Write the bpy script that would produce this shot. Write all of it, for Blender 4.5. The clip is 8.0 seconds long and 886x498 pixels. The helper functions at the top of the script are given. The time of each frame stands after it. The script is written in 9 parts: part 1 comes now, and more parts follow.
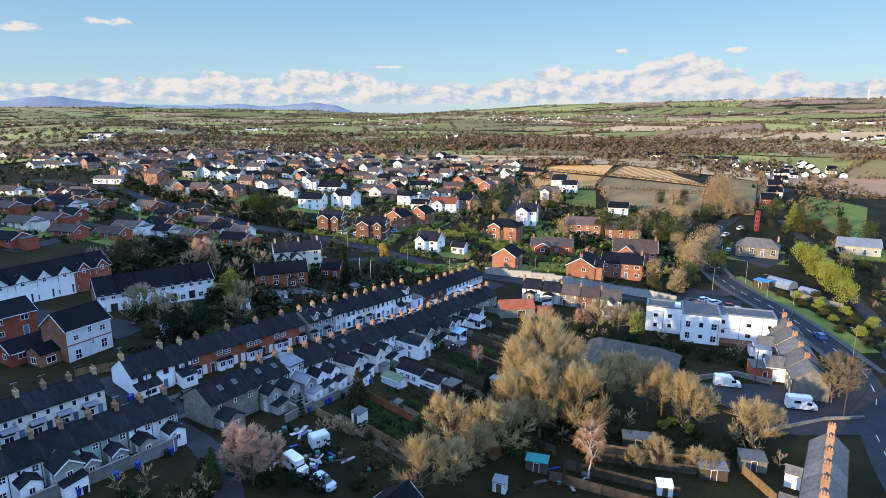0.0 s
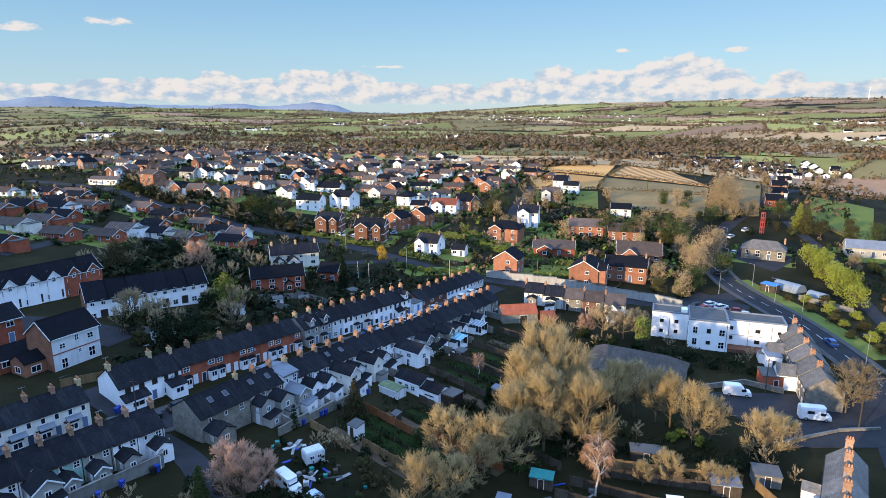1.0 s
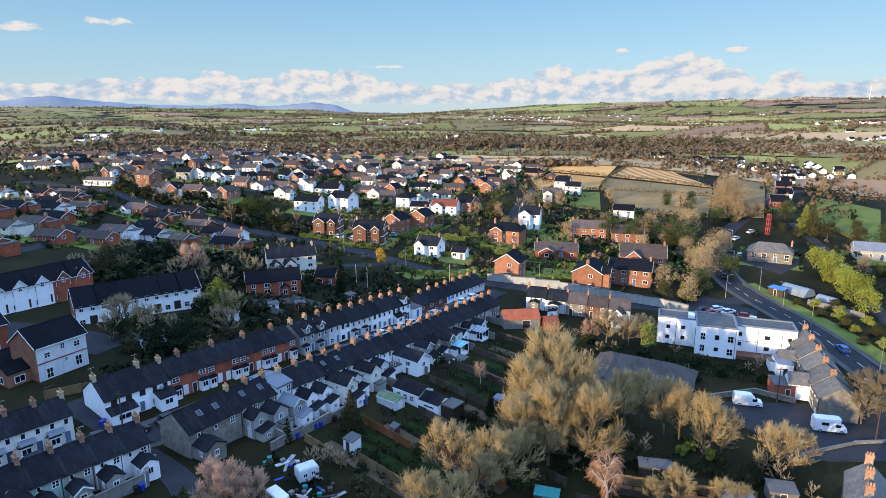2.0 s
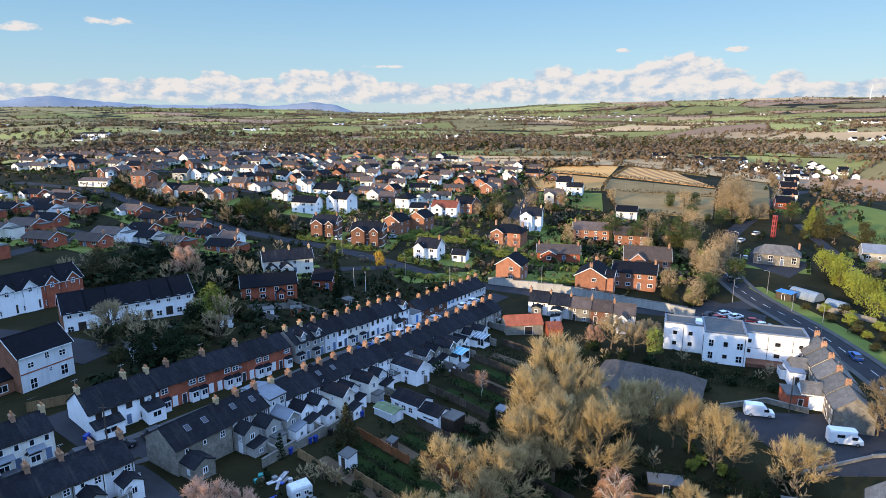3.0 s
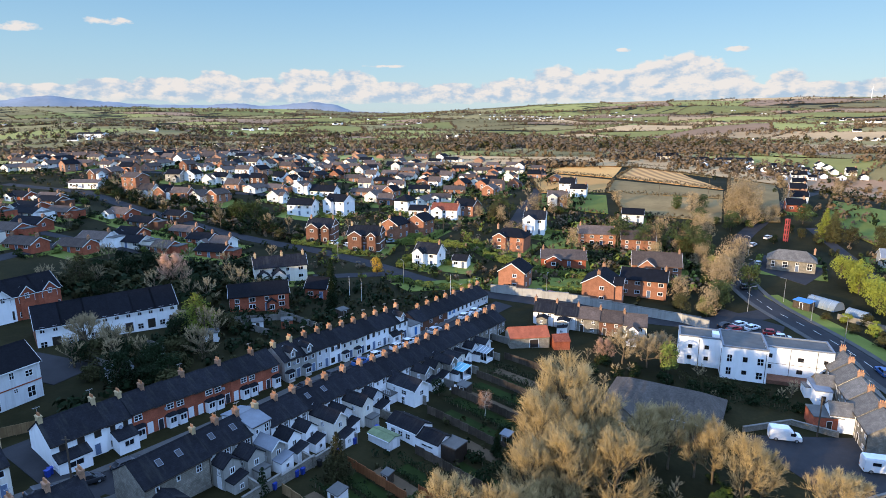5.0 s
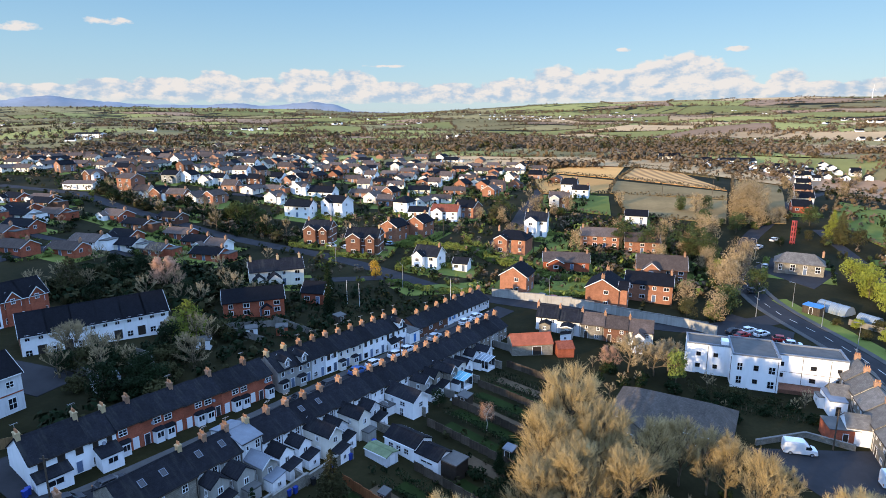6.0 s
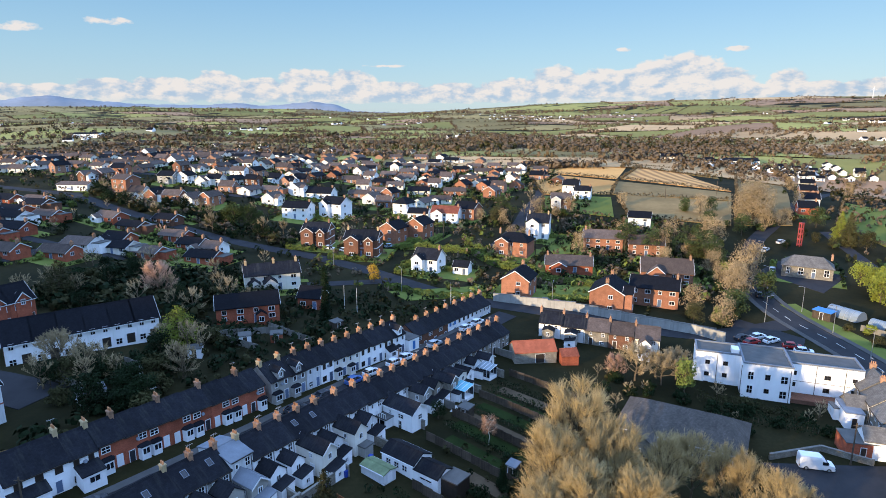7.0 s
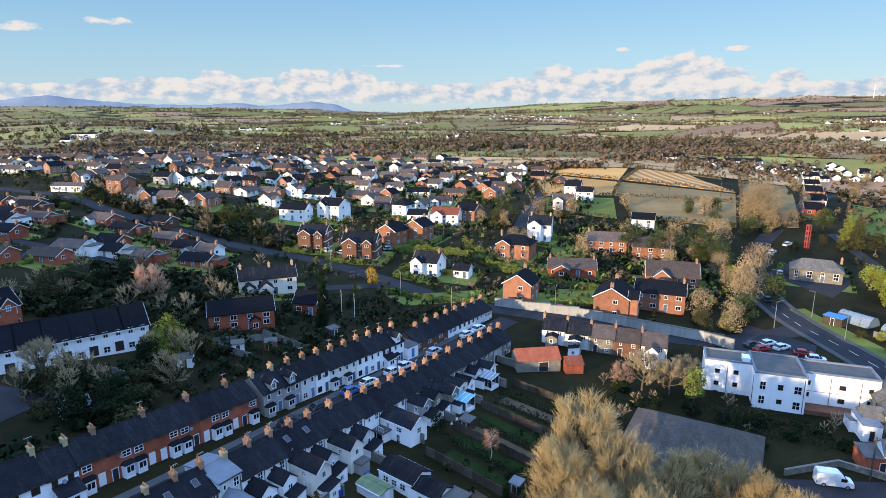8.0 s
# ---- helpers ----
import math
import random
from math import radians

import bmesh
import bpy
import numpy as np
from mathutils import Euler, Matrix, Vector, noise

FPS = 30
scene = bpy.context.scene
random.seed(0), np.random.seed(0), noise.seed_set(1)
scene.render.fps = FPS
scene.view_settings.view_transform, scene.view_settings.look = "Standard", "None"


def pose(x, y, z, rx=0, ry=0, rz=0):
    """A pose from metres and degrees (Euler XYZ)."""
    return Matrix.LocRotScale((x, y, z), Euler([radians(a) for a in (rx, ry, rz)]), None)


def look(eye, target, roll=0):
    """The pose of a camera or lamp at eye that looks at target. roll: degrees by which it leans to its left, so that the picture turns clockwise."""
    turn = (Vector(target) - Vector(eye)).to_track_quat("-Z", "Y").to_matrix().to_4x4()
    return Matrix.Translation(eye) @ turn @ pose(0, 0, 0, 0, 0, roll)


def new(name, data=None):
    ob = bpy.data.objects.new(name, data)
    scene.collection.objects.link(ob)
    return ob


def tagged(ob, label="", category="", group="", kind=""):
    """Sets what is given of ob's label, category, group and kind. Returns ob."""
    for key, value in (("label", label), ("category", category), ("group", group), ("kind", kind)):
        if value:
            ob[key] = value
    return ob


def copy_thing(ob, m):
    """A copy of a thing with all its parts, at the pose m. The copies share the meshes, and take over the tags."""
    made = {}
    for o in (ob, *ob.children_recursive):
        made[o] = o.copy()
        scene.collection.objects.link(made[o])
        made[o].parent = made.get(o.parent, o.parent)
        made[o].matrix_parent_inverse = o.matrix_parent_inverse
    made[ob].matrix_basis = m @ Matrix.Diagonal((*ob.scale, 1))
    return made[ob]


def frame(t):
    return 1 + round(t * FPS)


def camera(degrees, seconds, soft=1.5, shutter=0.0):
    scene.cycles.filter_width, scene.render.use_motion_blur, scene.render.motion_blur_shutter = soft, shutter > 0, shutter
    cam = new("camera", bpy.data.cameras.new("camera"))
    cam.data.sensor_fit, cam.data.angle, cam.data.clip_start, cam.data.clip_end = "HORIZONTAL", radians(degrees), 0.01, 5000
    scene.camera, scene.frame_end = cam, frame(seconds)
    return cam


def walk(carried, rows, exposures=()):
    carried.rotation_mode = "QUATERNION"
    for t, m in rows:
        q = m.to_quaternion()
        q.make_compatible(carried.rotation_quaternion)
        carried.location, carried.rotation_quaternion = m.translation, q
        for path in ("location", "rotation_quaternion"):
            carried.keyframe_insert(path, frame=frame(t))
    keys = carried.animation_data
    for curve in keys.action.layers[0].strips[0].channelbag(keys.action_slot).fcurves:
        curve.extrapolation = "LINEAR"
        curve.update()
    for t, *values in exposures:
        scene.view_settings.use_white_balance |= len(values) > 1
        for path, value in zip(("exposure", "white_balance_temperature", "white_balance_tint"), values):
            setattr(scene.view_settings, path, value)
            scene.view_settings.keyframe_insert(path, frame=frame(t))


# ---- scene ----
cam = camera(73, 8.0, soft=0.7)
PATH = [
    (0.0, pose(-0.000, 0.000, 55, 77.427, 0.010, -0.002)),
    (1.0, pose(-0.004, 4.287, 55, 77.416, 0.021, 0.000)),
    (2.0, pose(-0.008, 8.607, 55, 77.405, 0.031, 0.003)),
    (3.0, pose(-0.013, 12.959, 55, 77.394, 0.041, 0.005)),
    (4.0, pose(-0.017, 17.343, 55, 77.383, 0.051, 0.007)),
    (5.0, pose(-0.021, 21.759, 55, 77.371, 0.061, 0.010)),
    (6.0, pose(-0.025, 26.207, 55, 77.360, 0.072, 0.012)),
    (7.0, pose(-0.030, 30.687, 55, 77.349, 0.082, 0.015)),
    (8.0, pose(-0.034, 35.200, 55, 77.338, 0.092, 0.017)),
]
walk(cam, PATH, exposures=[(0.0, 0.35, 6250, 10), (8.0, 0.35, 6250, 10)])

# ---------------------------------------------------------------- light
SUN_AZ, SUN_EL = 228.0, 9.5
sun = new("sun", bpy.data.lights.new("sun", "SUN"))
sun.data.energy, sun.data.angle, sun.data.color = 6.2, radians(0.6), (1.0, 0.75, 0.46)
sd = Vector((math.sin(radians(SUN_AZ)) * math.cos(radians(SUN_EL)), math.cos(radians(SUN_AZ)) * math.cos(radians(SUN_EL)), math.sin(radians(SUN_EL))))
sun.matrix_world = look(sd * 500, (0, 0, 0))

world = bpy.data.worlds.new("sky")
scene.world = world
world.use_nodes = True
wt = world.node_tree
wt.nodes.clear()


def wmath(op, a, b=None, c=None, clamp=False):
    n = wt.nodes.new("ShaderNodeMath")
    n.operation, n.use_clamp = op, clamp
    for k, v in enumerate((a, b, c)):
        if v is None:
            continue
        if isinstance(v, (int, float)):
            n.inputs[k].default_value = v
        else:
            wt.links.new(v, n.inputs[k])
    return n.outputs[0]


def build_sky():
    out = wt.nodes.new("ShaderNodeOutputWorld")
    bg = wt.nodes.new("ShaderNodeBackground")
    bg.inputs["Strength"].default_value = 0.125
    sky = wt.nodes.new("ShaderNodeTexSky")
    sky.sky_type, sky.sun_disc = "NISHITA", False
    sky.sun_elevation, sky.sun_rotation = radians(SUN_EL), radians(SUN_AZ)
    sky.air_density, sky.dust_density, sky.ozone_density = 1.0, 0.25, 1.6
    co = wt.nodes.new("ShaderNodeTexCoord")
    sep = wt.nodes.new("ShaderNodeSeparateXYZ")
    wt.links.new(co.outputs["Generated"], sep.inputs[0])
    x, y, z = sep.outputs
    az = wmath("ARCTAN2", x, y)
    el = wmath("ARCTAN2", z, wmath("SQRT", wmath("ADD", wmath("MULTIPLY", x, x), wmath("MULTIPLY", y, y))))
    comb = wt.nodes.new("ShaderNodeCombineXYZ")
    wt.links.new(az, comb.inputs[0])
    wt.links.new(wmath("MULTIPLY", el, 1.7), comb.inputs[1])

    def fbm(scale, detail, dx=0.0, dy=0.0, rough=0.55):
        add = wt.nodes.new("ShaderNodeVectorMath")
        add.operation = "ADD"
        add.inputs[1].default_value = (dx, dy, 0.0)
        wt.links.new(comb.outputs[0], add.inputs[0])
        n = wt.nodes.new("ShaderNodeTexNoise")
        n.inputs["Scale"].default_value, n.inputs["Detail"].default_value, n.inputs["Roughness"].default_value = scale, detail, rough
        wt.links.new(add.outputs[0], n.inputs["Vector"])
        return n.outputs[0]

    def mix(f, a, b):
        m = wt.nodes.new("ShaderNodeMix")
        m.data_type = "RGBA"
        wt.links.new(f, m.inputs[0])
        for k, v in ((6, a), (7, b)):
            if isinstance(v, tuple):
                m.inputs[k].default_value = v
            else:
                wt.links.new(v, m.inputs[k])
        return m.outputs[2]

    # heaps of cumulus along the horizon: azimuth, height of the middle, half width, half height (degrees)
    heaps = [(-33.6, 1.74, 3.4, 0.55), (-28.6, 2.06, 2.9, 0.85), (-24.3, 2.27, 2.7, 1.01), (-20.1, 2.44, 2.3, 1.32), (-16.1, 2.25, 2.2, 1.07), (-12.3, 2.78, 2.8, 1.42), (-8.3, 2.72, 2.5, 1.29), (-4.4, 2.23, 2.9, 0.81), (0.8, 2.24, 2.6, 0.71), (6.1, 2.32, 2.8, 1.0), (10.4, 2.7, 2.8, 1.68), (14.2, 2.66, 2.7, 1.36), (18.0, 2.7, 2.8, 1.72), (21.5, 3.02, 3.5, 2.04), (24.8, 2.48, 2.3, 1.46), (29.0, 2.39, 1.6, 1.15), (31.4, 1.9, 2.2, 0.69), (34.7, 1.92, 2.1, 0.83)]
    small = [(-34.0, 6.56, 2.2, 0.36), (-27.8, 7.3, 2.3, 0.34), (16.1, 5.5, 0.8, 0.19), (25.0, 5.28, 1.1, 0.22), (-5.4, 4.33, 2.1, 0.15)]
    body = None
    for k, (a, e, w, h) in enumerate(heaps + [(0.0, 1.75, 70.0, 0.75)] + small):
        du = wmath("DIVIDE", wmath("SUBTRACT", az, radians(a)), radians(w))
        dv = wmath("DIVIDE", wmath("SUBTRACT", el, radians(e)), radians(h))
        b = wmath("SUBTRACT", 1.0, wmath("ADD", wmath("MULTIPLY", du, du), wmath("MULTIPLY", dv, dv)))
        if k > len(heaps):
            b = wmath("SUBTRACT", wmath("MULTIPLY", b, 0.42), 0.12)
        body = b if body is None else wmath("MAXIMUM", body, b)
    billow = fbm(26, 7, 0, 0, 0.6)
    relief = wmath("SUBTRACT", fbm(26, 5, 0, 0, 0.6), fbm(26, 5, -0.010, 0.012, 0.6))
    soft = wmath("MAXIMUM", wmath("ADD", body, 0.0), -0.6)
    dens = wmath("ADD", wmath("MULTIPLY", soft, 0.62), wmath("MULTIPLY", wmath("SUBTRACT", billow, 0.5), 1.5))
    cover = wmath("MULTIPLY", wmath("ADD", dens, 0.02), 5.5, clamp=True)
    cover = wmath("MULTIPLY", cover, wmath("MULTIPLY", wmath("ADD", body, 0.55), 3.0, clamp=True))
    cover = wmath("MULTIPLY", cover, wmath("MULTIPLY", wmath("SUBTRACT", el, radians(0.15)), 40.0, clamp=True))
    lit = wmath("ADD", wmath("ADD", 0.6, wmath("MULTIPLY", relief, 5.0)), wmath("MULTIPLY", wmath("SUBTRACT", el, radians(2.3)), 9.0), clamp=True)
    cloud = mix(lit, (2.9, 3.6, 4.4, 1), (5.6, 5.1, 4.7, 1))
    ramp = wt.nodes.new("ShaderNodeValToRGB")
    wt.links.new(wmath("DIVIDE", wmath("MAXIMUM", el, 0.0), math.pi / 2), ramp.inputs[0])
    # last two stops lie above the view, raised as added fill for shade
    stops = ((0.0, (0.33, 0.435, 0.49)), (0.06, (0.25, 0.395, 0.49)), (0.15, (0.12, 0.285, 0.47)), (0.38, (0.68, 1.05, 1.84)), (1.0, (0.68, 1.06, 1.88)))
    ramp.color_ramp.elements[0].position, ramp.color_ramp.elements[1].position = 0.0, 1.0
    for p, c in stops[1:-1]:
        ramp.color_ramp.elements.new(p)
    for k, (p, c) in enumerate(stops):
        ramp.color_ramp.elements[k].color = (*c, 1)
    air = wt.nodes.new("ShaderNodeMix")
    air.data_type, air.blend_type = "RGBA", "ADD"
    air.inputs[0].default_value = 1.0
    scl = wt.nodes.new("ShaderNodeMix")
    scl.data_type, scl.blend_type = "RGBA", "MULTIPLY"
    scl.inputs[0].default_value = 1.0
    scl.inputs[7].default_value = (8.0, 8.0, 8.0, 1)
    wt.links.new(ramp.outputs[0], scl.inputs[6])
    dim = wt.nodes.new("ShaderNodeMix")
    dim.data_type, dim.blend_type = "RGBA", "MULTIPLY"
    dim.inputs[0].default_value = 1.0
    dim.inputs[7].default_value = (0.22, 0.23, 0.28, 1)
    wt.links.new(sky.outputs[0], dim.inputs[6])
    wt.links.new(scl.outputs[2], air.inputs[6])
    wt.links.new(dim.outputs[2], air.inputs[7])
    base = air.outputs[2]
    final = mix(wmath("MULTIPLY", cover, 0.93), base, cloud)
    wt.links.new(final, bg.inputs[0])
    wt.links.new(bg.outputs[0], out.inputs[0])


build_sky()


# ---------------------------------------------------------------- materials
def material(name, col, rough=0.85, var=0.25, scale=1.2, fine=14.0, bump=0.0, metal=0.0, tint=None, spread=0.0, spec=0.3, kind="", col2=None, island=False, wear=0.5):
    """Noise at two scales over a base colour; spread: how far repeats differ; kind: slate, brick, stone, plank, stripes or streak."""
    m = bpy.data.materials.new(name)
    m.use_nodes = True
    t = m.node_tree
    b = t.nodes["Principled BSDF"]
    b.inputs["Roughness"].default_value, b.inputs["Metallic"].default_value = rough, metal
    b.inputs["Specular IOR Level"].default_value = spec if rough < 0.8 else min(spec, 0.08)

    def node(kind_, **k):
        n = t.nodes.new(kind_)
        for key, v in k.items():
            n.inputs[key].default_value = v
        return n

    co = node("ShaderNodeTexCoord")
    src = co.outputs["Object"]

    def noise_(s, d=4.0, vec=None):
        n = node("ShaderNodeTexNoise", Scale=s, Detail=d, Roughness=0.6)
        t.links.new(vec or src, n.inputs["Vector"])
        return n.outputs[0]

    def mixc(f, a, c, mode="MIX"):
        n = t.nodes.new("ShaderNodeMix")
        n.data_type, n.blend_type = "RGBA", mode
        for k, v in ((0, f), (6, a), (7, c)):
            if isinstance(v, (int, float)):
                n.inputs[k].default_value = v
            elif isinstance(v, tuple):
                n.inputs[k].default_value = (*v[:3], 1)
            else:
                t.links.new(v, n.inputs[k])
        return n.outputs[2]

    def ramp(f, lo, hi):
        n = node("ShaderNodeMapRange")
        n.inputs[1].default_value, n.inputs[2].default_value = lo, hi
        t.links.new(f, n.inputs[0])
        return n.outputs[0]

    dark = tuple(c * (1 - var) for c in col)
    lite = tint or tuple(min(1.0, c * (1 + var)) for c in col)
    big = ramp(noise_(scale), 0.3, 0.7)
    colour = mixc(big, dark, lite)
    grain = ramp(noise_(fine, 3.0), 0.25, 0.75)
    colour = mixc(mixc(wear, (0, 0, 0), grain), colour, tuple(c * 0.72 for c in col))
    height = grain
    if kind in ("slate", "brick", "stone", "plank"):
        sep = t.nodes.new("ShaderNodeSeparateXYZ")
        t.links.new(src, sep.inputs[0])
        add = t.nodes.new("ShaderNodeMath")
        t.links.new(sep.outputs[0], add.inputs[0])
        t.links.new(sep.outputs[1], add.inputs[1])
        com = t.nodes.new("ShaderNodeCombineXYZ")
        if kind == "slate":
            t.links.new(sep.outputs[0], com.inputs[0])
            t.links.new(sep.outputs[1], com.inputs[1])
        else:
            t.links.new(add.outputs[0], com.inputs[0])
            t.links.new(sep.outputs[2], com.inputs[1])
        bw, bh, mort = {"slate": (0.30, 0.22, 0.012), "brick": (0.225, 0.075, 0.008), "stone": (0.42, 0.24, 0.02), "plank": (0.14, 2.4, 0.01)}[kind]
        br = node("ShaderNodeTexBrick", Scale=1.0)
        br.inputs["Brick Width"].default_value, br.inputs["Row Height"].default_value, br.inputs["Mortar Size"].default_value = bw, bh, mort
        br.inputs["Color1"].default_value, br.inputs["Color2"].default_value = (0.45, 0.45, 0.45, 1), (1, 1, 1, 1)
        br.inputs["Mortar"].default_value = (0.6, 0.6, 0.6, 1) if kind == "brick" else (0.3, 0.3, 0.3, 1)
        t.links.new(com.outputs[0], br.inputs["Vector"])
        colour = mixc(0.55, colour, br.outputs[0], "MULTIPLY")
        height = br.outputs[0]
    if kind in ("streak", "slate", "stone"):
        mp = node("ShaderNodeMapping")
        mp.inputs["Scale"].default_value = (1.6, 1.6, 0.18) if kind != "slate" else (1.4, 0.2, 0.2)
        t.links.new(src, mp.inputs[0])
        st = ramp(noise_(1.1, 5.0, mp.outputs[0]), 0.5, 0.8)
        colour = mixc(mixc(0.65, (0, 0, 0), st), colour, col2 or tuple(c * 0.5 for c in col))
    if kind == "stripes":
        w = node("ShaderNodeTexWave", Scale=0.045, Distortion=1.2)
        w.inputs["Detail Scale"].default_value = 0.6
        t.links.new(src, w.inputs["Vector"])
        colour = mixc(w.outputs[1], colour, col2 or dark)
    if spread:
        oi = t.nodes.new("ShaderNodeObjectInfo")
        h = node("ShaderNodeHueSaturation")
        mr = node("ShaderNodeMapRange")
        mr.inputs[3].default_value, mr.inputs[4].default_value = 1 - spread, 1 + spread
        t.links.new(t.nodes.new("ShaderNodeNewGeometry").outputs["Random Per Island"] if island else oi.outputs["Random"], mr.inputs[0])
        t.links.new(mr.outputs[0], h.inputs["Value"])
        t.links.new(colour, h.inputs["Color"])
        colour = h.outputs[0]
    t.links.new(colour, b.inputs["Base Color"])
    if bump:
        bp = node("ShaderNodeBump", Strength=bump, Distance=0.05)
        t.links.new(height, bp.inputs["Height"])
        t.links.new(bp.outputs[0], b.inputs["Normal"])
    return m


M = {}
M["slate"] = material("slate", (0.017, 0.018, 0.023), 0.82, 0.3, 0.5, 9, 0.5, kind="slate", spread=0.25, col2=(0.045, 0.045, 0.04), spec=0.12)
M["slate_hall"] = material("brownish_old_slate", (0.115, 0.10, 0.088), 0.85, 0.3, 0.5, 9, 0.5, kind="slate", spec=0.15)
M["slate_pale"] = material("weathered_slate", (0.21, 0.195, 0.175), 0.85, 0.3, 0.5, 9, 0.5, kind="slate", spread=0.2, spec=0.2)
M["far_wood"] = material("far_bare_woods", (0.135, 0.098, 0.062), 0.95, 0.3, 0.02, 0.2)
M["slate_new"] = material("dark_tile", (0.010, 0.011, 0.015), 0.82, 0.2, 0.6, 9, 0.5, kind="slate", spread=0.15, spec=0.2)
M["tile_brown"] = material("brown_concrete_tile", (0.12, 0.092, 0.078), 0.85, 0.25, 0.5, 8, 0.5, kind="slate", spread=0.3)
M["tile_red"] = material("red_clay_tile", (0.24, 0.075, 0.045), 0.85, 0.3, 0.6, 8, 0.5, kind="slate", spread=0.2)
M["white"] = material("white_render", (0.86, 0.86, 0.86), 0.88, 0.04, 0.4, 18, 0.12, kind="streak", col2=(0.70, 0.70, 0.67), wear=0.15)
M["cream"] = material("cream_render", (0.72, 0.68, 0.60), 0.88, 0.08, 0.4, 18, 0.12, kind="streak", col2=(0.52, 0.48, 0.39), wear=0.2)
M["grey"] = material("grey_pebbledash", (0.36, 0.35, 0.32), 0.92, 0.15, 0.5, 24, 0.3, kind="streak", spread=0.12)
M["palegrey"] = material("pale_grey_render", (0.60, 0.61, 0.62), 0.9, 0.08, 0.4, 20, 0.15, kind="streak", wear=0.2)
M["green"] = material("pale_green_render", (0.30, 0.46, 0.40), 0.9, 0.08, 0.4, 18, 0.12, kind="streak")
M["brick"] = material("red_brick", (0.37, 0.11, 0.062), 0.9, 0.28, 0.7, 12, 0.4, kind="brick", spread=0.18)
M["brick_orange"] = material("orange_brick", (0.36, 0.165, 0.10), 0.9, 0.22, 0.7, 12, 0.4, kind="brick", spread=0.15)
M["brick_pale"] = material("pinkish_buff_brick", (0.39, 0.225, 0.155), 0.9, 0.2, 0.7, 12, 0.4, kind="brick", spread=0.18)
M["brick_dark"] = material("dark_brown_brick", (0.19, 0.095, 0.062), 0.9, 0.25, 0.7, 12, 0.4, kind="brick", spread=0.2)
M["stone"] = material("rubble_stone", (0.28, 0.255, 0.21), 0.93, 0.35, 0.9, 6, 0.6, kind="stone", spread=0.1)
M["chimney"] = material("chimney_brick", (0.42, 0.25, 0.16), 0.9, 0.25, 1.2, 14, 0.4, kind="brick", spread=0.2)
M["chimney_cream"] = material("rendered_chimney", (0.50, 0.38, 0.22), 0.9, 0.15, 1.2, 14, 0.2, kind="streak")
M["pot"] = material("clay_pot", (0.45, 0.22, 0.11), 0.8, 0.2, 3, 20, spread=0.3)
M["upvc"] = material("white_upvc", (0.78, 0.79, 0.80), 0.4, 0.04, 2, 20)
M["timber_dark"] = material("dark_timber", (0.035, 0.026, 0.02), 0.6, 0.3, 2, 20)
M["door_blue"] = material("painted_door", (0.10, 0.14, 0.22), 0.5, 0.15, 2, 20, spread=0.6)
M["door_white"] = material("white_door", (0.74, 0.75, 0.76), 0.5, 0.06, 2, 20)
M["door_dark"] = material("black_painted_door", (0.03, 0.03, 0.035), 0.4, 0.1, 2, 20)
M["lead"] = material("lead_flat_roof", (0.17, 0.19, 0.22), 0.75, 0.2, 0.6, 8, 0.2)
M["felt"] = material("grey_roofing_felt", (0.11, 0.11, 0.107), 0.9, 0.2, 0.5, 10, 0.2)
M["concrete"] = material("weathered_concrete", (0.19, 0.18, 0.16), 0.92, 0.2, 0.8, 12, 0.3, kind="streak", spread=0.15)
M["fence_new"] = material("new_timber_fence", (0.26, 0.17, 0.085), 0.85, 0.2, 1.0, 14, 0.3, kind="plank", spread=0.2)
M["fence_old"] = material("weathered_timber_fence", (0.10, 0.078, 0.058), 0.9, 0.3, 1.0, 14, 0.3, kind="plank", spread=0.3)
M["fence_red"] = material("red_stained_fence", (0.30, 0.12, 0.05), 0.85, 0.2, 1.0, 14, 0.3, kind="plank", spread=0.2)
M["asphalt"] = material("asphalt", (0.036, 0.036, 0.039), 0.9, 0.22, 0.25, 6, 0.1, spec=0.2)
M["paving"] = material("concrete_paving", (0.085, 0.083, 0.08), 0.9, 0.2, 0.4, 8, 0.1)
M["line"] = material("road_paint", (0.62, 0.62, 0.58), 0.8, 0.15, 2, 20)
M["bark"] = material("bark", (0.12, 0.094, 0.062), 0.95, 0.35, 1.5, 9, 0.4, spread=0.2)
M["twig_tan"] = material("tan_twigs", (0.38, 0.28, 0.13), 0.9, 0.4, 0.35, 3, spread=0.15)
M["twig_red"] = material("russet_twigs", (0.46, 0.28, 0.19), 0.9, 0.25, 0.35, 3, spread=0.2)
M["twig_brown"] = material("brown_twigs", (0.30, 0.23, 0.13), 0.9, 0.25, 0.35, 3, spread=0.3)
M["birch_bark"] = material("pale_birch_bark", (0.6, 0.55, 0.48), 0.8, 0.25, 3, 12)
# dark evergreens; on back-garden hedges this darkness is painted shade
M["leaf_dark"] = material("evergreen_and_shaded_leaves", (0.011, 0.020, 0.007), 0.8, 0.4, 0.5, 3, spread=0.35)
M["leaf_mid"] = material("green_leaves", (0.05, 0.066, 0.02), 0.8, 0.4, 0.5, 3, spread=0.3)
M["leaf_yellow"] = material("yellow_green_conifer", (0.19, 0.215, 0.035), 0.8, 0.35, 0.5, 3, spread=0.2)
M["leaf_pine"] = material("pine_needles", (0.055, 0.072, 0.026), 0.85, 0.4, 0.5, 3, spread=0.2)
M["leaf_gold"] = material("golden_autumn_leaves", (0.42, 0.26, 0.03), 0.8, 0.3, 0.5, 3)
M["leaf_olive"] = material("olive_bramble", (0.05, 0.048, 0.019), 0.85, 0.4, 0.6, 3, spread=0.35)
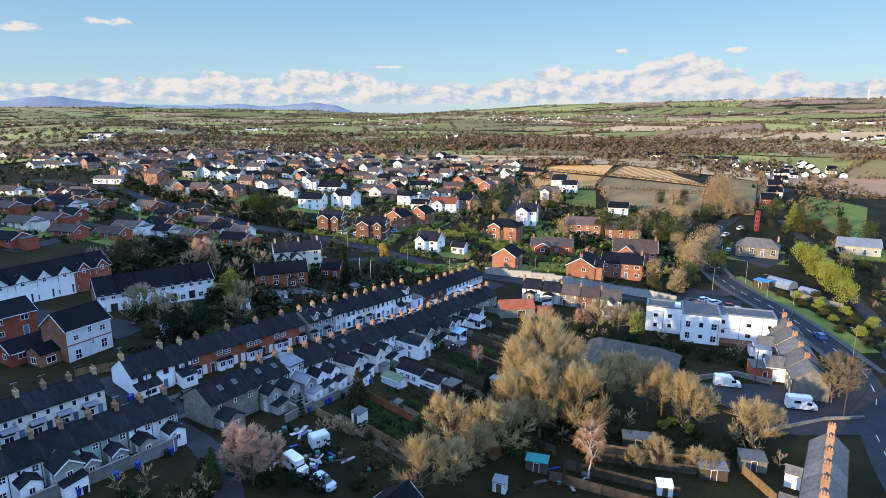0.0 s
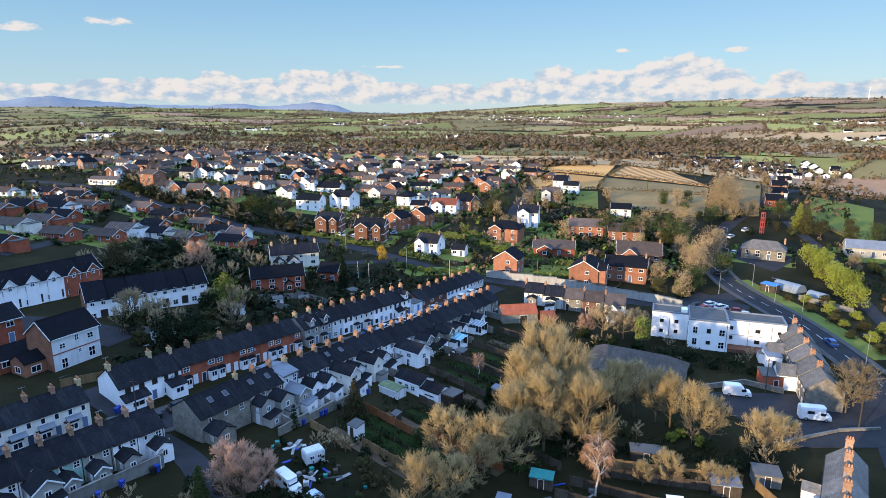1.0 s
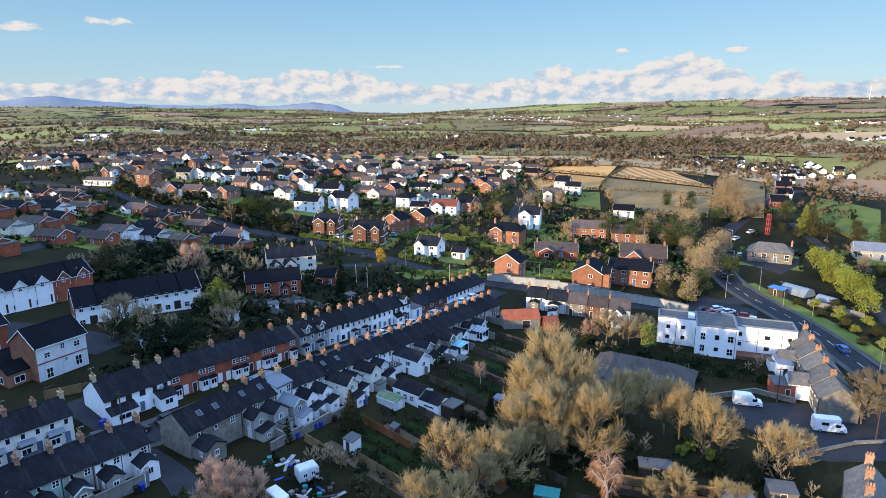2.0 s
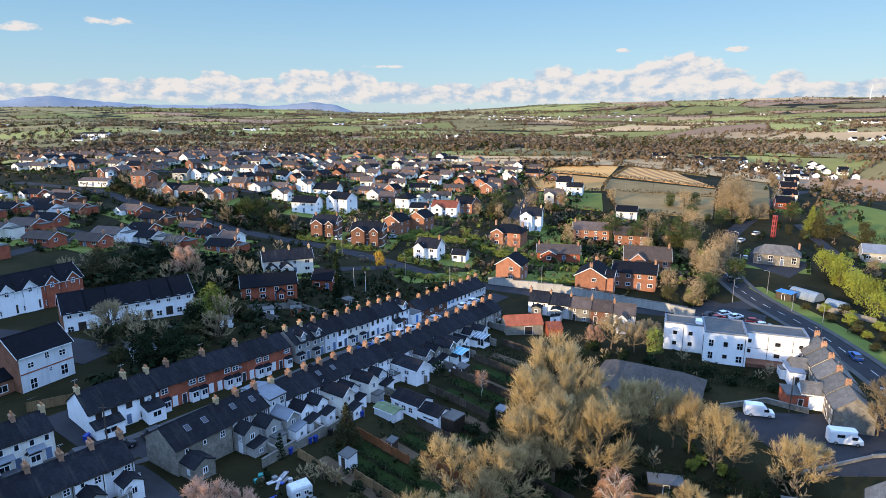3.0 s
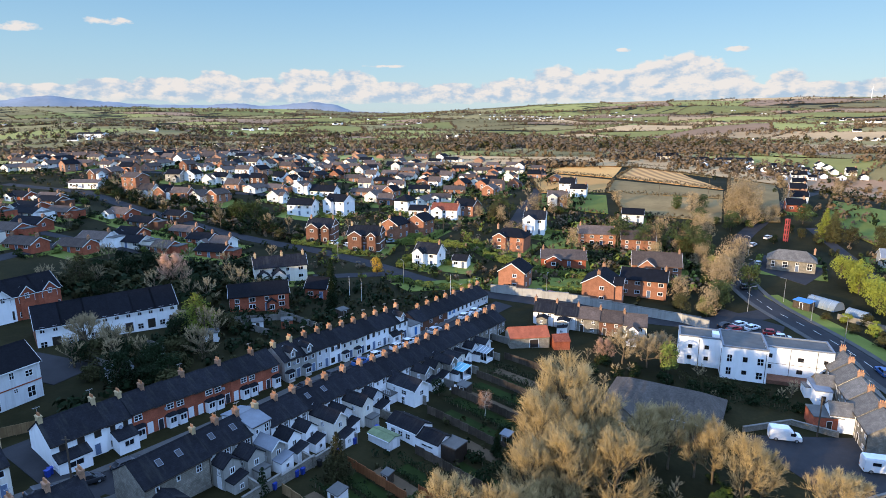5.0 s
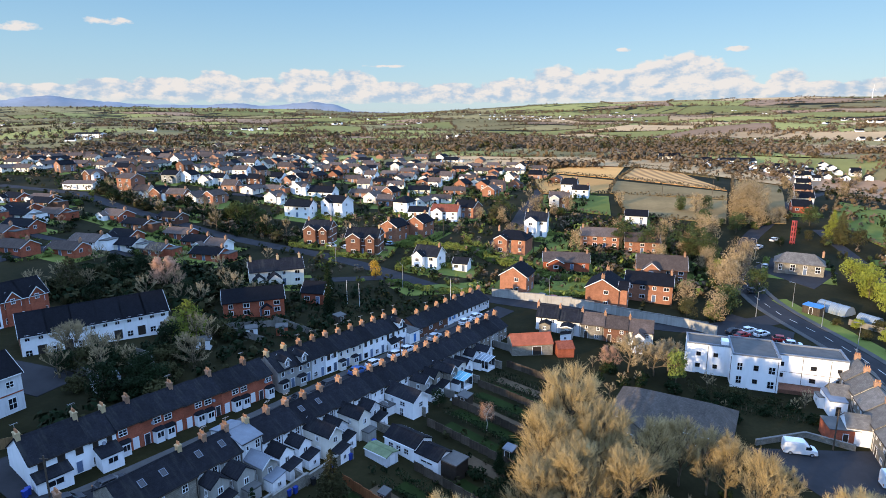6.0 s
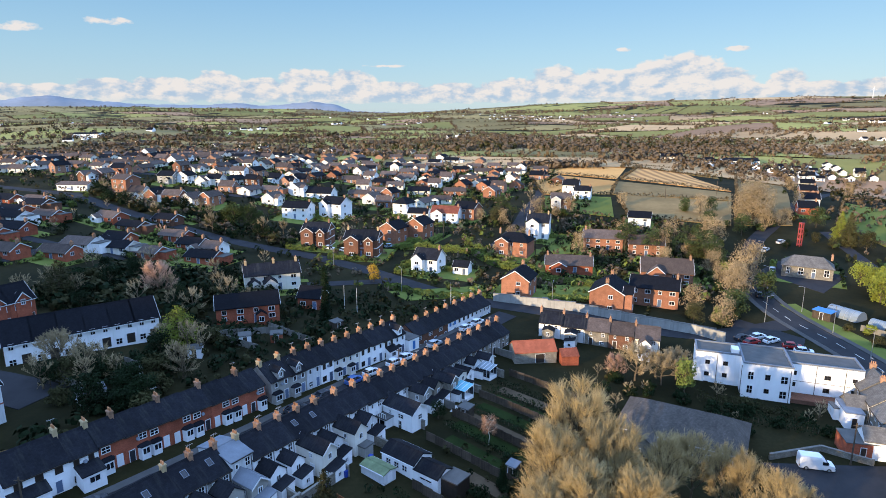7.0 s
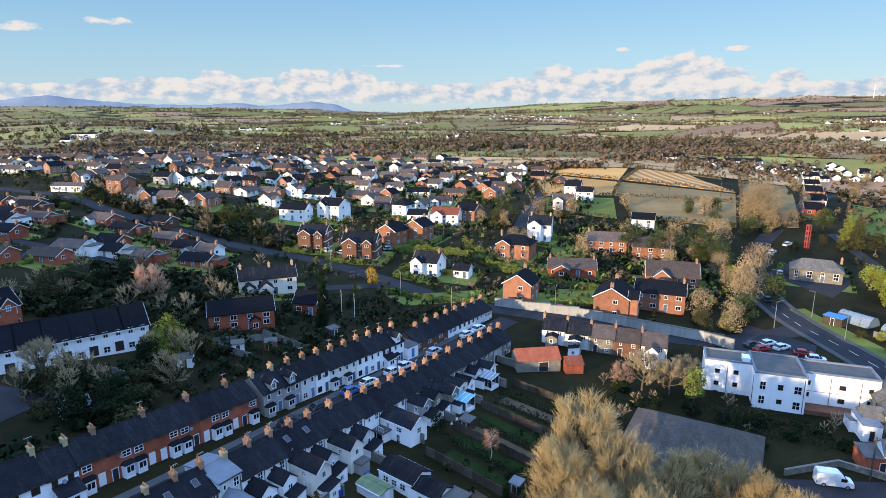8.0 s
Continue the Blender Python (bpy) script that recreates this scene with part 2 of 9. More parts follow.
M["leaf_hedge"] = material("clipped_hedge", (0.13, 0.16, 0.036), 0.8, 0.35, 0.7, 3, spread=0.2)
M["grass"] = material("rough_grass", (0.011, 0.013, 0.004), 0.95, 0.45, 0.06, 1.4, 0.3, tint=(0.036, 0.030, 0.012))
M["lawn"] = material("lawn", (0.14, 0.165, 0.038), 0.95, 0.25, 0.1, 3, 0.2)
# shaded copy of the lawn: garden shade is put into its darker colour
M["lawn_rough"] = material("shaded_lawn", (0.018, 0.030, 0.007), 0.95, 0.35, 0.3, 3, 0.2)
M["twig_far"] = material("far_bare_twigs", (0.36, 0.265, 0.145), 0.95, 0.3, 0.2, 2, spread=0.2)
M["soil"] = material("bare_soil", (0.10, 0.072, 0.045), 0.95, 0.3, 0.2, 3, 0.3)
M["steel"] = material("galvanised_steel", (0.42, 0.43, 0.44), 0.45, 0.1, 2, 20, metal=0.7)
M["poly"] = material("polytunnel_film", (0.20, 0.24, 0.27), 0.4, 0.1, 0.6, 6)
M["tyre"] = material("tyre_rubber", (0.02, 0.02, 0.02), 0.9, 0.2, 4, 20)
M["door_sky"] = material("sky_blue_door", (0.05, 0.20, 0.50), 0.5, 0.1, 2, 20)
M["bluebin"] = material("blue_plastic", (0.02, 0.05, 0.30), 0.45, 0.1, 3, 20)
M["redtin"] = material("rusty_red_sheeting", (0.33, 0.10, 0.055), 0.85, 0.3, 0.5, 5, 0.2, kind="streak")
M["teal"] = material("teal_sheet", (0.03, 0.22, 0.20), 0.6, 0.2, 1, 8)
M["junk"] = material("mixed_scrap", (0.30, 0.29, 0.28), 0.8, 0.4, 2, 8, spread=0.9)


def glass_material():
    m = bpy.data.materials.new("window_glass")
    m.use_nodes = True
    b = m.node_tree.nodes["Principled BSDF"]
    b.inputs["Base Color"].default_value = (0.012, 0.014, 0.018, 1)
    b.inputs["Roughness"].default_value, b.inputs["Specular IOR Level"].default_value = 0.06, 0.6
    return m


M["glass"] = glass_material()
PAINTS = {}


def paint(name, col, rough=0.35, metal=0.0):
    if name not in PAINTS:
        PAINTS[name] = material(name, col, rough, 0.06, 1.0, 8, metal=metal, spec=0.5)
    return PAINTS[name]


# ---------------------------------------------------------------- mesh helpers
def part(name, bm, mats, parent=None, label=""):
    me = bpy.data.meshes.new(name)
    bm.to_mesh(me)
    bm.free()
    return link_part(name, me, mats, parent, label)


def link_part(name, me, mats, parent=None, label=""):
    if not me.materials:
        for m in mats if isinstance(mats, (list, tuple)) else [mats]:
            me.materials.append(m if not isinstance(m, str) else M[m])
    ob = new(name, me)
    if parent:
        ob.parent = parent
    if label:
        ob["label"] = label
    return ob


def box(bm, x0, y0, z0, x1, y1, z1, mat=0, m=None):
    vs = [bm.verts.new(p) for p in ((x0, y0, z0), (x1, y0, z0), (x1, y1, z0), (x0, y1, z0), (x0, y0, z1), (x1, y0, z1), (x1, y1, z1), (x0, y1, z1))]
    if m is not None:
        for v in vs:
            v.co = m @ v.co
    for f in ((0, 3, 2, 1), (4, 5, 6, 7), (0, 1, 5, 4), (1, 2, 6, 5), (2, 3, 7, 6), (3, 0, 4, 7)):
        bm.faces.new([vs[k] for k in f]).material_index = mat
    return vs


def prism(bm, profile, axis, a, b, mat=0):
    """A polygon in the plane across axis ('x' or 'y'), drawn out from a to b."""
    def at(s, p):
        return (s, p[0], p[1]) if axis == "x" else (p[0], s, p[1])
    lo, hi = [bm.verts.new(at(a, p)) for p in profile], [bm.verts.new(at(b, p)) for p in profile]
    n = len(profile)
    for k in range(n):
        bm.faces.new([lo[k], lo[(k + 1) % n], hi[(k + 1) % n], hi[k]]).material_index = mat
    bm.faces.new(lo[::-1]).material_index = mat
    bm.faces.new(hi).material_index = mat
    bmesh.ops.recalc_face_normals(bm, faces=bm.faces[:])


def tube(bm, p, q, r0, r1, n=5, cap=True):
    p, q = Vector(p), Vector(q)
    d = (q - p).normalized()
    s = d.orthogonal().normalized()
    t = d.cross(s)
    a = [bm.verts.new(p + r0 * (math.cos(2 * math.pi * k / n) * s + math.sin(2 * math.pi * k / n) * t)) for k in range(n)]
    b = [bm.verts.new(q + r1 * (math.cos(2 * math.pi * k / n) * s + math.sin(2 * math.pi * k / n) * t)) for k in range(n)]
    for k in range(n):
        bm.faces.new([a[k], a[(k + 1) % n], b[(k + 1) % n], b[k]])
    if cap:
        bm.faces.new(a[::-1])
        bm.faces.new(b)


def np_mesh(name, V, F):
    """A mesh from arrays of corners and of faces of one size."""
    V, F = np.ascontiguousarray(V, np.float32), np.ascontiguousarray(F, np.int32)
    n, k = F.shape
    me = bpy.data.meshes.new(name)
    me.vertices.add(len(V))
    me.vertices.foreach_set("co", V.ravel())
    me.loops.add(n * k)
    me.loops.foreach_set("vertex_index", F.ravel())
    me.polygons.add(n)
    me.polygons.foreach_set("loop_start", np.arange(0, n * k, k, dtype=np.int32))
    me.update(calc_edges=True)
    return me


def thing(name, label, category, m, group="", kind=""):
    e = new(name)
    e.empty_display_size = 0.5
    e.matrix_world = m
    return tagged(e, label, category, group, kind)


# ---------------------------------------------------------------- the lie of the land
KNOTS_X, KNOTS_Y, KNOT_R = (-220, -110, -40, 30, 100, 190, 300), (70, 130, 190, 280, 420), 70.0
KNOT_BASE = 22.64
KNOT_H = [-12.75, 14.0, 7.25, -8.54, 6.84, -16.37, 3.96, -13.93, 7.67, -1.11, 4.26, 9.25, -1.82, -15.56, -0.65, -15.4, -12.74, -1.9, 6.72, -7.27, -4.42, 11.57, -11.89, -9.2, 2.16, -26.0, 4.58, -7.18, 4.59, -5.34, 3.34, -7.1, -13.37, -12.44, -17.1]
SKYLINE_AZ = (-40, -36.5, -33, -30, -24, -18.5, -15.5, -12, -8, -3, 3.5, 9, 16, 25, 30, 36, 41)
SKYLINE_EL = (.0095, .0105, .0115, .0115, .0105, .0095, .009, .008, .003, .0025, .0095, .0155, .019, .022, .0235, .022, .02)
_KX = np.repeat(np.array(KNOTS_X, float), len(KNOTS_Y))
_KY = np.tile(np.array(KNOTS_Y, float), len(KNOTS_X))
_KH = np.array(KNOT_H)


def ease(a, b, x):
    u = np.clip((x - a) / (b - a), 0, 1)
    return u * u * (3 - 2 * u)


def land(x, y):
    """Height of the ground: the valley side near by, rolling farmland, hills at the skyline, and an unseen ridge added
    behind to shade the town.
    """
    x, y = np.asarray(x, float), np.asarray(y, float)
    near = KNOT_BASE + np.exp(-((x[..., None] - _KX) ** 2 + (y[..., None] - _KY) ** 2) / 2 / KNOT_R ** 2) @ _KH
    r, az = np.hypot(x, y), np.degrees(np.arctan2(x, y))
    far = 22 + 8 * ease(600, 1300, r) + 10 * ease(1300, 3000, r) + 22 * ease(15, 32, az) * ease(700, 2600, r) * (np.abs(az) < 90)
    top = 55 + np.interp(az, SKYLINE_AZ, SKYLINE_EL) * 4300
    far = far + (top - far) * ease(2600, 4300, r)
    roll = 7.0 * np.sin(x / 190 + 1.3) * np.sin(y / 230 + 0.6) + 4.0 * np.sin(x / 83 + y / 121) + 2.0 * np.sin(x / 47 - y / 64)
    far = far + roll * ease(600, 1100, r) * (1 - ease(3300, 4200, r))
    su, sv = (x + 51) * 0.62 + (y - 90.5) * 0.785, (x + 51) * 0.785 - (y - 90.5) * 0.62
    near = near - 1.6 * np.exp(-((sv - 5.0) / 11.0) ** 2) * ease(-4, 7, su) * (1 - ease(72, 108, su))
    k = ease(430, 640, r)
    z = near * (1 - k) + far * k
    ridge = np.interp(y, RIDGE_Y, RIDGE_H) * np.exp(-((x - RIDGE_X) / 75.0) ** 2) * ease(-520, -300, y)
    return z + np.maximum(ridge - np.maximum(z - 12, 0) * np.exp(-((x - RIDGE_X) / 75.0) ** 2), 0) * (x < -150)


# unseen shade caster: crest heights set by where its shadow should end
RIDGE_X, RIDGE_Y, RIDGE_H = -335.0, (-260, -159, -110, -60, 0, 73, 101, 135, 173, 240), (70, 69, 67.5, 62, 57, 50, 48.5, 30, 16, 0)


def gz(x, y):
    return float(land(x, y))


def build_ground():
    def axis(lo, hi, step, far_lo, far_hi, grow=1.13):
        a = list(np.arange(lo, hi + 0.1, step))
        s, v = step, hi
        while v < far_hi:
            s = min(s * grow, 110)
            v += s
            a.append(v)
        s, v, pre = step, lo, []
        while v > far_lo:
            s = min(s * grow, 110)
            v -= s
            pre.append(v)
        return np.array(pre[::-1] + a)
    xs, ys = axis(-170, 190, 4.0, -4300, 4300), axis(40, 330, 4.0, -900, 4850)
    X, Y = np.meshgrid(xs, ys)
    Z = land(X, Y)
    nx, ny = len(xs), len(ys)
    me = bpy.data.meshes.new("ground")
    idx = np.arange(nx * ny).reshape(ny, nx)
    f = np.stack([idx[:-1, :-1], idx[:-1, 1:], idx[1:, 1:], idx[1:, :-1]], -1).reshape(-1, 4)
    me.from_pydata(np.stack([X, Y, Z], -1).reshape(-1, 3).tolist(), [], f.tolist())
    me.polygons.foreach_set("use_smooth", np.ones(len(f), bool))
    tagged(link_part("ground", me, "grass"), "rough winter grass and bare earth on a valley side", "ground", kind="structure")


build_ground()


def drape(name, left, right, mat, lift, label, category, kind="structure", across=3, step=4.0):
    """A sheet over the ground between two lines in plan (each a list of x, y), with a thin edge down to the ground."""
    def resample(line, n):
        line = np.array(line, float)
        d = np.r_[0, np.cumsum(np.hypot(*np.diff(line, axis=0).T))]
        s = np.linspace(0, d[-1], n)
        return np.stack([np.interp(s, d, line[:, 0]), np.interp(s, d, line[:, 1])], -1)
    length = max(np.hypot(*np.diff(np.array(left, float), axis=0).T).sum(), np.hypot(*np.diff(np.array(right, float), axis=0).T).sum())
    n = max(2, int(length / step) + 1)
    a, b = resample(left, n), resample(right, n)
    w = np.linspace(0, 1, across)[:, None, None]
    P = a[None] * (1 - w) + b[None] * w
    Z = land(P[..., 0], P[..., 1]) + lift
    V = np.concatenate([P, Z[..., None]], -1)
    top = V.reshape(-1, 3)
    idx = np.arange(across * n).reshape(across, n)
    f = np.stack([idx[:-1, :-1], idx[:-1, 1:], idx[1:, 1:], idx[1:, :-1]], -1).reshape(-1, 4).tolist()
    rim = list(idx[0]) + list(idx[1:, -1]) + list(idx[-1, -2::-1]) + list(idx[-2:0:-1, 0])
    low = top[rim].copy()
    low[:, 2] -= lift + 0.3
    base = len(top)
    k = len(rim)
    f += [[rim[i], base + i, base + (i + 1) % k, rim[(i + 1) % k]] for i in range(k)]
    me = bpy.data.meshes.new(name)
    me.from_pydata(np.concatenate([top, low]).tolist(), [], f)
    bm = bmesh.new()
    bm.from_mesh(me)
    bmesh.ops.recalc_face_normals(bm, faces=bm.faces[:])
    if sum(fc.normal.z for fc in bm.faces) < 0:
        bmesh.ops.reverse_faces(bm, faces=bm.faces[:])
    bm.to_mesh(me)
    bm.free()
    return tagged(link_part(name, me, mat), label, category, kind=kind)


ROADS = []


def strip(name, line, width, mat, lift, label, category, across=3):
    """A road or path of a width along a smooth line in plan."""
    if name == "road":
        ROADS.append((line, width))
    line = np.array(line, float)
    d = np.r_[0, np.cumsum(np.hypot(*np.diff(line, axis=0).T))]
    s = np.linspace(0, d[-1], max(3, int(d[-1] / 5)))
    x, y = np.interp(s, d, line[:, 0]), np.interp(s, d, line[:, 1])
    for _ in range(6):
        x[1:-1], y[1:-1] = (x[:-2] + 2 * x[1:-1] + x[2:]) / 4, (y[:-2] + 2 * y[1:-1] + y[2:]) / 4
    tx, ty = np.gradient(x), np.gradient(y)
    h = np.hypot(tx, ty)
    nx, ny = -ty / h * width / 2, tx / h * width / 2
    return drape(name, np.stack([x + nx, y + ny], -1), np.stack([x - nx, y - ny], -1), mat, lift, label, category, across=across)


# ---------------------------------------------------------------- kinds of things: buildings
CACHE = {}


def window_meshes(w, h, simple, bars=1):
    """One joined frame with recessed lights; the glass of near windows is a pane of its own."""
    key = ("window", round(w, 2), round(h, 2), simple, bars)
    if key not in CACHE:
        t = 0.09 if not simple else 0.11
        xs = [-w / 2, -w / 2 + t]
        for k in range(bars):
            x = -w / 2 + w * (k + 1) / (bars + 1)
            xs += [x - 0.035, x + 0.035]
        xs += [w / 2 - t, w / 2]
        zs = [0, t, h - t, h] if simple else [0, t, h / 2 - 0.03, h / 2 + 0.03, h - t, h]
        bm = bmesh.new()
        g = [[bm.verts.new((x, -0.05, z)) for x in xs] for z in zs]
        back = [[bm.verts.new((x, 0.0, z)) for x in xs] for z in zs]
        for j in range(len(zs) - 1):
            for i in range(len(xs) - 1):
                q = [(j, i), (j, i + 1), (j + 1, i + 1), (j + 1, i)]
                if i % 2 and j % 2:
                    for (ja, ia), (jb, ib) in zip(q, q[1:] + q[:1]):
                        bm.faces.new([g[jb][ib], g[ja][ia], back[ja][ia], back[jb][ib]])
                    if simple:
                        bm.faces.new([back[a][b] for a, b in q]).material_index = 1
                else:
                    bm.faces.new([g[a][b] for a, b in q])
        nz, nx = len(zs) - 1, len(xs) - 1
        for i in range(nx):
            bm.faces.new([g[0][i + 1], g[0][i], back[0][i], back[0][i + 1]])
            bm.faces.new([g[nz][i], g[nz][i + 1], back[nz][i + 1], back[nz][i]])
        for j in range(nz):
            bm.faces.new([g[j][0], g[j + 1][0], back[j + 1][0], back[j][0]])
            bm.faces.new([g[j + 1][nx], g[j][nx], back[j][nx], back[j + 1][nx]])
        me = bpy.data.meshes.new("window")
        bm.to_mesh(me)
        bm.free()
        pane = None
        if not simple:
            gl = bmesh.new()
            box(gl, -w / 2 + t, -0.018, t, w / 2 - t, -0.004, h - t)
            pane = bpy.data.meshes.new("pane")
            gl.to_mesh(pane)
            gl.free()
        CACHE[key] = (me, pane)
    return CACHE[key]


def add_window(parent, m, w, h, simple=False, bars=1, frame_mat="upvc"):
    me, pane = window_meshes(w, h, simple, bars)
    if frame_mat != "upvc":
        me = me.copy()
        me.materials.clear()
    ob = link_part("window", me, [frame_mat, "glass"], parent)
    ob.matrix_basis = m
    if pane:
        link_part("pane", pane, "glass", ob)
    return ob


def add_door(parent, m, w=0.95, h=2.05, mat="door_blue"):
    key = ("door", w, h, mat)
    if key not in CACHE:
        bm = bmesh.new()
        box(bm, -w / 2 - 0.08, -0.05, 0, -w / 2, 0.05, h + 0.08, 1)
        box(bm, w / 2, -0.05, 0, w / 2 + 0.08, 0.05, h + 0.08, 1)
        box(bm, -w / 2, -0.05, h, w / 2, 0.05, h + 0.08, 1)
        box(bm, -w / 2, -0.03, 0, w / 2, 0.03, h)
        me = bpy.data.meshes.new("door")
        bm.to_mesh(me)
        bm.free()
        CACHE[key] = me
    ob = link_part("door", CACHE[key], [mat, "upvc"], parent)
    ob.matrix_basis = m
    return ob


def face_pose(face, L, W, a, z, off=0.0):
    """Where a window sits: face f, b, l or r of a body L by W round the origin, a metres along it, z above its floor."""
    return {"f": pose(a, -W / 2 - off, z), "b": pose(a, W / 2 + off, z, 0, 0, 180),
            "l": pose(-L / 2 - off, a, z, 0, 0, -90), "r": pose(L / 2 + off, a, z, 0, 0, 90)}[face]


def chimney(parent, x, y, z0, z1, w=0.95, d=0.55, mat="chimney", pots=3):
    bm = bmesh.new()
    box(bm, x - d / 2, y - w / 2, z0, x + d / 2, y + w / 2, z1)
    box(bm, x - d / 2 - 0.06, y - w / 2 - 0.06, z1, x + d / 2 + 0.06, y + w / 2 + 0.06, z1 + 0.12)
    box(bm, x - d / 2 - 0.02, y - w / 2 - 0.02, z1 + 0.12, x + d / 2 + 0.02, y + w / 2 + 0.02, z1 + 0.2)
    st = part("chimney", bm, mat, parent)
    for k in range(pots):
        bm = bmesh.new()
        py = y + (k - (pots - 1) / 2) * w / max(pots, 1) * 0.95
        tube(bm, (x, py, z1 + 0.17), (x, py, z1 + 0.62), 0.13, 0.10, 7)
        part("chimney_pot", bm, "pot", st)
    return st


PLOTS = []


def body(parent, L, W, eave, rise, wall, roof, m=None, over=0.22, drop=1.6, hip=0.0, names=("wall", "roof"), verge="", fascia="upvc", flat=False, mono=False):
    """Walls with gables and a thick pitched roof, ridge along x, round the origin of m."""
    if m is None:
        p = parent.matrix_world.translation
        PLOTS.append((p.x, p.y, math.degrees(parent.matrix_world.to_euler().z), L, W))
    m = m or Matrix()
    bm = bmesh.new()
    h = W / 2
    if flat:
        box(bm, -L / 2, -h, -drop, L / 2, h, eave)
    elif mono:
        prism(bm, [(-h, -drop), (h, -drop), (h, eave + rise), (-h, eave)], "x", -L / 2, L / 2)
    elif hip:
        box(bm, -L / 2, -h, -drop, L / 2, h, eave)
    else:
        prism(bm, [(-h, -drop), (h, -drop), (h, eave), (0, eave + rise), (-h, eave)], "x", -L / 2, L / 2)
    w = part(names[0], bm, wall, parent)
    w.matrix_basis = m
    bm = bmesh.new()
    o, t, s = over, 0.16, rise / h
    if flat:
        box(bm, -L / 2 - 0.12, -h - 0.12, eave + 0.004, L / 2 + 0.12, h + 0.12, eave + 0.22)
    elif mono:
        s = rise / W
        prism(bm, [(-h - o, eave - o * s + 0.01), (h + 0.1, eave + rise + 0.1 * s + 0.01), (h + 0.1, eave + rise + 0.1 * s + t), (-h - o, eave - o * s + t)], "x", -L / 2 - 0.1, L / 2 + 0.1)
    elif hip:
        e = eave - o * s + 0.004
        q = [(-L / 2 - o, -h - o), (L / 2 + o, -h - o), (L / 2 + o, h + o), (-L / 2 - o, h + o)]
        lo = [bm.verts.new((*p, e)) for p in q]
        up = [bm.verts.new((*p, e + t)) for p in q]
        r0, r1 = bm.verts.new((-L / 2 + hip, 0, eave + rise + t)), bm.verts.new((L / 2 - hip, 0, eave + rise + t))
        bm.faces.new(lo[::-1])
        for k in range(4):
            bm.faces.new([lo[k], lo[(k + 1) % 4], up[(k + 1) % 4], up[k]])
        for f in ((up[0], up[1], r1, r0), (up[2], up[3], r0, r1), (up[1], up[2], r1), (up[3], up[0], r0)):
            bm.faces.new(f)
    else:
        e = 0.12 if not verge else 0.28
        prism(bm, [(-h - o, eave - o * s + 0.004), (0, eave + rise + 0.004), (h + o, eave - o * s + 0.004), (h + o, eave - o * s + t), (0, eave + rise + t), (-h - o, eave - o * s + t)], "x", -L / 2 - e, L / 2 + e)
        prism(bm, [(-0.17, eave + rise + t - 0.07), (0.17, eave + rise + t - 0.07), (0.0, eave + rise + t + 0.09)], "x", -L / 2 - e, L / 2 + e)
    bmesh.ops.recalc_face_normals(bm, faces=bm.faces[:])
    r = part(names[1], bm, roof, parent)
    r.matrix_basis = m
    if verge and not (hip or flat or mono):
        for sgn in (-1, 1):
            bm = bmesh.new()
            x = sgn * (L / 2 + 0.29)
            prism(bm, [(-h - o, eave - o * s - 0.08), (0, eave + rise - 0.08), (h + o, eave - o * s - 0.08), (h + o, eave - o * s + 0.14), (0, eave + rise + 0.14), (-h - o, eave - o * s + 0.14)], "x", min(x, x + sgn * 0.05), max(x, x + sgn * 0.05))
            part("barge_board", bm, verge, parent).matrix_basis = m
    if fascia and not (flat or mono):
        for sgn in (-1, 1):
            bm = bmesh.new()
            y = sgn * (h + o + 0.002)
            z = eave - o * s
            box(bm, -L / 2, min(y, y + sgn * 0.1), z - 0.02, L / 2, max(y, y + sgn * 0.1), z + 0.09)
            part("gutter", bm, fascia, parent).matrix_basis = m
    return w


def bay(parent, m, w=2.2, d=0.9, h=2.4, wall="white", roof="slate", frame_mat="upvc"):
    """A canted bay window with its own lean-to roof, on the face at m."""
    bm = bmesh.new()
    q = [(-w / 2, 0), (-w / 2 + d * 0.35, -d), (w / 2 - d * 0.35, -d), (w / 2, 0)]
    lo, hi = [bm.verts.new((*p, -0.8)) for p in q], [bm.verts.new((*p, h)) for p in q]
    for k in range(4):
        bm.faces.new([lo[k], lo[(k + 1) % 4], hi[(k + 1) % 4], hi[k]])
    bm.faces.new(hi)
    bmesh.ops.recalc_face_normals(bm, faces=bm.faces[:])
    b = part("bay_window", bm, wall, parent)
    b.matrix_basis = m
    bm = bmesh.new()
    q = [(-w / 2 - 0.15, 0), (-w / 2 + d * 0.35 - 0.1, -d - 0.18), (w / 2 - d * 0.35 + 0.1, -d - 0.18), (w / 2 + 0.15, 0)]
    lo = [bm.verts.new((*p, h + 0.005)) for p in q]
    up = [bm.verts.new((*p, h + 0.1)) for p in q]
    t = [bm.verts.new((-w / 2 + 0.3, 0, h + 0.4)), bm.verts.new((w / 2 - 0.3, 0, h + 0.4))]
    bm.faces.new(lo)
    for k in range(3):
        bm.faces.new([lo[k], lo[k + 1], up[k + 1], up[k]])
    for f in ((up[0], up[1], t[0]), (up[1], up[2], t[1], t[0]), (up[2], up[3], t[1])):
        bm.faces.new(f)
    bmesh.ops.recalc_face_normals(bm, faces=bm.faces[:])
    part("bay_roof", bm, roof, b)
    fw = w - d * 0.7 - 0.1
    add_window(b, pose(0, -d - 0.01, 0.5), fw, h - 0.68, True, 1, frame_mat)
    return b


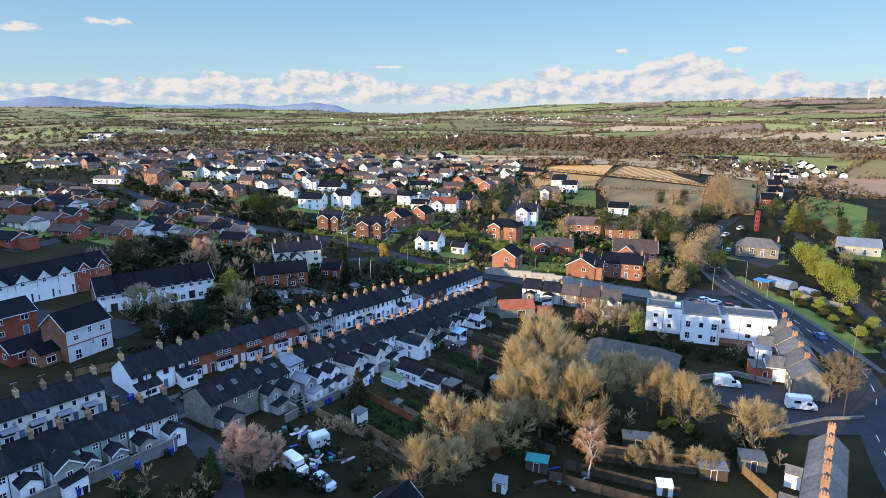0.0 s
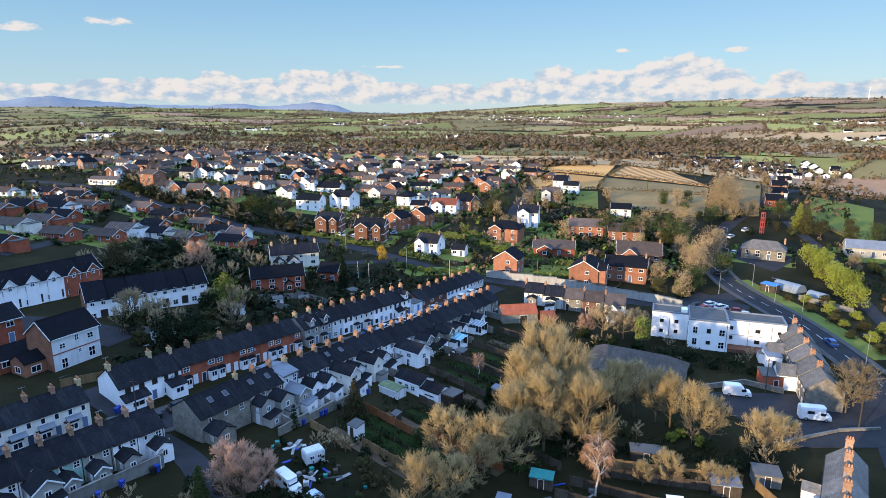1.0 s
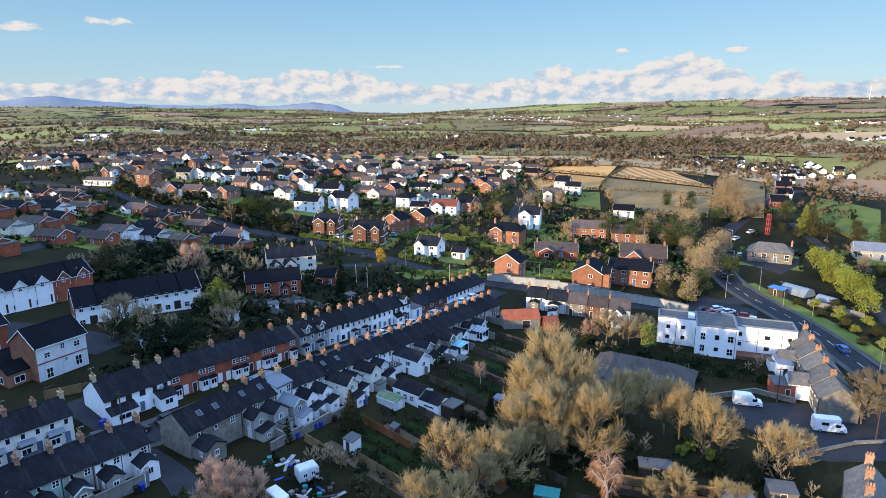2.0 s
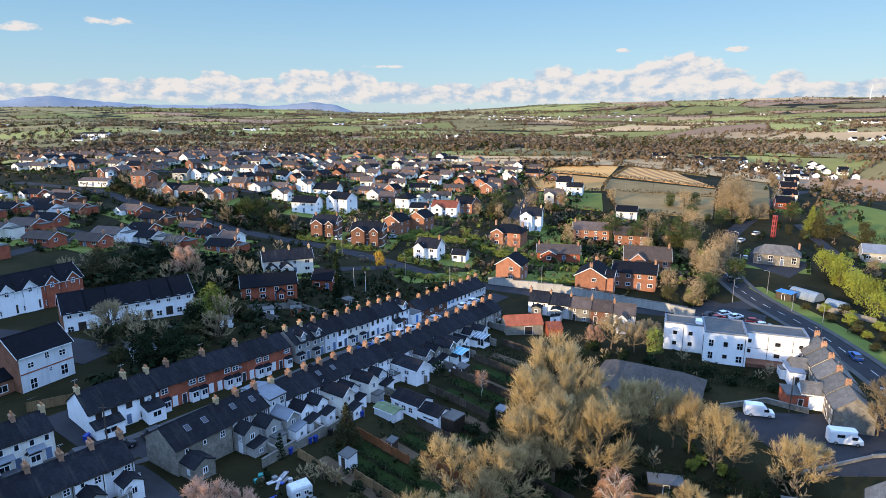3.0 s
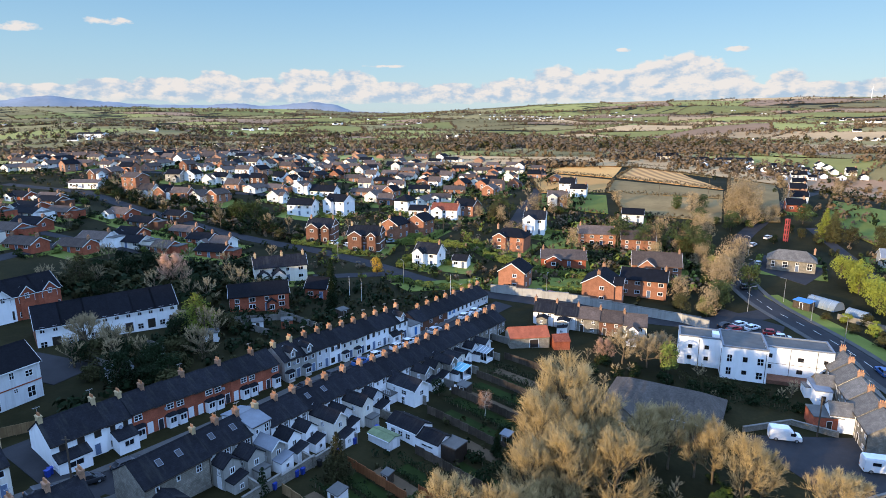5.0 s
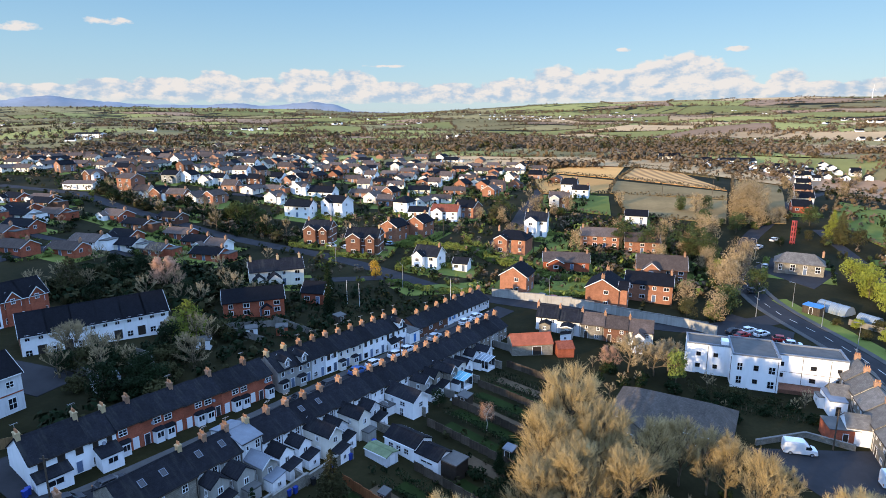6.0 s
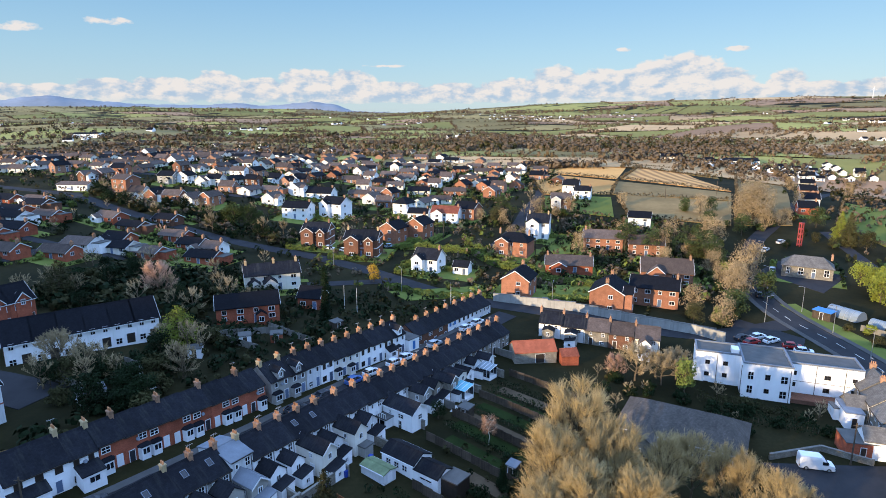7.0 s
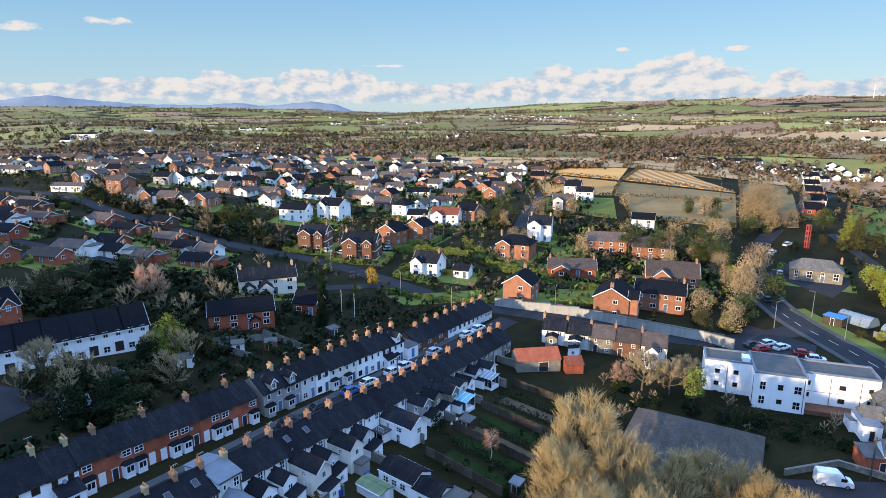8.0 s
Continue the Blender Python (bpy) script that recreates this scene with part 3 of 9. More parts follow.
def wing(parent, x, y, L, W, eave, rise, wall, roof, turn=90, windows=(), mono=False, flat=False, drop=1.6, verge=""):
    """An extension with its own walls and roof; turn: the ridge's angle to the house's."""
    m = pose(x, y, 0, 0, 0, turn)
    body(parent, L, W, eave, rise, wall, roof, m, 0.15, drop, names=("wing_wall", "wing_roof"), mono=mono, flat=flat, verge=verge, fascia="")
    for face, a, z, w, h in windows:
        add_window(parent, m @ face_pose(face, L, W, a, z, 0.004), w, h, True)


def skylight(parent, x, side, zfrac, W, eave, rise):
    s = rise / (W / 2)
    ang = math.degrees(math.atan(s))
    y = side * (W / 2) * (1 - zfrac)
    z = eave + rise * zfrac + 0.17 / math.cos(math.radians(ang))
    m = pose(x, y, z, 0, 0, 0) @ pose(0, 0, 0, -side * ang, 0, 0)
    bm = bmesh.new()
    for q in ((-0.4, -0.55, 0, 0.4, -0.48, 0.07), (-0.4, 0.48, 0, 0.4, 0.55, 0.07), (-0.4, -0.48, 0, -0.33, 0.48, 0.07), (0.33, -0.48, 0, 0.4, 0.48, 0.07)):
        box(bm, *q)
    box(bm, -0.33, -0.48, 0, 0.33, 0.48, 0.04, 1)
    part("skylight", bm, ["lead", "glass"], parent).matrix_basis = m


def dormer(parent, x, side, W, eave, rise, wall, roof, w=1.6):
    m = pose(x, side * W * 0.33, eave + 0.1, 0, 0, 90)
    body(parent, W * 0.34, w, 1.35, 0.7, wall, roof, m, 0.12, 0.5, names=("dormer_wall", "dormer_roof"), verge="upvc", fascia="")
    add_window(parent, pose(x, side * (W * 0.33 + W * 0.17 + 0.005), eave + 0.45, 0, 0, 0 if side < 0 else 180), w * 0.6, 0.95, True)


# a house of a terrace: front faces -y, x along the street
def terrace_house(m, w, d, eave, rise, wall, roof="slate", label="", chim="chimney", group="", pots=3, bays=0, rear=None, lights=0, dormers=0, door="door_blue", front=True, back=True, frame_mat="upvc", chim_h=0.75, side=1, porch=None, canopy=False, end_stack=False):
    e = thing("terraced_house", label, "house", m, group)
    body(e, w, d, eave, rise, wall, roof, over=0.18, fascia="timber_dark")
    n = 2 if w > 3.0 else 1
    k = min(1.0, max(0.72, eave / 5.2))
    xs = ([-0.25 * w, 0.25 * w] if w < 6 else [-0.3 * w, 0.02 * w, 0.33 * w]) if n == 2 else [0.0]
    wh, up, low = 1.32 * k, eave - 0.25 - 1.32 * k, 0.55 * k
    wide = wall in ("brick", "brick_dark")
    if front:
        if wide:
            add_window(e, face_pose("f", w, d, xs[0] * side, up, 0.004), 1.25, wh * 0.95, frame_mat=frame_mat)
        else:
            for x in xs:
                add_window(e, face_pose("f", w, d, x, up, 0.004), 0.72 if w < 6 else 0.95, wh, True, 0, frame_mat=frame_mat)
        if bays:
            bay(e, face_pose("f", w, d, xs[0] * side, 0.1, -0.02), min(1.9, w * 0.52), 0.7, 2.25 * k, "upvc" if wide else wall, roof, frame_mat)
        else:
            add_window(e, face_pose("f", w, d, xs[0] * side, low, 0.004), 0.95, wh, frame_mat=frame_mat)
        add_door(e, face_pose("f", w, d, -xs[0] * side if n == 2 else w * 0.34, 0.05, 0.004), 0.75, 2.2 * k, door)
    if canopy:
        bm = bmesh.new()
        prism(bm, [(-d / 2 - 1.15, eave * 0.55), (-d / 2, eave * 0.55 + 0.35), (-d / 2, eave * 0.55 + 0.47), (-d / 2 - 1.15, eave * 0.55 + 0.1)], "x", -w / 2 + 0.1, w * 0.12)
        part("canopy", bm, "lead", e)
    if back:
        for j, x in enumerate(xs):
            if j == 0:
                add_window(e, face_pose("b", w, d, x, up, 0.004), 0.85, wh, frame_mat=frame_mat)
            else:
                add_window(e, face_pose("b", w, d, x, up + 0.25, 0.004), 0.55, 0.8, True, 0)
        if not rear:
            add_window(e, face_pose("b", w, d, -0.2 * w, low, 0.004), 0.95, wh * 0.95)
            add_door(e, face_pose("b", w, d, 0.26 * w, 0.05, 0.004), 0.85, 1.95, "timber_dark")
    for sd, mat in ((side, chim),) + (((-side, chim),) if end_stack else ()):
        if not mat:
            continue
        cx = sd * (w / 2 - (0.3 if end_stack and sd != side else 0.0))
        chimney(e, cx, 0, eave + rise - 0.6, eave + rise + chim_h, 1.05 if pots > 2 else 0.75, 0.55, mat, pots)
        if pots > 2 and int(m.translation.x * 7) % 3 != 1:
            bm = bmesh.new()
            z = eave + rise + chim_h
            tube(bm, (cx, 0.35, z), (cx, 0.35, z + 1.3), 0.025, 0.02, 5)
            box(bm, cx - 0.45, 0.335, z + 1.2, cx + 0.45, 0.365, z + 1.23)
            for j in range(4):
                box(bm, cx - 0.4 + j * 0.25, 0.1, z + 1.2, cx - 0.38 + j * 0.25, 0.6, z + 1.225)
            part("aerial", bm, "steel", e)
    if back:
        bm = bmesh.new()
        tube(bm, (-w / 2 + 0.25, d / 2 + 0.07, -0.3), (-w / 2 + 0.25, d / 2 + 0.07, eave - 0.1), 0.05, 0.05, 6)
        part("downpipe", bm, "timber_dark", e)
    if front and int(m.translation.x * 5) % 3 == 0:
        bm = bmesh.new()
        tube(bm, (0.1, -d / 2 - 0.12, eave - 0.9), (0.1, -d / 2 - 0.2, eave - 0.85), 0.26, 0.28, 10)
        part("satellite_dish", bm, "lead", e)
    for j in range(lights):
        skylight(e, -0.3 * w + 0.6 * w * (j + 0.5) / lights, 1, 0.55, d, eave, rise)
    for j in range(dormers):
        dormer(e, 0, -1, d, eave, rise, wall, roof, 1.3)
    if porch:
        px, pw, pd = porch
        wing(e, px, -d / 2 - pd / 2 + 0.01, pw, pd, 1.9, 0.7, wall, roof, 0, (("f", 0, 0.6, pw * 0.5, 1.0),), mono=True)
    if rear:
        L, W, h, r, mat, x = rear
        j = int(abs(m.translation.x * 11)) % 4
        if h > 3.0:
            h, L = min(h, eave - 0.5) - 0.12 * j, L * (0.85, 1.0, 0.92, 0.75)[j]
        tall = h > 2.7
        wing(e, x, d / 2 + L / 2 - 0.01, L, W, h, r, mat, roof, 90, (("r", 0, h - 1.35, 0.8, 1.0), ("f", 0.3, h - 1.3, 0.65, 0.85)) + ((("r", 0.2, 0.4, 0.9, 1.0),) if tall and j == 2 else ()), verge="upvc" if j == 1 else "")
        if tall:
            add_door(e, pose(x + W / 2 + 0.004, d / 2 + L * 0.6, 0.05, 0, 0, 90), 0.8, 1.9, "upvc")
        if tall and j != 2:
            wing(e, x, d / 2 + L + 0.9, 1.85, W * 0.85, 1.75, 0.5, "white" if j % 2 else mat, roof, 90, (("r", 0, 0.6, 0.7, 0.8),), mono=True)
        elif tall:
            wing(e, x - 0.2, d / 2 + L + 0.7, 1.4, W * 0.7, 1.7, 0.1, "grey", "felt", 90, (), flat=True)
    return e


KIND_LABELS = {"white": "white-rendered", "cream": "cream-rendered", "grey": "grey pebble-dashed", "palegrey": "pale grey rendered", "green": "pale green rendered", "brick": "red-brick", "brick_orange": "orange-brick", "brick_pale": "pinkish-brick", "brick_dark": "dark-brick", "stone": "rubble-stone"}
ROOF_LABELS = {"slate": "slate roof", "slate_new": "dark tiled roof", "tile_brown": "brown tiled roof", "tile_red": "red tiled roof", "slate_pale": "weathered grey slate roof"}


HOUSES = []


def detached(x, y, rot, L, W, eave, rise, wall, roof, label="", gable="", chim=1, verge="upvc", name="house", group="", hip=0.0, porch=False, garage=False, cm="chimney", dz=0.0, twin=False):
    """A detached house or bungalow with windows all round; rot: the ridge's angle from +x. gable: another material for the front's ground floor or a front gable."""
    if group == "hillside estate" and y > 290 and wall == "brick":
        wall = "brick_pale"
    if group == "hillside estate" and eave == 4.0:
        eave, rise = (3.0, 2.3) if int(x * 3 + y) % 3 else (4.0, 2.0)
    e = thing(name, label or f"{KIND_LABELS[wall]} {'bungalow' if eave < 3.4 else 'house'} with a {ROOF_LABELS[roof]}", "bungalow" if name == "bungalow" else "house", pose(x, y, gz(x, y) + dz, 0, 0, rot), group)
    body(e, L, W, eave, rise, wall, roof, over=0.4, verge=verge if y < 345 else "", hip=hip, fascia="upvc" if group != "hillside estate" else "")
    HOUSES.append((x, y, max(L, W) / 2))
    floors = [0.95] if eave < 3.4 else [0.9, eave - 1.65] if eave < 6.5 else [0.9, eave / 2 - 0.2, eave - 1.6]
    n = max(2, int(L / 3.2))
    for z in floors:
        for k in range(n):
            a = -L / 2 + L * (k + 0.5) / n
            for f in ("f",) if group == "hillside estate" else ("f", "b"):
                if f == "f" and z == floors[0] and k == n // 2:
                    add_door(e, face_pose("f", L, W, a, 0.05, 0.004))
                else:
                    add_window(e, face_pose(f, L, W, a, z, 0.004), 1.5 if (k + len(floors)) % 2 else 1.05, 1.15, True, 1)
        for f in ("l", "r") if y < 200 else () if y > 430 else ("l",) if rot > 45 or x > 0 else ("r",):
            add_window(e, face_pose(f, L, W, -W * 0.12, z, 0.004), 1.3, 1.15, True, 1)
    for k in range(chim if y < 430 else min(chim, 1)):
        chimney(e, (L / 2 - 0.6) * (1, -1, 0.1)[k], 0, eave + rise - 0.7, eave + rise + 0.9, 0.9, 0.6, cm, 2 if y < 290 else 0)
    if gable:
        wl = W * 0.55
        wing(e, -L * 0.22, -W / 2 - 1.0, 2.3, wl, eave, rise * 0.62, gable, roof, 90, (("l", 0, floors[-1], 1.4, 1.1), ("l", 0, 0.8, 1.6, 1.3)), verge=verge)
    if twin:
        wing(e, L * 0.27, -W / 2 - 0.6, 1.6, W * 0.36, eave - 0.3, rise * 0.55, gable or wall, roof, 90, (("l", 0, floors[-1], 1.3, 1.1), ("l", 0, 0.8, 1.5, 1.3)), verge=verge)
        for z in (0.0, eave * 0.49, eave - 0.32):
            for s, nm in ((-1, "f"), (1, "b")):
                bm = bmesh.new()
                box(bm, -L / 2 - 0.03, s * (W / 2 + 0.02) - 0.03, z, L / 2 + 0.03, s * (W / 2 + 0.02) + 0.03, z + 0.24)
                part("string_course", bm, "white", e, "white-painted string course")
            for s in (-1, 1):
                bm = bmesh.new()
                box(bm, s * (L / 2 + 0.02) - 0.03, -W / 2 + 0.02, z, s * (L / 2 + 0.02) + 0.03, W / 2 - 0.02, z + 0.24)
                part("string_course", bm, "white", e, "white-painted string course")
    if porch:
        wing(e, L * 0.2, -W / 2 - 0.75, 1.5, 2.2, 2.3, 0.8, wall, roof, 90, (("l", 0, 0.6, 1.2, 1.3),))
    if garage:
        wing(e, L / 2 + 1.5, 0.5, 3.0, W * 0.7, 2.4, 0.0, wall, "felt", 0, (), flat=True)
    return e


def lean_shed(name, label, category, x, y, rot, L, W, h, wall, roof, rise=0.0, group="", dz=0.0, door="timber_dark"):
    """A shed or outhouse with a felt or sheet roof, and a door."""
    e = thing(name, label, category, pose(x, y, gz(x, y) + dz, 0, 0, rot), group)
    if rise:
        body(e, L, W, h, rise, wall, roof, over=0.12, drop=0.8, fascia="")
    else:
        body(e, L, W, h, 0.25, wall, roof, over=0.12, drop=0.8, mono=True)
    add_door(e, face_pose("f", L, W, 0, 0.02, 0.004), 0.8, min(1.9, h - 0.15), door)
    return e


# ---------------------------------------------------------------- kinds of things: trees and hedges
def tubes_mesh(name, segs, sides):
    """One mesh of tapered tubes from rows of p, q, r0, r1."""
    S = np.array(segs, float)
    P, Q, r0, r1 = S[:, 0:3], S[:, 3:6], S[:, 6], S[:, 7]
    D = Q - P
    D /= np.linalg.norm(D, axis=1, keepdims=True) + 1e-9
    ref = np.where(np.abs(D[:, 2:3]) < 0.9, [[0, 0, 1.0]], [[1.0, 0, 0]])
    A = np.cross(D, ref)
    A /= np.linalg.norm(A, axis=1, keepdims=True)
    B = np.cross(D, A)
    a = np.arange(sides) * 2 * np.pi / sides
    ring = np.cos(a)[None, :, None] * A[:, None] + np.sin(a)[None, :, None] * B[:, None]
    V = np.concatenate([P[:, None] + ring * r0[:, None, None], Q[:, None] + ring * r1[:, None, None]], 1).reshape(-1, 3)
    n = len(S)
    base = (np.arange(n) * 2 * sides)[:, None]
    k = np.arange(sides)
    F = np.stack([base + k, base + (k + 1) % sides, base + sides + (k + 1) % sides, base + sides + k], -1).reshape(-1, 4)
    return np_mesh(name, V, F)


def twigs_mesh(name, segs):
    """Twigs as three-sided points."""
    S = np.array(segs, float)
    P, Q, r0 = S[:, 0:3], S[:, 3:6], S[:, 6]
    D = Q - P
    D /= np.linalg.norm(D, axis=1, keepdims=True) + 1e-9
    ref = np.where(np.abs(D[:, 2:3]) < 0.9, [[0, 0, 1.0]], [[1.0, 0, 0]])
    A = np.cross(D, ref)
    A /= np.linalg.norm(A, axis=1, keepdims=True)
    B = np.cross(D, A)
    a = np.arange(3) * 2 * np.pi / 3
    ring = P[:, None] + (np.cos(a)[None, :, None] * A[:, None] + np.sin(a)[None, :, None] * B[:, None]) * r0[:, None, None]
    V = np.concatenate([ring, Q[:, None]], 1).reshape(-1, 3)
    b = (np.arange(len(S)) * 4)[:, None]
    F = np.stack([b + [[0, 1, 2]], b + [[1, 2, 0]], b + 3 + 0 * np.array([[0, 1, 2]])], -1)[:, :, [0, 1, 2]].reshape(-1, 3)
    return np_mesh(name, V, F)


def grow_bare(rng, h, spread, limbs=13, subs=9, twigs=7, tips=4, clear=0.18, up=0.35, droop=0.0, trunk_r=0.28, tr=0.028):
    """Trunk, limbs and branches, and the twigs of a bare tree that fills an egg of height h and width spread."""
    wood, fine = [], []

    def unit(v):
        return v / (np.linalg.norm(v) + 1e-9)
    mid, half = np.array([0, 0, h * (0.5 + clear / 2)]), np.array([spread / 2, spread / 2, h * (1 - clear) / 2])
    pts, p, top = [], np.array([0, 0, -0.4]), h * 0.72
    for k in range(6):
        q = np.array([0, 0, top * (k + 1) / 6]) + np.r_[rng.normal(0, 0.02 * h, 2), 0] * (k > 0)
        r = trunk_r * (1 - 0.13 * k)
        wood.append((*p, *q, r, r * 0.87))
        pts.append((q, r))
        p = q

    def reach(p, d):
        """How far one goes from p along d inside the egg."""
        a, b, c = ((d / half) ** 2).sum(), 2 * ((p - mid) * d / half ** 2).sum(), (((p - mid) / half) ** 2).sum() - 1
        s = max(b * b - 4 * a * c, 0.0) ** 0.5
        return max((-b + s) / 2 / a, 0.08 * h)
    for i in range(limbs):
        f = clear + (0.68 - clear) * (i + 0.5) / limbs
        z = f * h
        o = np.array([np.interp(z, [w[2] for w, _ in pts], [w[j] for w, _ in pts]) for j in range(3)])
        az = i * 2.4 + rng.normal(0, 0.3)
        d = unit(np.array([math.cos(az), math.sin(az), up + 1.1 * (i / limbs)]))
        R = reach(o, d) * rng.uniform(0.64, 0.8)
        p, rr = o, trunk_r * (0.52 - 0.24 * i / limbs)
        nodes = []
        for k in range(4):
            d = unit(d + rng.normal(0, 0.09, 3) + np.array([0, 0, 0.08]))
            q = p + d * R / 4
            wood.append((*p, *q, rr, rr * 0.74))
            p, rr = q, rr * 0.74
            nodes.append((p, d, rr))
        for j in range(subs):
            q0, d0, r0 = nodes[min(3, 1 + (j * 3) // subs)]
            s = unit(d0 * 0.9 + rng.normal(0, 0.4, 3) + np.array([0, 0, up * 0.8 - droop]))
            R2 = min(reach(q0, s) * rng.uniform(0.5, 0.92), h * 0.3)
            m1 = q0 + s * R2 * 0.5
            s2 = unit(s + rng.normal(0, 0.2, 3) + np.array([0, 0, 0.15 - droop]))
            m2 = m1 + s2 * R2 * 0.5
            wood.append((*q0, *m1, r0 * 0.85, r0 * 0.55))
            wood.append((*m1, *m2, r0 * 0.55, r0 * 0.22))
            for t in range(twigs):
                g = (t + 0.6) / twigs
                b0 = q0 + (m1 - q0) * g * 2 if g < 0.5 else m1 + (m2 - m1) * (g - 0.5) * 2
                s3 = unit(s2 * 1.0 + rng.normal(0, 0.36, 3) + np.array([0, 0, up * 0.35 - droop * 2]))
                l3 = min(rng.uniform(0.055, 0.11) * h, 1.6)
                e3 = b0 + s3 * l3
                fine.append((*b0, *e3, tr * 1.25, 0))
                for _ in range(tips):
                    c0 = b0 + (e3 - b0) * rng.uniform(0.3, 0.9)
                    s4 = unit(s3 * 1.0 + rng.normal(0, 0.34, 3) + np.array([0, 0, up * 0.25 - droop * 2.5]))
                    fine.append((*c0, *(c0 + s4 * l3 * rng.uniform(0.45, 0.9)), tr * 0.8, 0))
    return wood, fine


PROTO = {}


def bare_tree(kind, x, y, scale=1.0, turn=0.0, label="", group="bare trees", dz=0.0, name="tree"):
    """One of a few bare trees; alike trees share their meshes."""
    specs = {  # seed, h, spread, limbs, subs, twigs, tips, clear, up, droop, trunk_r, twig material, tr
        "tall": (11, 17.5, 10.0, 20, 13, 9, 5, 0.08, 0.62, 0.0, 0.42, "twig_tan", 0.027),
        "tall2": (12, 16.5, 11.0, 20, 13, 9, 5, 0.08, 0.58, 0.0, 0.40, "twig_tan", 0.027),
        "broom": (13, 9.5, 9.0, 16, 11, 8, 5, 0.06, 0.5, 0.0, 0.26, "twig_tan", 0.021),
        "broom2": (14, 9.0, 9.5, 16, 11, 8, 5, 0.06, 0.45, 0.0, 0.24, "twig_tan", 0.021),
        "slim": (15, 12.5, 7.0, 16, 11, 8, 5, 0.14, 0.75, 0.0, 0.24, "twig_tan", 0.021),
        "wide": (16, 8.0, 9.5, 15, 11, 8, 6, 0.18, 0.30, 0.0, 0.24, "twig_brown", 0.023),
        "red": (17, 7.0, 7.5, 15, 11, 8, 6, 0.10, 0.35, 0.0, 0.2, "twig_red", 0.023),
        "birch": (18, 10.5, 4.6, 12, 8, 8, 4, 0.30, 0.35, 0.45, 0.17, "twig_red", 0.018),
        "dome": (22, 22.0, 19.0, 20, 12, 8, 5, 0.05, 0.45, 0.0, 0.6, "twig_tan", 0.06),
        "far": (19, 9.0, 8.0, 8, 5, 5, 3, 0.15, 0.35, 0.0, 0.3, "twig_brown", 0.055),
        "sapling": (21, 9.0, 8.0, 7, 4, 4, 2, 0.15, 0.35, 0.0, 0.3, "twig_brown", 0.085),
        "far2": (20, 11.0, 7.5, 8, 5, 5, 3, 0.18, 0.45, 0.0, 0.3, "twig_tan", 0.055)}
    s = specs[kind]
    if kind not in PROTO:
        wood, fine = grow_bare(np.random.default_rng(s[0]), *s[1:3], *s[3:7], clear=s[7], up=s[8], droop=s[9], trunk_r=s[10], tr=s[12])
        PROTO[kind] = (tubes_mesh("trunk", wood, 4 if kind.startswith("far") else 5), twigs_mesh("crown", fine))
    e = thing(name, label or "bare deciduous tree with a dense twiggy crown", "tree", pose(x, y, gz(x, y) + dz, 0, 0, turn) @ Matrix.Scale(scale, 4), group)
    link_part("trunk", PROTO[kind][0], "birch_bark" if kind == "birch" else "bark", e)
    link_part("crown", PROTO[kind][1], s[11], e)
    return e


def leaves(rng, P, N, size):
    """Small bent leaf sprays at P that face N."""
    n = len(P)
    N = N + rng.normal(0, 0.55, (n, 3))
    N /= np.linalg.norm(N, axis=1, keepdims=True)
    A = np.cross(N, rng.normal(0, 1, (n, 3)))
    A /= np.linalg.norm(A, axis=1, keepdims=True) + 1e-9
    B = np.cross(N, A)
    s = size * rng.uniform(0.6, 1.3, (n, 1))
    V = np.stack([P - A * s, P + B * s * 0.6 - N * s * 0.25, P + A * s, P - B * s * 0.6 + N * s * 0.2], 1).reshape(-1, 3)
    b = (np.arange(n) * 4)[:, None]
    return V, (b + [[0, 1, 2, 3]])


def leaf_mesh(name, parts):
    V, F, o = [], [], 0
    for v, f in parts:
        V.append(v)
        F.append(f + o)
        o += len(v)
    return np_mesh(name, np.concatenate(V), np.concatenate(F))


def blob_points(rng, n, c, r):
    d = rng.normal(0, 1, (n, 3))
    d /= np.linalg.norm(d, axis=1, keepdims=True)
    return np.array(c) + d * np.array(r) * (rng.uniform(0.35, 1, (n, 1)) ** 0.4), d


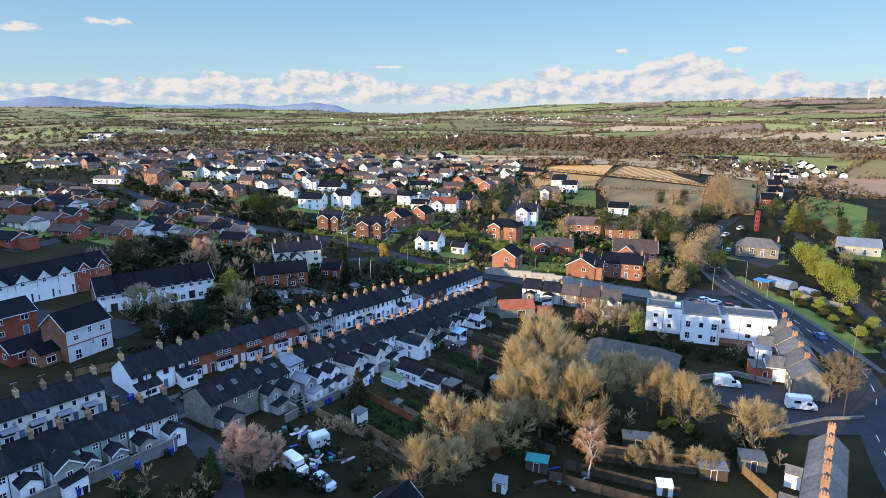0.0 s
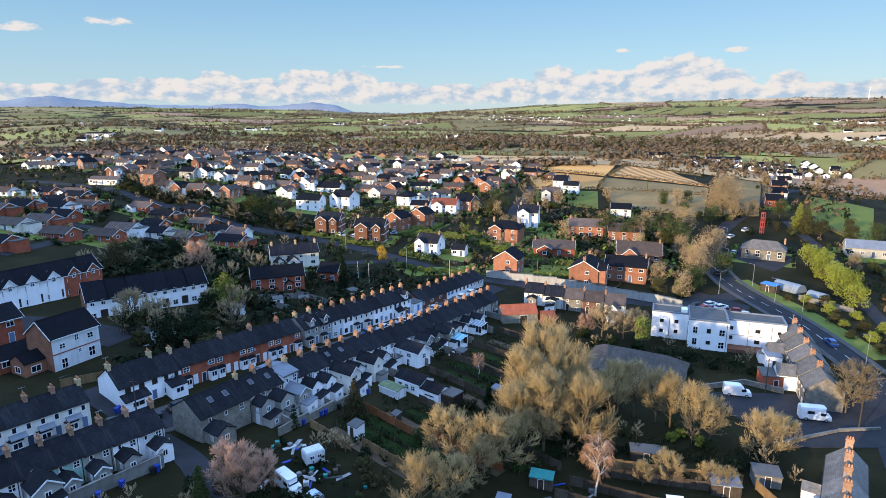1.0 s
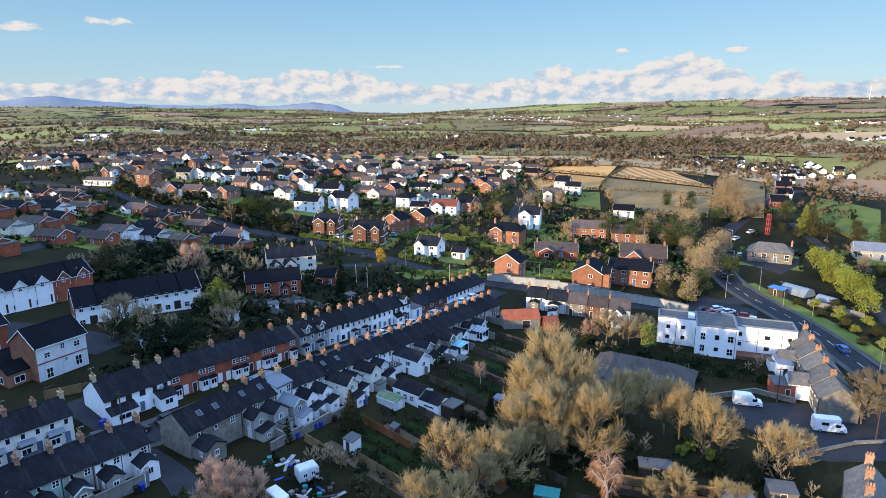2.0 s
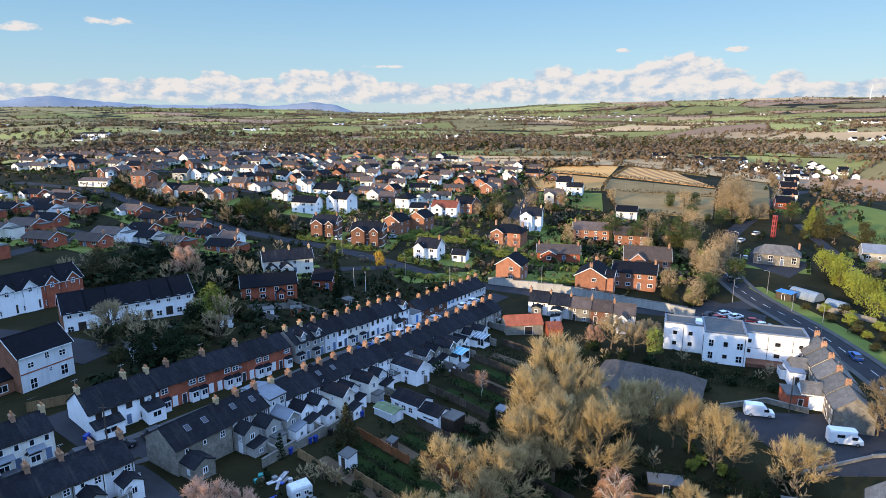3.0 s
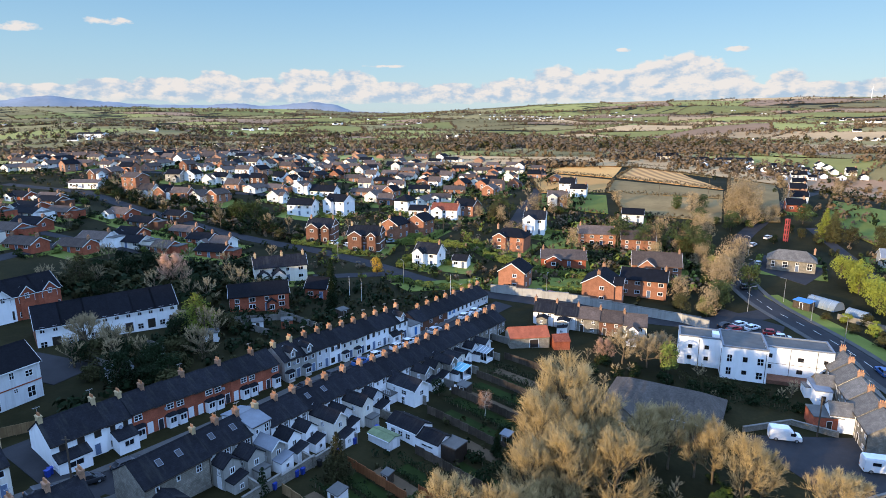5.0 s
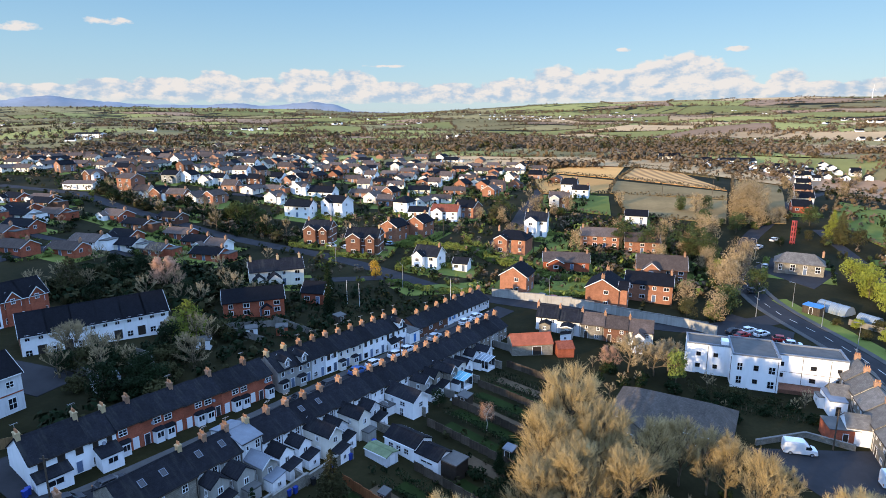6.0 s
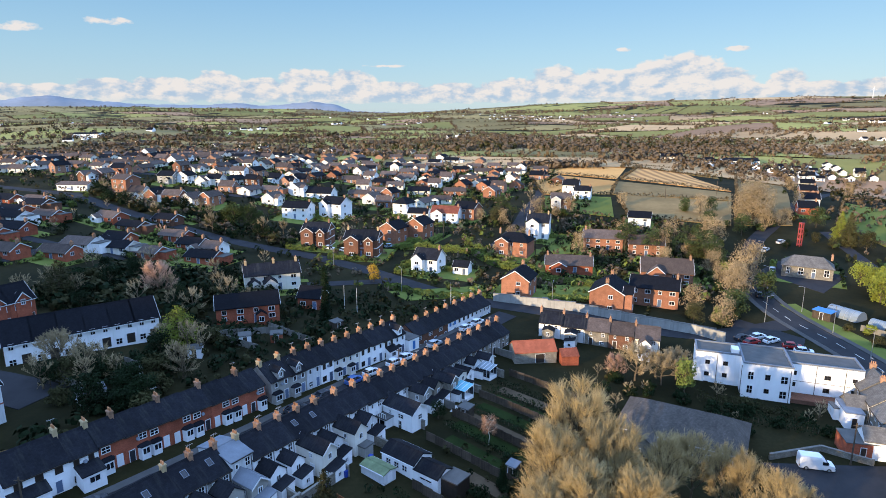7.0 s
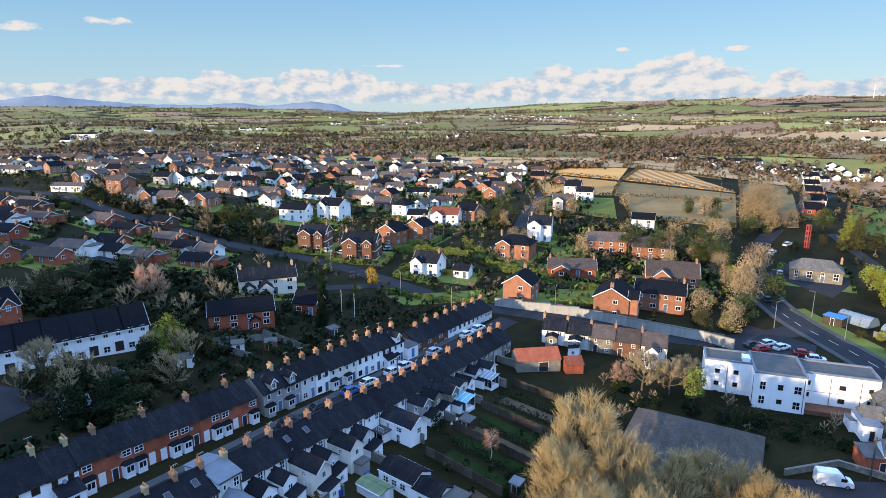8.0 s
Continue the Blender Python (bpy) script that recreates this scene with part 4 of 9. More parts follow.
def leafy(kind, x, y, scale=1.0, turn=0.0, mat="leaf_dark", label="", group="evergreens", name="", dz=0.0, tall=1.0):
    """Evergreen trees and shrubs: conifer (tiered), cedar (broad), cone, round, shrub, scrub."""
    if (kind, mat) not in PROTO:
        rng = np.random.default_rng(sum(map(ord, kind)))
        parts, segs = [], []
        if kind in ("conifer", "cone", "cone_far", "cedar"):
            h, w, clear, tiers = {"conifer": (11, 6.5, 0.06, 17), "cone": (8, 3.2, 0.02, 14), "cone_far": (8, 3.2, 0.02, 7), "cedar": (10.5, 9.5, 0.10, 13)}[kind]
            segs.append((0, 0, -0.4, 0, 0, h * 0.97, 0.22, 0.03))
            for k in range(tiers):
                f = k / (tiers - 1)
                z = h * (clear + (0.96 - clear) * f)
                rad = w / 2 * ((1 - f) ** (0.8 if kind != "cedar" else 0.55)) * (0.75 + 0.25 * min(1, f * 6)) + 0.12
                for b in range(int(6 + 5 * (1 - f))):
                    az = b * 6.283 / int(6 + 5 * (1 - f)) + k * 0.9 + rng.normal(0, 0.15)
                    L = rad * rng.uniform(0.7, 1.15)
                    tip = np.array([math.cos(az) * L, math.sin(az) * L, z + (0.16 * L if kind == "cedar" else -0.10 * L)])
                    segs.append((0, 0, z, *tip, 0.05, 0.012))
                    n = int(14 + 26 * L / (w / 2)) if kind != "cone_far" else 7
                    g = rng.uniform(0.2, 1.05, (n, 1)) ** 0.7
                    P = np.array([0, 0, z]) * (1 - g) + tip * g + rng.normal(0, 0.16 + 0.04 * L, (n, 3))
                    N = np.tile([math.cos(az) * 0.5, math.sin(az) * 0.5, 0.8], (n, 1))
                    parts.append(leaves(rng, P, N, (0.17 if kind != "cone_far" else 0.36) + 0.02 * L))
        else:
            h, w, nb, n = {"round": (5.5, 5.0, 16, 80), "pine": (12.0, 9.0, 22, 60), "dome": (20.0, 18.0, 80, 130), "bare_round": (8.5, 7.0, 30, 60), "shrub": (2.6, 3.4, 10, 80), "scrub": (3.6, 5.5, 18, 60), "oak": (8.5, 8.0, 24, 70), "bush_far": (4.5, 5.0, 9, 30), "bramble": (3.6, 5.5, 11, 34)}[kind]
            segs.append((0, 0, -0.4, 0, 0, h * 0.6, 0.16, 0.05))
            for k in range(nb):
                az, f = k * 2.4, rng.uniform(0.18, 0.85) if kind != "pine" else rng.uniform(0.46, 0.92)
                rad = w / 2 * (1 - abs(f - (0.4 if kind != "pine" else 0.6)) * 1.0) * rng.uniform(0.35, 0.85)
                c = (math.cos(az) * rad, math.sin(az) * rad, h * f)
                r = rng.uniform(0.13, 0.24) * w * np.array([1, 1, 0.85 if kind != "pine" else 0.45])
                segs.append((0, 0, h * f * 0.4, *c, 0.06, 0.02))
                P, N = blob_points(rng, n, c, r)
                parts.append(leaves(rng, P, N + [0, 0, 0.3], {"bush_far": 0.42, "bramble": 0.34, "oak": 0.24, "scrub": 0.22, "pine": 0.26, "dome": 0.26, "bare_round": 0.15}.get(kind, 0.17)))
        PROTO[(kind, mat)] = (tubes_mesh("trunk", segs, 4), leaf_mesh("crown", parts))
    name = name or ("shrub" if kind in ("shrub", "scrub", "bush_far", "bramble", "round") else "tree")
    e = thing(name, label or "dark evergreen tree on a bank", "shrub" if kind in ("shrub", "scrub", "bush_far") else "tree", pose(x, y, gz(x, y) + dz, 0, 0, turn) @ Matrix.Diagonal((scale, scale, scale * tall, 1)), group)
    link_part("trunk", PROTO[(kind, mat)][0], "bark", e)
    link_part("crown", PROTO[(kind, mat)][1], mat, e)
    return e


def hedge(line, w, h, mat="leaf_hedge", label="clipped green garden hedge", ragged=0.12, size=0.19, dens=32, name="hedge", group="hedges"):
    """A hedge along a line in plan: leafy on its top and both sides over a woody heart."""
    rng = np.random.default_rng(int(abs(line[0][0] * 7 + line[0][1] * 13)) + 5)
    x0, y0 = line[0]
    z0 = gz(x0, y0)
    parts, segs = [], []
    for (ax, ay), (bx, by) in zip(line[:-1], line[1:]):
        L = math.hypot(bx - ax, by - ay)
        tx, ty = (bx - ax) / L, (by - ay) / L
        n = int(L * (w + 2 * h) * dens)
        s, k = rng.uniform(0, L, n), rng.uniform(-h, w + h, n)
        u = np.where(k < 0, -w / 2, np.where(k > w, w / 2, k - w / 2))
        v = np.where(k < 0, h + k, np.where(k > w, h - (k - w), h))
        lump = 1 + ragged * np.sin(s * 1.7 + ax) + ragged * np.sin(s * 0.6 + ay)
        u, v = u * lump + rng.normal(0, ragged * 0.5, n), v * lump + rng.normal(0, ragged * 0.5, n)
        X, Y = ax + tx * s - ty * u, ay + ty * s + tx * u
        P = np.stack([X - x0, Y - y0, land(X, Y) - z0 + v], -1)
        N = np.stack([-ty * np.sign(u) * (k < 0) - ty * np.sign(u) * (k > w), tx * np.sign(u), 0.6 + 0 * u], -1)
        parts.append(leaves(rng, P, N, size))
        for q in np.arange(0.4, L, 0.9):
            px, py = ax + tx * q, ay + ty * q
            b = gz(px, py) - z0
            segs.append((px - x0, py - y0, b - 0.2, px - x0, py - y0, b + h * 0.6, 0.06, 0.04))
    e = thing(name, label, "hedge", pose(x0, y0, z0), group)
    tagged(link_part("heart", tubes_mesh("heart", segs, 4), "bark", e), kind="stuff")
    link_part("foliage", leaf_mesh("foliage", parts), mat, e)
    return e


def fence(a, b, h=1.7, mat="fence_old", label="weathered timber panel fence", panel=1.8, group="fences"):
    L = math.hypot(b[0] - a[0], b[1] - a[1])
    n = max(1, round(L / panel))
    ang = math.degrees(math.atan2(b[1] - a[1], b[0] - a[0]))
    z0 = gz(*a)
    e = thing("fence", label, "fence", pose(*a, z0), group)
    w = L / n
    key = ("fence", round(w, 1), h)
    if key not in CACHE:
        bm = bmesh.new()
        box(bm, 0.05, -0.02, 0.05, w - 0.05, 0.02, h)
        box(bm, 0.05, -0.04, 0.3, w - 0.05, -0.022, 0.4)
        box(bm, 0.05, -0.04, h - 0.35, w - 0.05, -0.022, h - 0.25)
        box(bm, 0.03, -0.05, h, w - 0.03, 0.05, h + 0.05)
        p = bpy.data.meshes.new("panel")
        bm.to_mesh(p)
        bm.free()
        bm = bmesh.new()
        box(bm, -0.05, -0.05, -0.6, 0.05, 0.05, h + 0.1)
        q = bpy.data.meshes.new("post")
        bm.to_mesh(q)
        bm.free()
        CACHE[key] = (p, q)
    p, q = (CACHE[key][0].copy(), CACHE[key][1].copy()) if CACHE[key][0].materials and CACHE[key][0].materials[0] != M[mat] else CACHE[key]
    if p.materials and p.materials[0] != M[mat]:
        p.materials.clear()
        q.materials.clear()
    for k in range(n + 1):
        x, y = a[0] + (b[0] - a[0]) * k / n, a[1] + (b[1] - a[1]) * k / n
        link_part("post", q, mat, e).matrix_basis = pose(x - a[0], y - a[1], gz(x, y) - z0, 0, 0, ang)
        if k < n:
            x2, y2 = a[0] + (b[0] - a[0]) * (k + 0.5) / n, a[1] + (b[1] - a[1]) * (k + 0.5) / n
            link_part("panel", p, mat, e).matrix_basis = pose(x - a[0], y - a[1], gz(x2, y2) - z0 + 0.05, 0, 0, ang)
    return e


def wall_run(line, h, mat, label, t=0.3, name="garden_wall"):
    """A masonry wall with a coping along a line in plan."""
    x0, y0 = line[0]
    z0 = gz(x0, y0)
    e = thing(name, label, "wall", pose(x0, y0, z0))
    for (ax, ay), (bx, by) in zip(line[:-1], line[1:]):
        L = math.hypot(bx - ax, by - ay)
        n = max(1, int(L / 6))
        ang = math.degrees(math.atan2(by - ay, bx - ax))
        for k in range(n):
            px, py = ax + (bx - ax) * k / n, ay + (by - ay) * k / n
            qx, qy = ax + (bx - ax) * (k + 0.5) / n, ay + (by - ay) * (k + 0.5) / n
            bm = bmesh.new()
            box(bm, 0, -t / 2, -1.2, L / n, t / 2, h)
            s = part("wall_section", bm, mat, e)
            s.matrix_basis = pose(px - x0, py - y0, gz(qx, qy) - z0, 0, 0, ang)
            bm = bmesh.new()
            box(bm, 0, -t / 2 - 0.05, h + 0.003, L / n, t / 2 + 0.05, h + 0.1)
            part("coping", bm, "concrete", s)
    return e


# ---------------------------------------------------------------- kinds of things: vehicles and street furniture
def loft(bm, rings, mat=0):
    """Skin over rings of equal count, closed at both ends."""
    vs = [[bm.verts.new(p) for p in r] for r in rings]
    n = len(vs[0])
    for a, b in zip(vs[:-1], vs[1:]):
        for k in range(n):
            bm.faces.new([a[k], a[(k + 1) % n], b[(k + 1) % n], b[k]]).material_index = mat
    bm.faces.new(vs[0][::-1]).material_index = mat
    bm.faces.new(vs[-1]).material_index = mat
    bmesh.ops.recalc_face_normals(bm, faces=bm.faces[:])


VEHICLES = {}


def vehicle(kind, x, y, rot, colour, label, dz=0.06, category=""):
    """car, van or camper; the nose points along +x."""
    key = (kind, colour)
    mt = paint("paint_" + colour, {"white": (0.75, 0.76, 0.77), "silver": (0.45, 0.47, 0.49), "red": (0.35, 0.02, 0.02), "dark": (0.03, 0.032, 0.038), "blue": (0.05, 0.12, 0.32), "pale": (0.42, 0.52, 0.62)}[colour], 0.3)
    slope = math.degrees(math.atan2(gz(x + 2 * math.cos(radians(rot)), y + 2 * math.sin(radians(rot))) - gz(x - 2 * math.cos(radians(rot)), y - 2 * math.sin(radians(rot))), 4))
    m = pose(x, y, gz(x, y) + dz, 0, 0, rot) @ pose(0, 0, 0, 0, -slope, 0)
    if key in VEHICLES:
        return copy_thing(VEHICLES[key], m)
    e = thing({"car": "car", "van": "van", "camper": "camper_van", "microbus": "camper_van"}[kind], label, category or {"car": "car", "van": "van", "camper": "camper van", "microbus": "camper van"}[kind], m, "parked vehicles")
    VEHICLES[key] = e
    L, W, H, wb, wr = {"car": (4.2, 1.75, 1.45, 2.5, 0.31), "van": (5.3, 1.95, 2.4, 3.3, 0.34), "camper": (5.5, 2.05, 2.65, 3.4, 0.34), "microbus": (4.4, 1.75, 2.2, 2.5, 0.31)}[kind]

    def ring(z, x0, x1, w, c=0.12):
        return [(x0, -w / 2 + c, z), (x0 + c, -w / 2, z), (x1 - c * 2, -w / 2, z), (x1, -w / 2 + c * 2, z), (x1, w / 2 - c * 2, z), (x1 - c * 2, w / 2, z), (x0 + c, w / 2, z), (x0, w / 2 - c, z)]
    bm = bmesh.new()
    if kind == "car":
        loft(bm, [ring(0.22, -L / 2, L / 2, W * 0.94), ring(0.5, -L / 2, L / 2, W), ring(0.78, -L / 2 + 0.03, L / 2 - 0.15, W), ring(0.88, -L / 2 + 0.1, L / 2 - 0.35, W * 0.95)])
    else:
        loft(bm, [ring(0.3, -L / 2, L / 2, W * 0.96), ring(0.6, -L / 2, L / 2, W), ring(1.1, -L / 2, L / 2 - 0.2, W), ring(1.25, -L / 2, L / 2 - 0.95, W), ring(H - 0.35, -L / 2, L / 2 - (1.75 if kind == "van" else 1.2), W * 0.98), ring(H, -L / 2 + 0.1, L / 2 - (2.1 if kind == "van" else 1.1), W * 0.88)])
    part("body", bm, mt, e)
    if kind == "car":
        bm = bmesh.new()
        loft(bm, [ring(0.882, -L / 2 + 0.25, L / 2 - 0.95, W * 0.92), ring(H - 0.07, -L / 2 + 0.75, L / 2 - 1.75, W * 0.78)])
        part("glazing", bm, "glass", e)
        bm = bmesh.new()
        loft(bm, [ring(H - 0.066, -L / 2 + 0.7, L / 2 - 1.7, W * 0.80), ring(H, -L / 2 + 0.9, L / 2 - 1.95, W * 0.7)])
        part("roof", bm, mt, e)
        for sx in (-1, 1):
            for xx in (-0.35, 0.45):
                bm = bmesh.new()
                tube(bm, (xx - 0.35 * (xx < 0), sx * W * 0.455, 0.88), (xx - 0.1, sx * W * 0.39, H - 0.05), 0.05, 0.05, 4)
                part("pillar", bm, mt, e)
    else:
        bm = bmesh.new()
        zc, xf = 1.27, L / 2 - 0.95
        prism(bm, [(xf + 0.012, zc + 0.02), (xf - 0.62 if kind == "van" else xf - 0.2, H - 0.55), (xf - 0.70 if kind == "van" else xf - 0.27, H - 0.55), (xf - 0.07, zc + 0.02)], "y", -W * 0.42, W * 0.42)
        part("windscreen", bm, "glass", e)
        for s in (-1, 1):
            bm = bmesh.new()
            box(bm, xf - 1.1, s * W / 2 - 0.012, 1.2, xf - 0.25, s * W / 2 + 0.012, 1.75)
            if kind != "van":
                box(bm, -1.6, s * W / 2 - 0.012, 1.45, -0.4, s * W / 2 + 0.012, 2.0)
            part("side_window", bm, "glass", e)
    for sx in (-1, 1):
        for sy in (-1, 1):
            bm = bmesh.new()
            tube(bm, (sx * wb / 2, sy * (W / 2 - 0.2), wr), (sx * wb / 2, sy * (W / 2 + 0.015), wr), wr, wr, 12)
            w = part("wheel", bm, "tyre", e)
            bm = bmesh.new()
            tube(bm, (sx * wb / 2, sy * (W / 2 + 0.016), wr), (sx * wb / 2, sy * (W / 2 + 0.03), wr), wr * 0.6, wr * 0.55, 10)
            part("rim", bm, "steel", w)
    for s in (-1, 1):
        bm = bmesh.new()
        box(bm, L / 2 - 0.25, s * W * 0.36 - 0.16, 0.62, L / 2 - 0.02, s * W * 0.36 + 0.16, 0.76)
        part("headlight", bm, "glass", e)
        bm = bmesh.new()
        box(bm, -L / 2 - 0.015, s * W * 0.4 - 0.12, 0.6, -L / 2 + 0.1, s * W * 0.4 + 0.1, 0.85)
        part("tail_light", bm, "pot", e)
    return e


def lamp_post(x, y, h=7.5, arm=1.2, rot=0.0, name="street_lamp"):
    e = thing(name, "grey steel street lamp on a tall column", "street lamp", pose(x, y, gz(x, y), 0, 0, rot), "street lamps")
    bm = bmesh.new()
    tube(bm, (0, 0, -0.3), (0, 0, 1.2), 0.11, 0.10, 8)
    tube(bm, (0, 0, 1.2), (0, 0, h), 0.075, 0.045, 8)
    part("column", bm, "steel", e)
    bm = bmesh.new()
    tube(bm, (0, 0, h - 0.05), (arm, 0, h + 0.25), 0.04, 0.035, 6)
    part("arm", bm, "steel", e)
    bm = bmesh.new()
    box(bm, arm - 0.05, -0.12, h + 0.2, arm + 0.55, 0.12, h + 0.32)
    part("lantern", bm, "lead", e)
    return e


def pole(x, y, h=8.0, label="weathered timber telegraph pole"):
    e = thing("telegraph_pole", label, "pole", pose(x, y, gz(x, y)), "telegraph poles")
    bm = bmesh.new()
    tube(bm, (0, 0, -0.5), (0, 0, h), 0.14, 0.10, 8)
    part("post", bm, "fence_old", e)
    bm = bmesh.new()
    box(bm, -0.55, -0.05, h - 0.5, 0.55, 0.05, h - 0.4)
    part("crossbar", bm, "fence_old", e)
    return e


def wheelie_bin(x, y, rot, mat="bluebin", label="blue plastic wheelie bin"):
    e = thing("wheelie_bin", label, "bin", pose(x, y, gz(x, y) + 0.02, 0, 0, rot), "wheelie bins")
    bm = bmesh.new()
    loft(bm, [[(-0.22, -0.24, 0.05), (0.22, -0.24, 0.05), (0.22, 0.24, 0.05), (-0.22, 0.24, 0.05)], [(-0.28, -0.29, 0.95), (0.28, -0.29, 0.95), (0.28, 0.29, 0.95), (-0.28, 0.29, 0.95)]])
    part("body", bm, mat, e)
    bm = bmesh.new()
    box(bm, -0.31, -0.32, 0.953, 0.31, 0.34, 1.05)
    part("lid", bm, mat, e)
    return e


# ---------------------------------------------------------------- roads, paths and fields
ST_X, ST_Y, ST_DX, ST_DY = -51.0, 90.5, 0.62, 0.785


def st(u, v):
    """A place in the old terraces: u metres along the street, v across it towards the gardens."""
    return ST_X + u * ST_DX + v * ST_DY, ST_Y + u * ST_DY - v * ST_DX


def row(points):
    return [st(u, v) for u, v in points]


MAIN = [(62, 58), (71, 82), (79, 100), (88, 112), (92.5, 122), (93.5, 135), (94.4, 152), (93.6, 165), (91.2, 180), (91.6, 195), (97, 215), (107.8, 237), (120.6, 258), (134, 271), (150, 292), (190, 332), (238, 395), (255, 470)]
strip("road", MAIN, 6.0, "asphalt", 0.06, "main asphalt road through the valley", "road")
STREET = ((-60, 2.4), (0, 2.9), (30, 1.6), (60, -1.2), (98, -2.9), (114, -3.4))


def street_v(u):
    return float(np.interp(u, [a for a, _ in STREET], [b for _, b in STREET]))


strip("road", row(STREET), 5.4, "asphalt", 0.07, "narrow asphalt terrace street", "road")
strip("road", [(-172, 306), (-139, 279), (-85, 252), (-45, 236), (-22, 217), (-4, 198), (14, 188), (36, 184), (60, 170), (74, 172), (90, 178)], 6.2, "asphalt", 0.08, "asphalt road across the hillside", "road")
strip("road", [(-40, 200), (-26, 204), (-16, 207)], 5.0, "asphalt", 0.09, "asphalt side road by the houses", "road")
strip("road", [(20, 250), (32, 279), (38, 304), (52, 344), (56, 380)], 6.0, "asphalt", 0.07, "asphalt lane climbing to the fields", "road")
strip("road", row([(0.5, -14), (1.0, 0), (3.2, 6), (3.2, 20), (0.5, 29), (-4, 36), (-12, 44)]), 4.0, "asphalt", 0.09, "asphalt back lane behind terraces", "road")
drape("yard", [(52, 119), (60, 98.5)], [(85, 117), (86, 98)], "asphalt", 0.08, "asphalt yard between trees and cottages", "yard")
strip("road", [(-110, 128), (-88, 130), (-66, 122)], 9.0, "asphalt", 0.09, "asphalt court between new houses", "road")
strip("road", [(103, 128), (114, 146), (118, 163), (127, 184), (140, 215), (150, 262)], 4.0, "asphalt", 0.07, "narrow lane between green fields", "road")
drape("car_park", [(66, 166), (78, 182)], [(80, 156), (88, 168)], "asphalt", 0.1, "asphalt car park beside the flats", "car park")
drape("car_park", [(104, 222), (116, 232)], [(112, 200), (128, 214)], "asphalt", 0.1, "asphalt yard before the station", "car park")
for off in (3.3, -3.3):
    strip("pavement", row([(u, v - off) for u, v in STREET[:-1]]), 1.2, "paving", 0.16, "concrete pavement with a kerb", "pavement")
for off in (-3.9, 3.9):
    strip("pavement", [(x + off, y) for x, y in MAIN[4:11]], 1.4, "paving", 0.14, "concrete pavement with a kerb", "pavement")
for k in range(24):
    y0 = 84 + k * 6
    xm, xn = (float(np.interp(q, [p[1] for p in MAIN], [p[0] for p in MAIN])) for q in (y0, y0 + 3))
    strip("road_marking", [(xm, y0), ((xm + xn) / 2, y0 + 1.5), (xn, y0 + 3)], 0.12, "line", 0.075, "white centre line dash", "road marking", across=2)
strip("verge", [(100.5, 132), (101, 150), (100, 168), (97.5, 180), (97, 192)], 4.5, "lawn", 0.09, "mown grass verge beside the road", "verge")
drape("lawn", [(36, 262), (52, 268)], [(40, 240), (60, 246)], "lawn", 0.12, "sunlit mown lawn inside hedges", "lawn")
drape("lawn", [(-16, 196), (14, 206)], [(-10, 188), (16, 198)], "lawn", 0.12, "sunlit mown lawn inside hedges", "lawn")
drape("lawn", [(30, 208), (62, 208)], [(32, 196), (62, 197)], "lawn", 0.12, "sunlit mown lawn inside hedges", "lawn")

# named fields beyond the town, then the patchwork of far farmland
F_GREEN = material("pasture", (0.185, 0.195, 0.038), 0.95, 0.2, 0.02, 0.3, tint=(0.25, 0.225, 0.06), spread=0.3)
F_TAN = material("stubble", (0.66, 0.345, 0.11), 0.95, 0.18, 0.02, 0.4, spread=0.2)
F_SOIL = material("ploughed_soil", (0.38, 0.185, 0.09), 0.95, 0.2, 0.02, 0.4, spread=0.2)
F_ROUGH = material("rough_slope_grass", (0.22, 0.15, 0.065), 0.95, 0.35, 0.05, 0.6)
F_LUSH = material("lush_pasture", (0.135, 0.155, 0.035), 0.95, 0.2, 0.02, 0.3)
# no ridges in the mesh: their long shadows are painted as darker stripes
F_STRIPE = material("ridge_shadow_field", (0.70, 0.37, 0.13), 0.95, 0.15, 0.05, 0.5, kind="stripes", col2=(0.33, 0.175, 0.07))
F_OLIVE = material("rough_pasture", (0.27, 0.19, 0.07), 0.95, 0.25, 0.02, 0.3, spread=0.3)
BORDERS = []


def hedge_line(a, b):
    """A field hedge, joined to the other far hedgerows."""
    n = max(4, int(math.hypot(b[0] - a[0], b[1] - a[1]) / 1.6))
    BORDERS.extend((a[0] + (b[0] - a[0]) * k / n, a[1] + (b[1] - a[1]) * k / n, 0.9 + 0.5 * math.sin(k * 1.7) ** 2) for k in range(n))


drape("field", [(108.3, 395.6), (138.5, 458.7)], [(150.4, 342.5), (164.4, 445.0)], F_STRIPE, 0.2, "tan field with ridge shadows painted as stripes", "field", across=9, step=6)
hedge_line((108.3, 395.6), (150.4, 342.5))
hedge_line((108.3, 395.6), (138.5, 458.7))
drape("field", [(48.7, 458.9), (53.6, 503.8)], [(105.6, 395.9), (134.5, 469.5)], F_TAN, 0.2, "pale stubble field above the lane", "field", across=9, step=6)
hedge_line((48.7, 458.9), (105.6, 395.9))
hedge_line((48.7, 458.9), (53.6, 503.8))
drape("field", [(141.3, 464.8), (124.0, 509.9)], [(175.9, 449.1), (173.2, 484.7)], F_SOIL, 0.2, "brown ploughed field below the woods", "field", across=9, step=6)
hedge_line((141.3, 464.8), (175.9, 449.1))
hedge_line((141.3, 464.8), (124.0, 509.9))
drape("field", [(82.4, 294.8), (89.8, 339.5)], [(119.5, 275.4), (137.6, 314.8)], F_ROUGH, 0.2, "shaded rough pasture on a slope", "field", across=9, step=6)
hedge_line((82.4, 294.8), (119.5, 275.4))
hedge_line((82.4, 294.8), (89.8, 339.5))
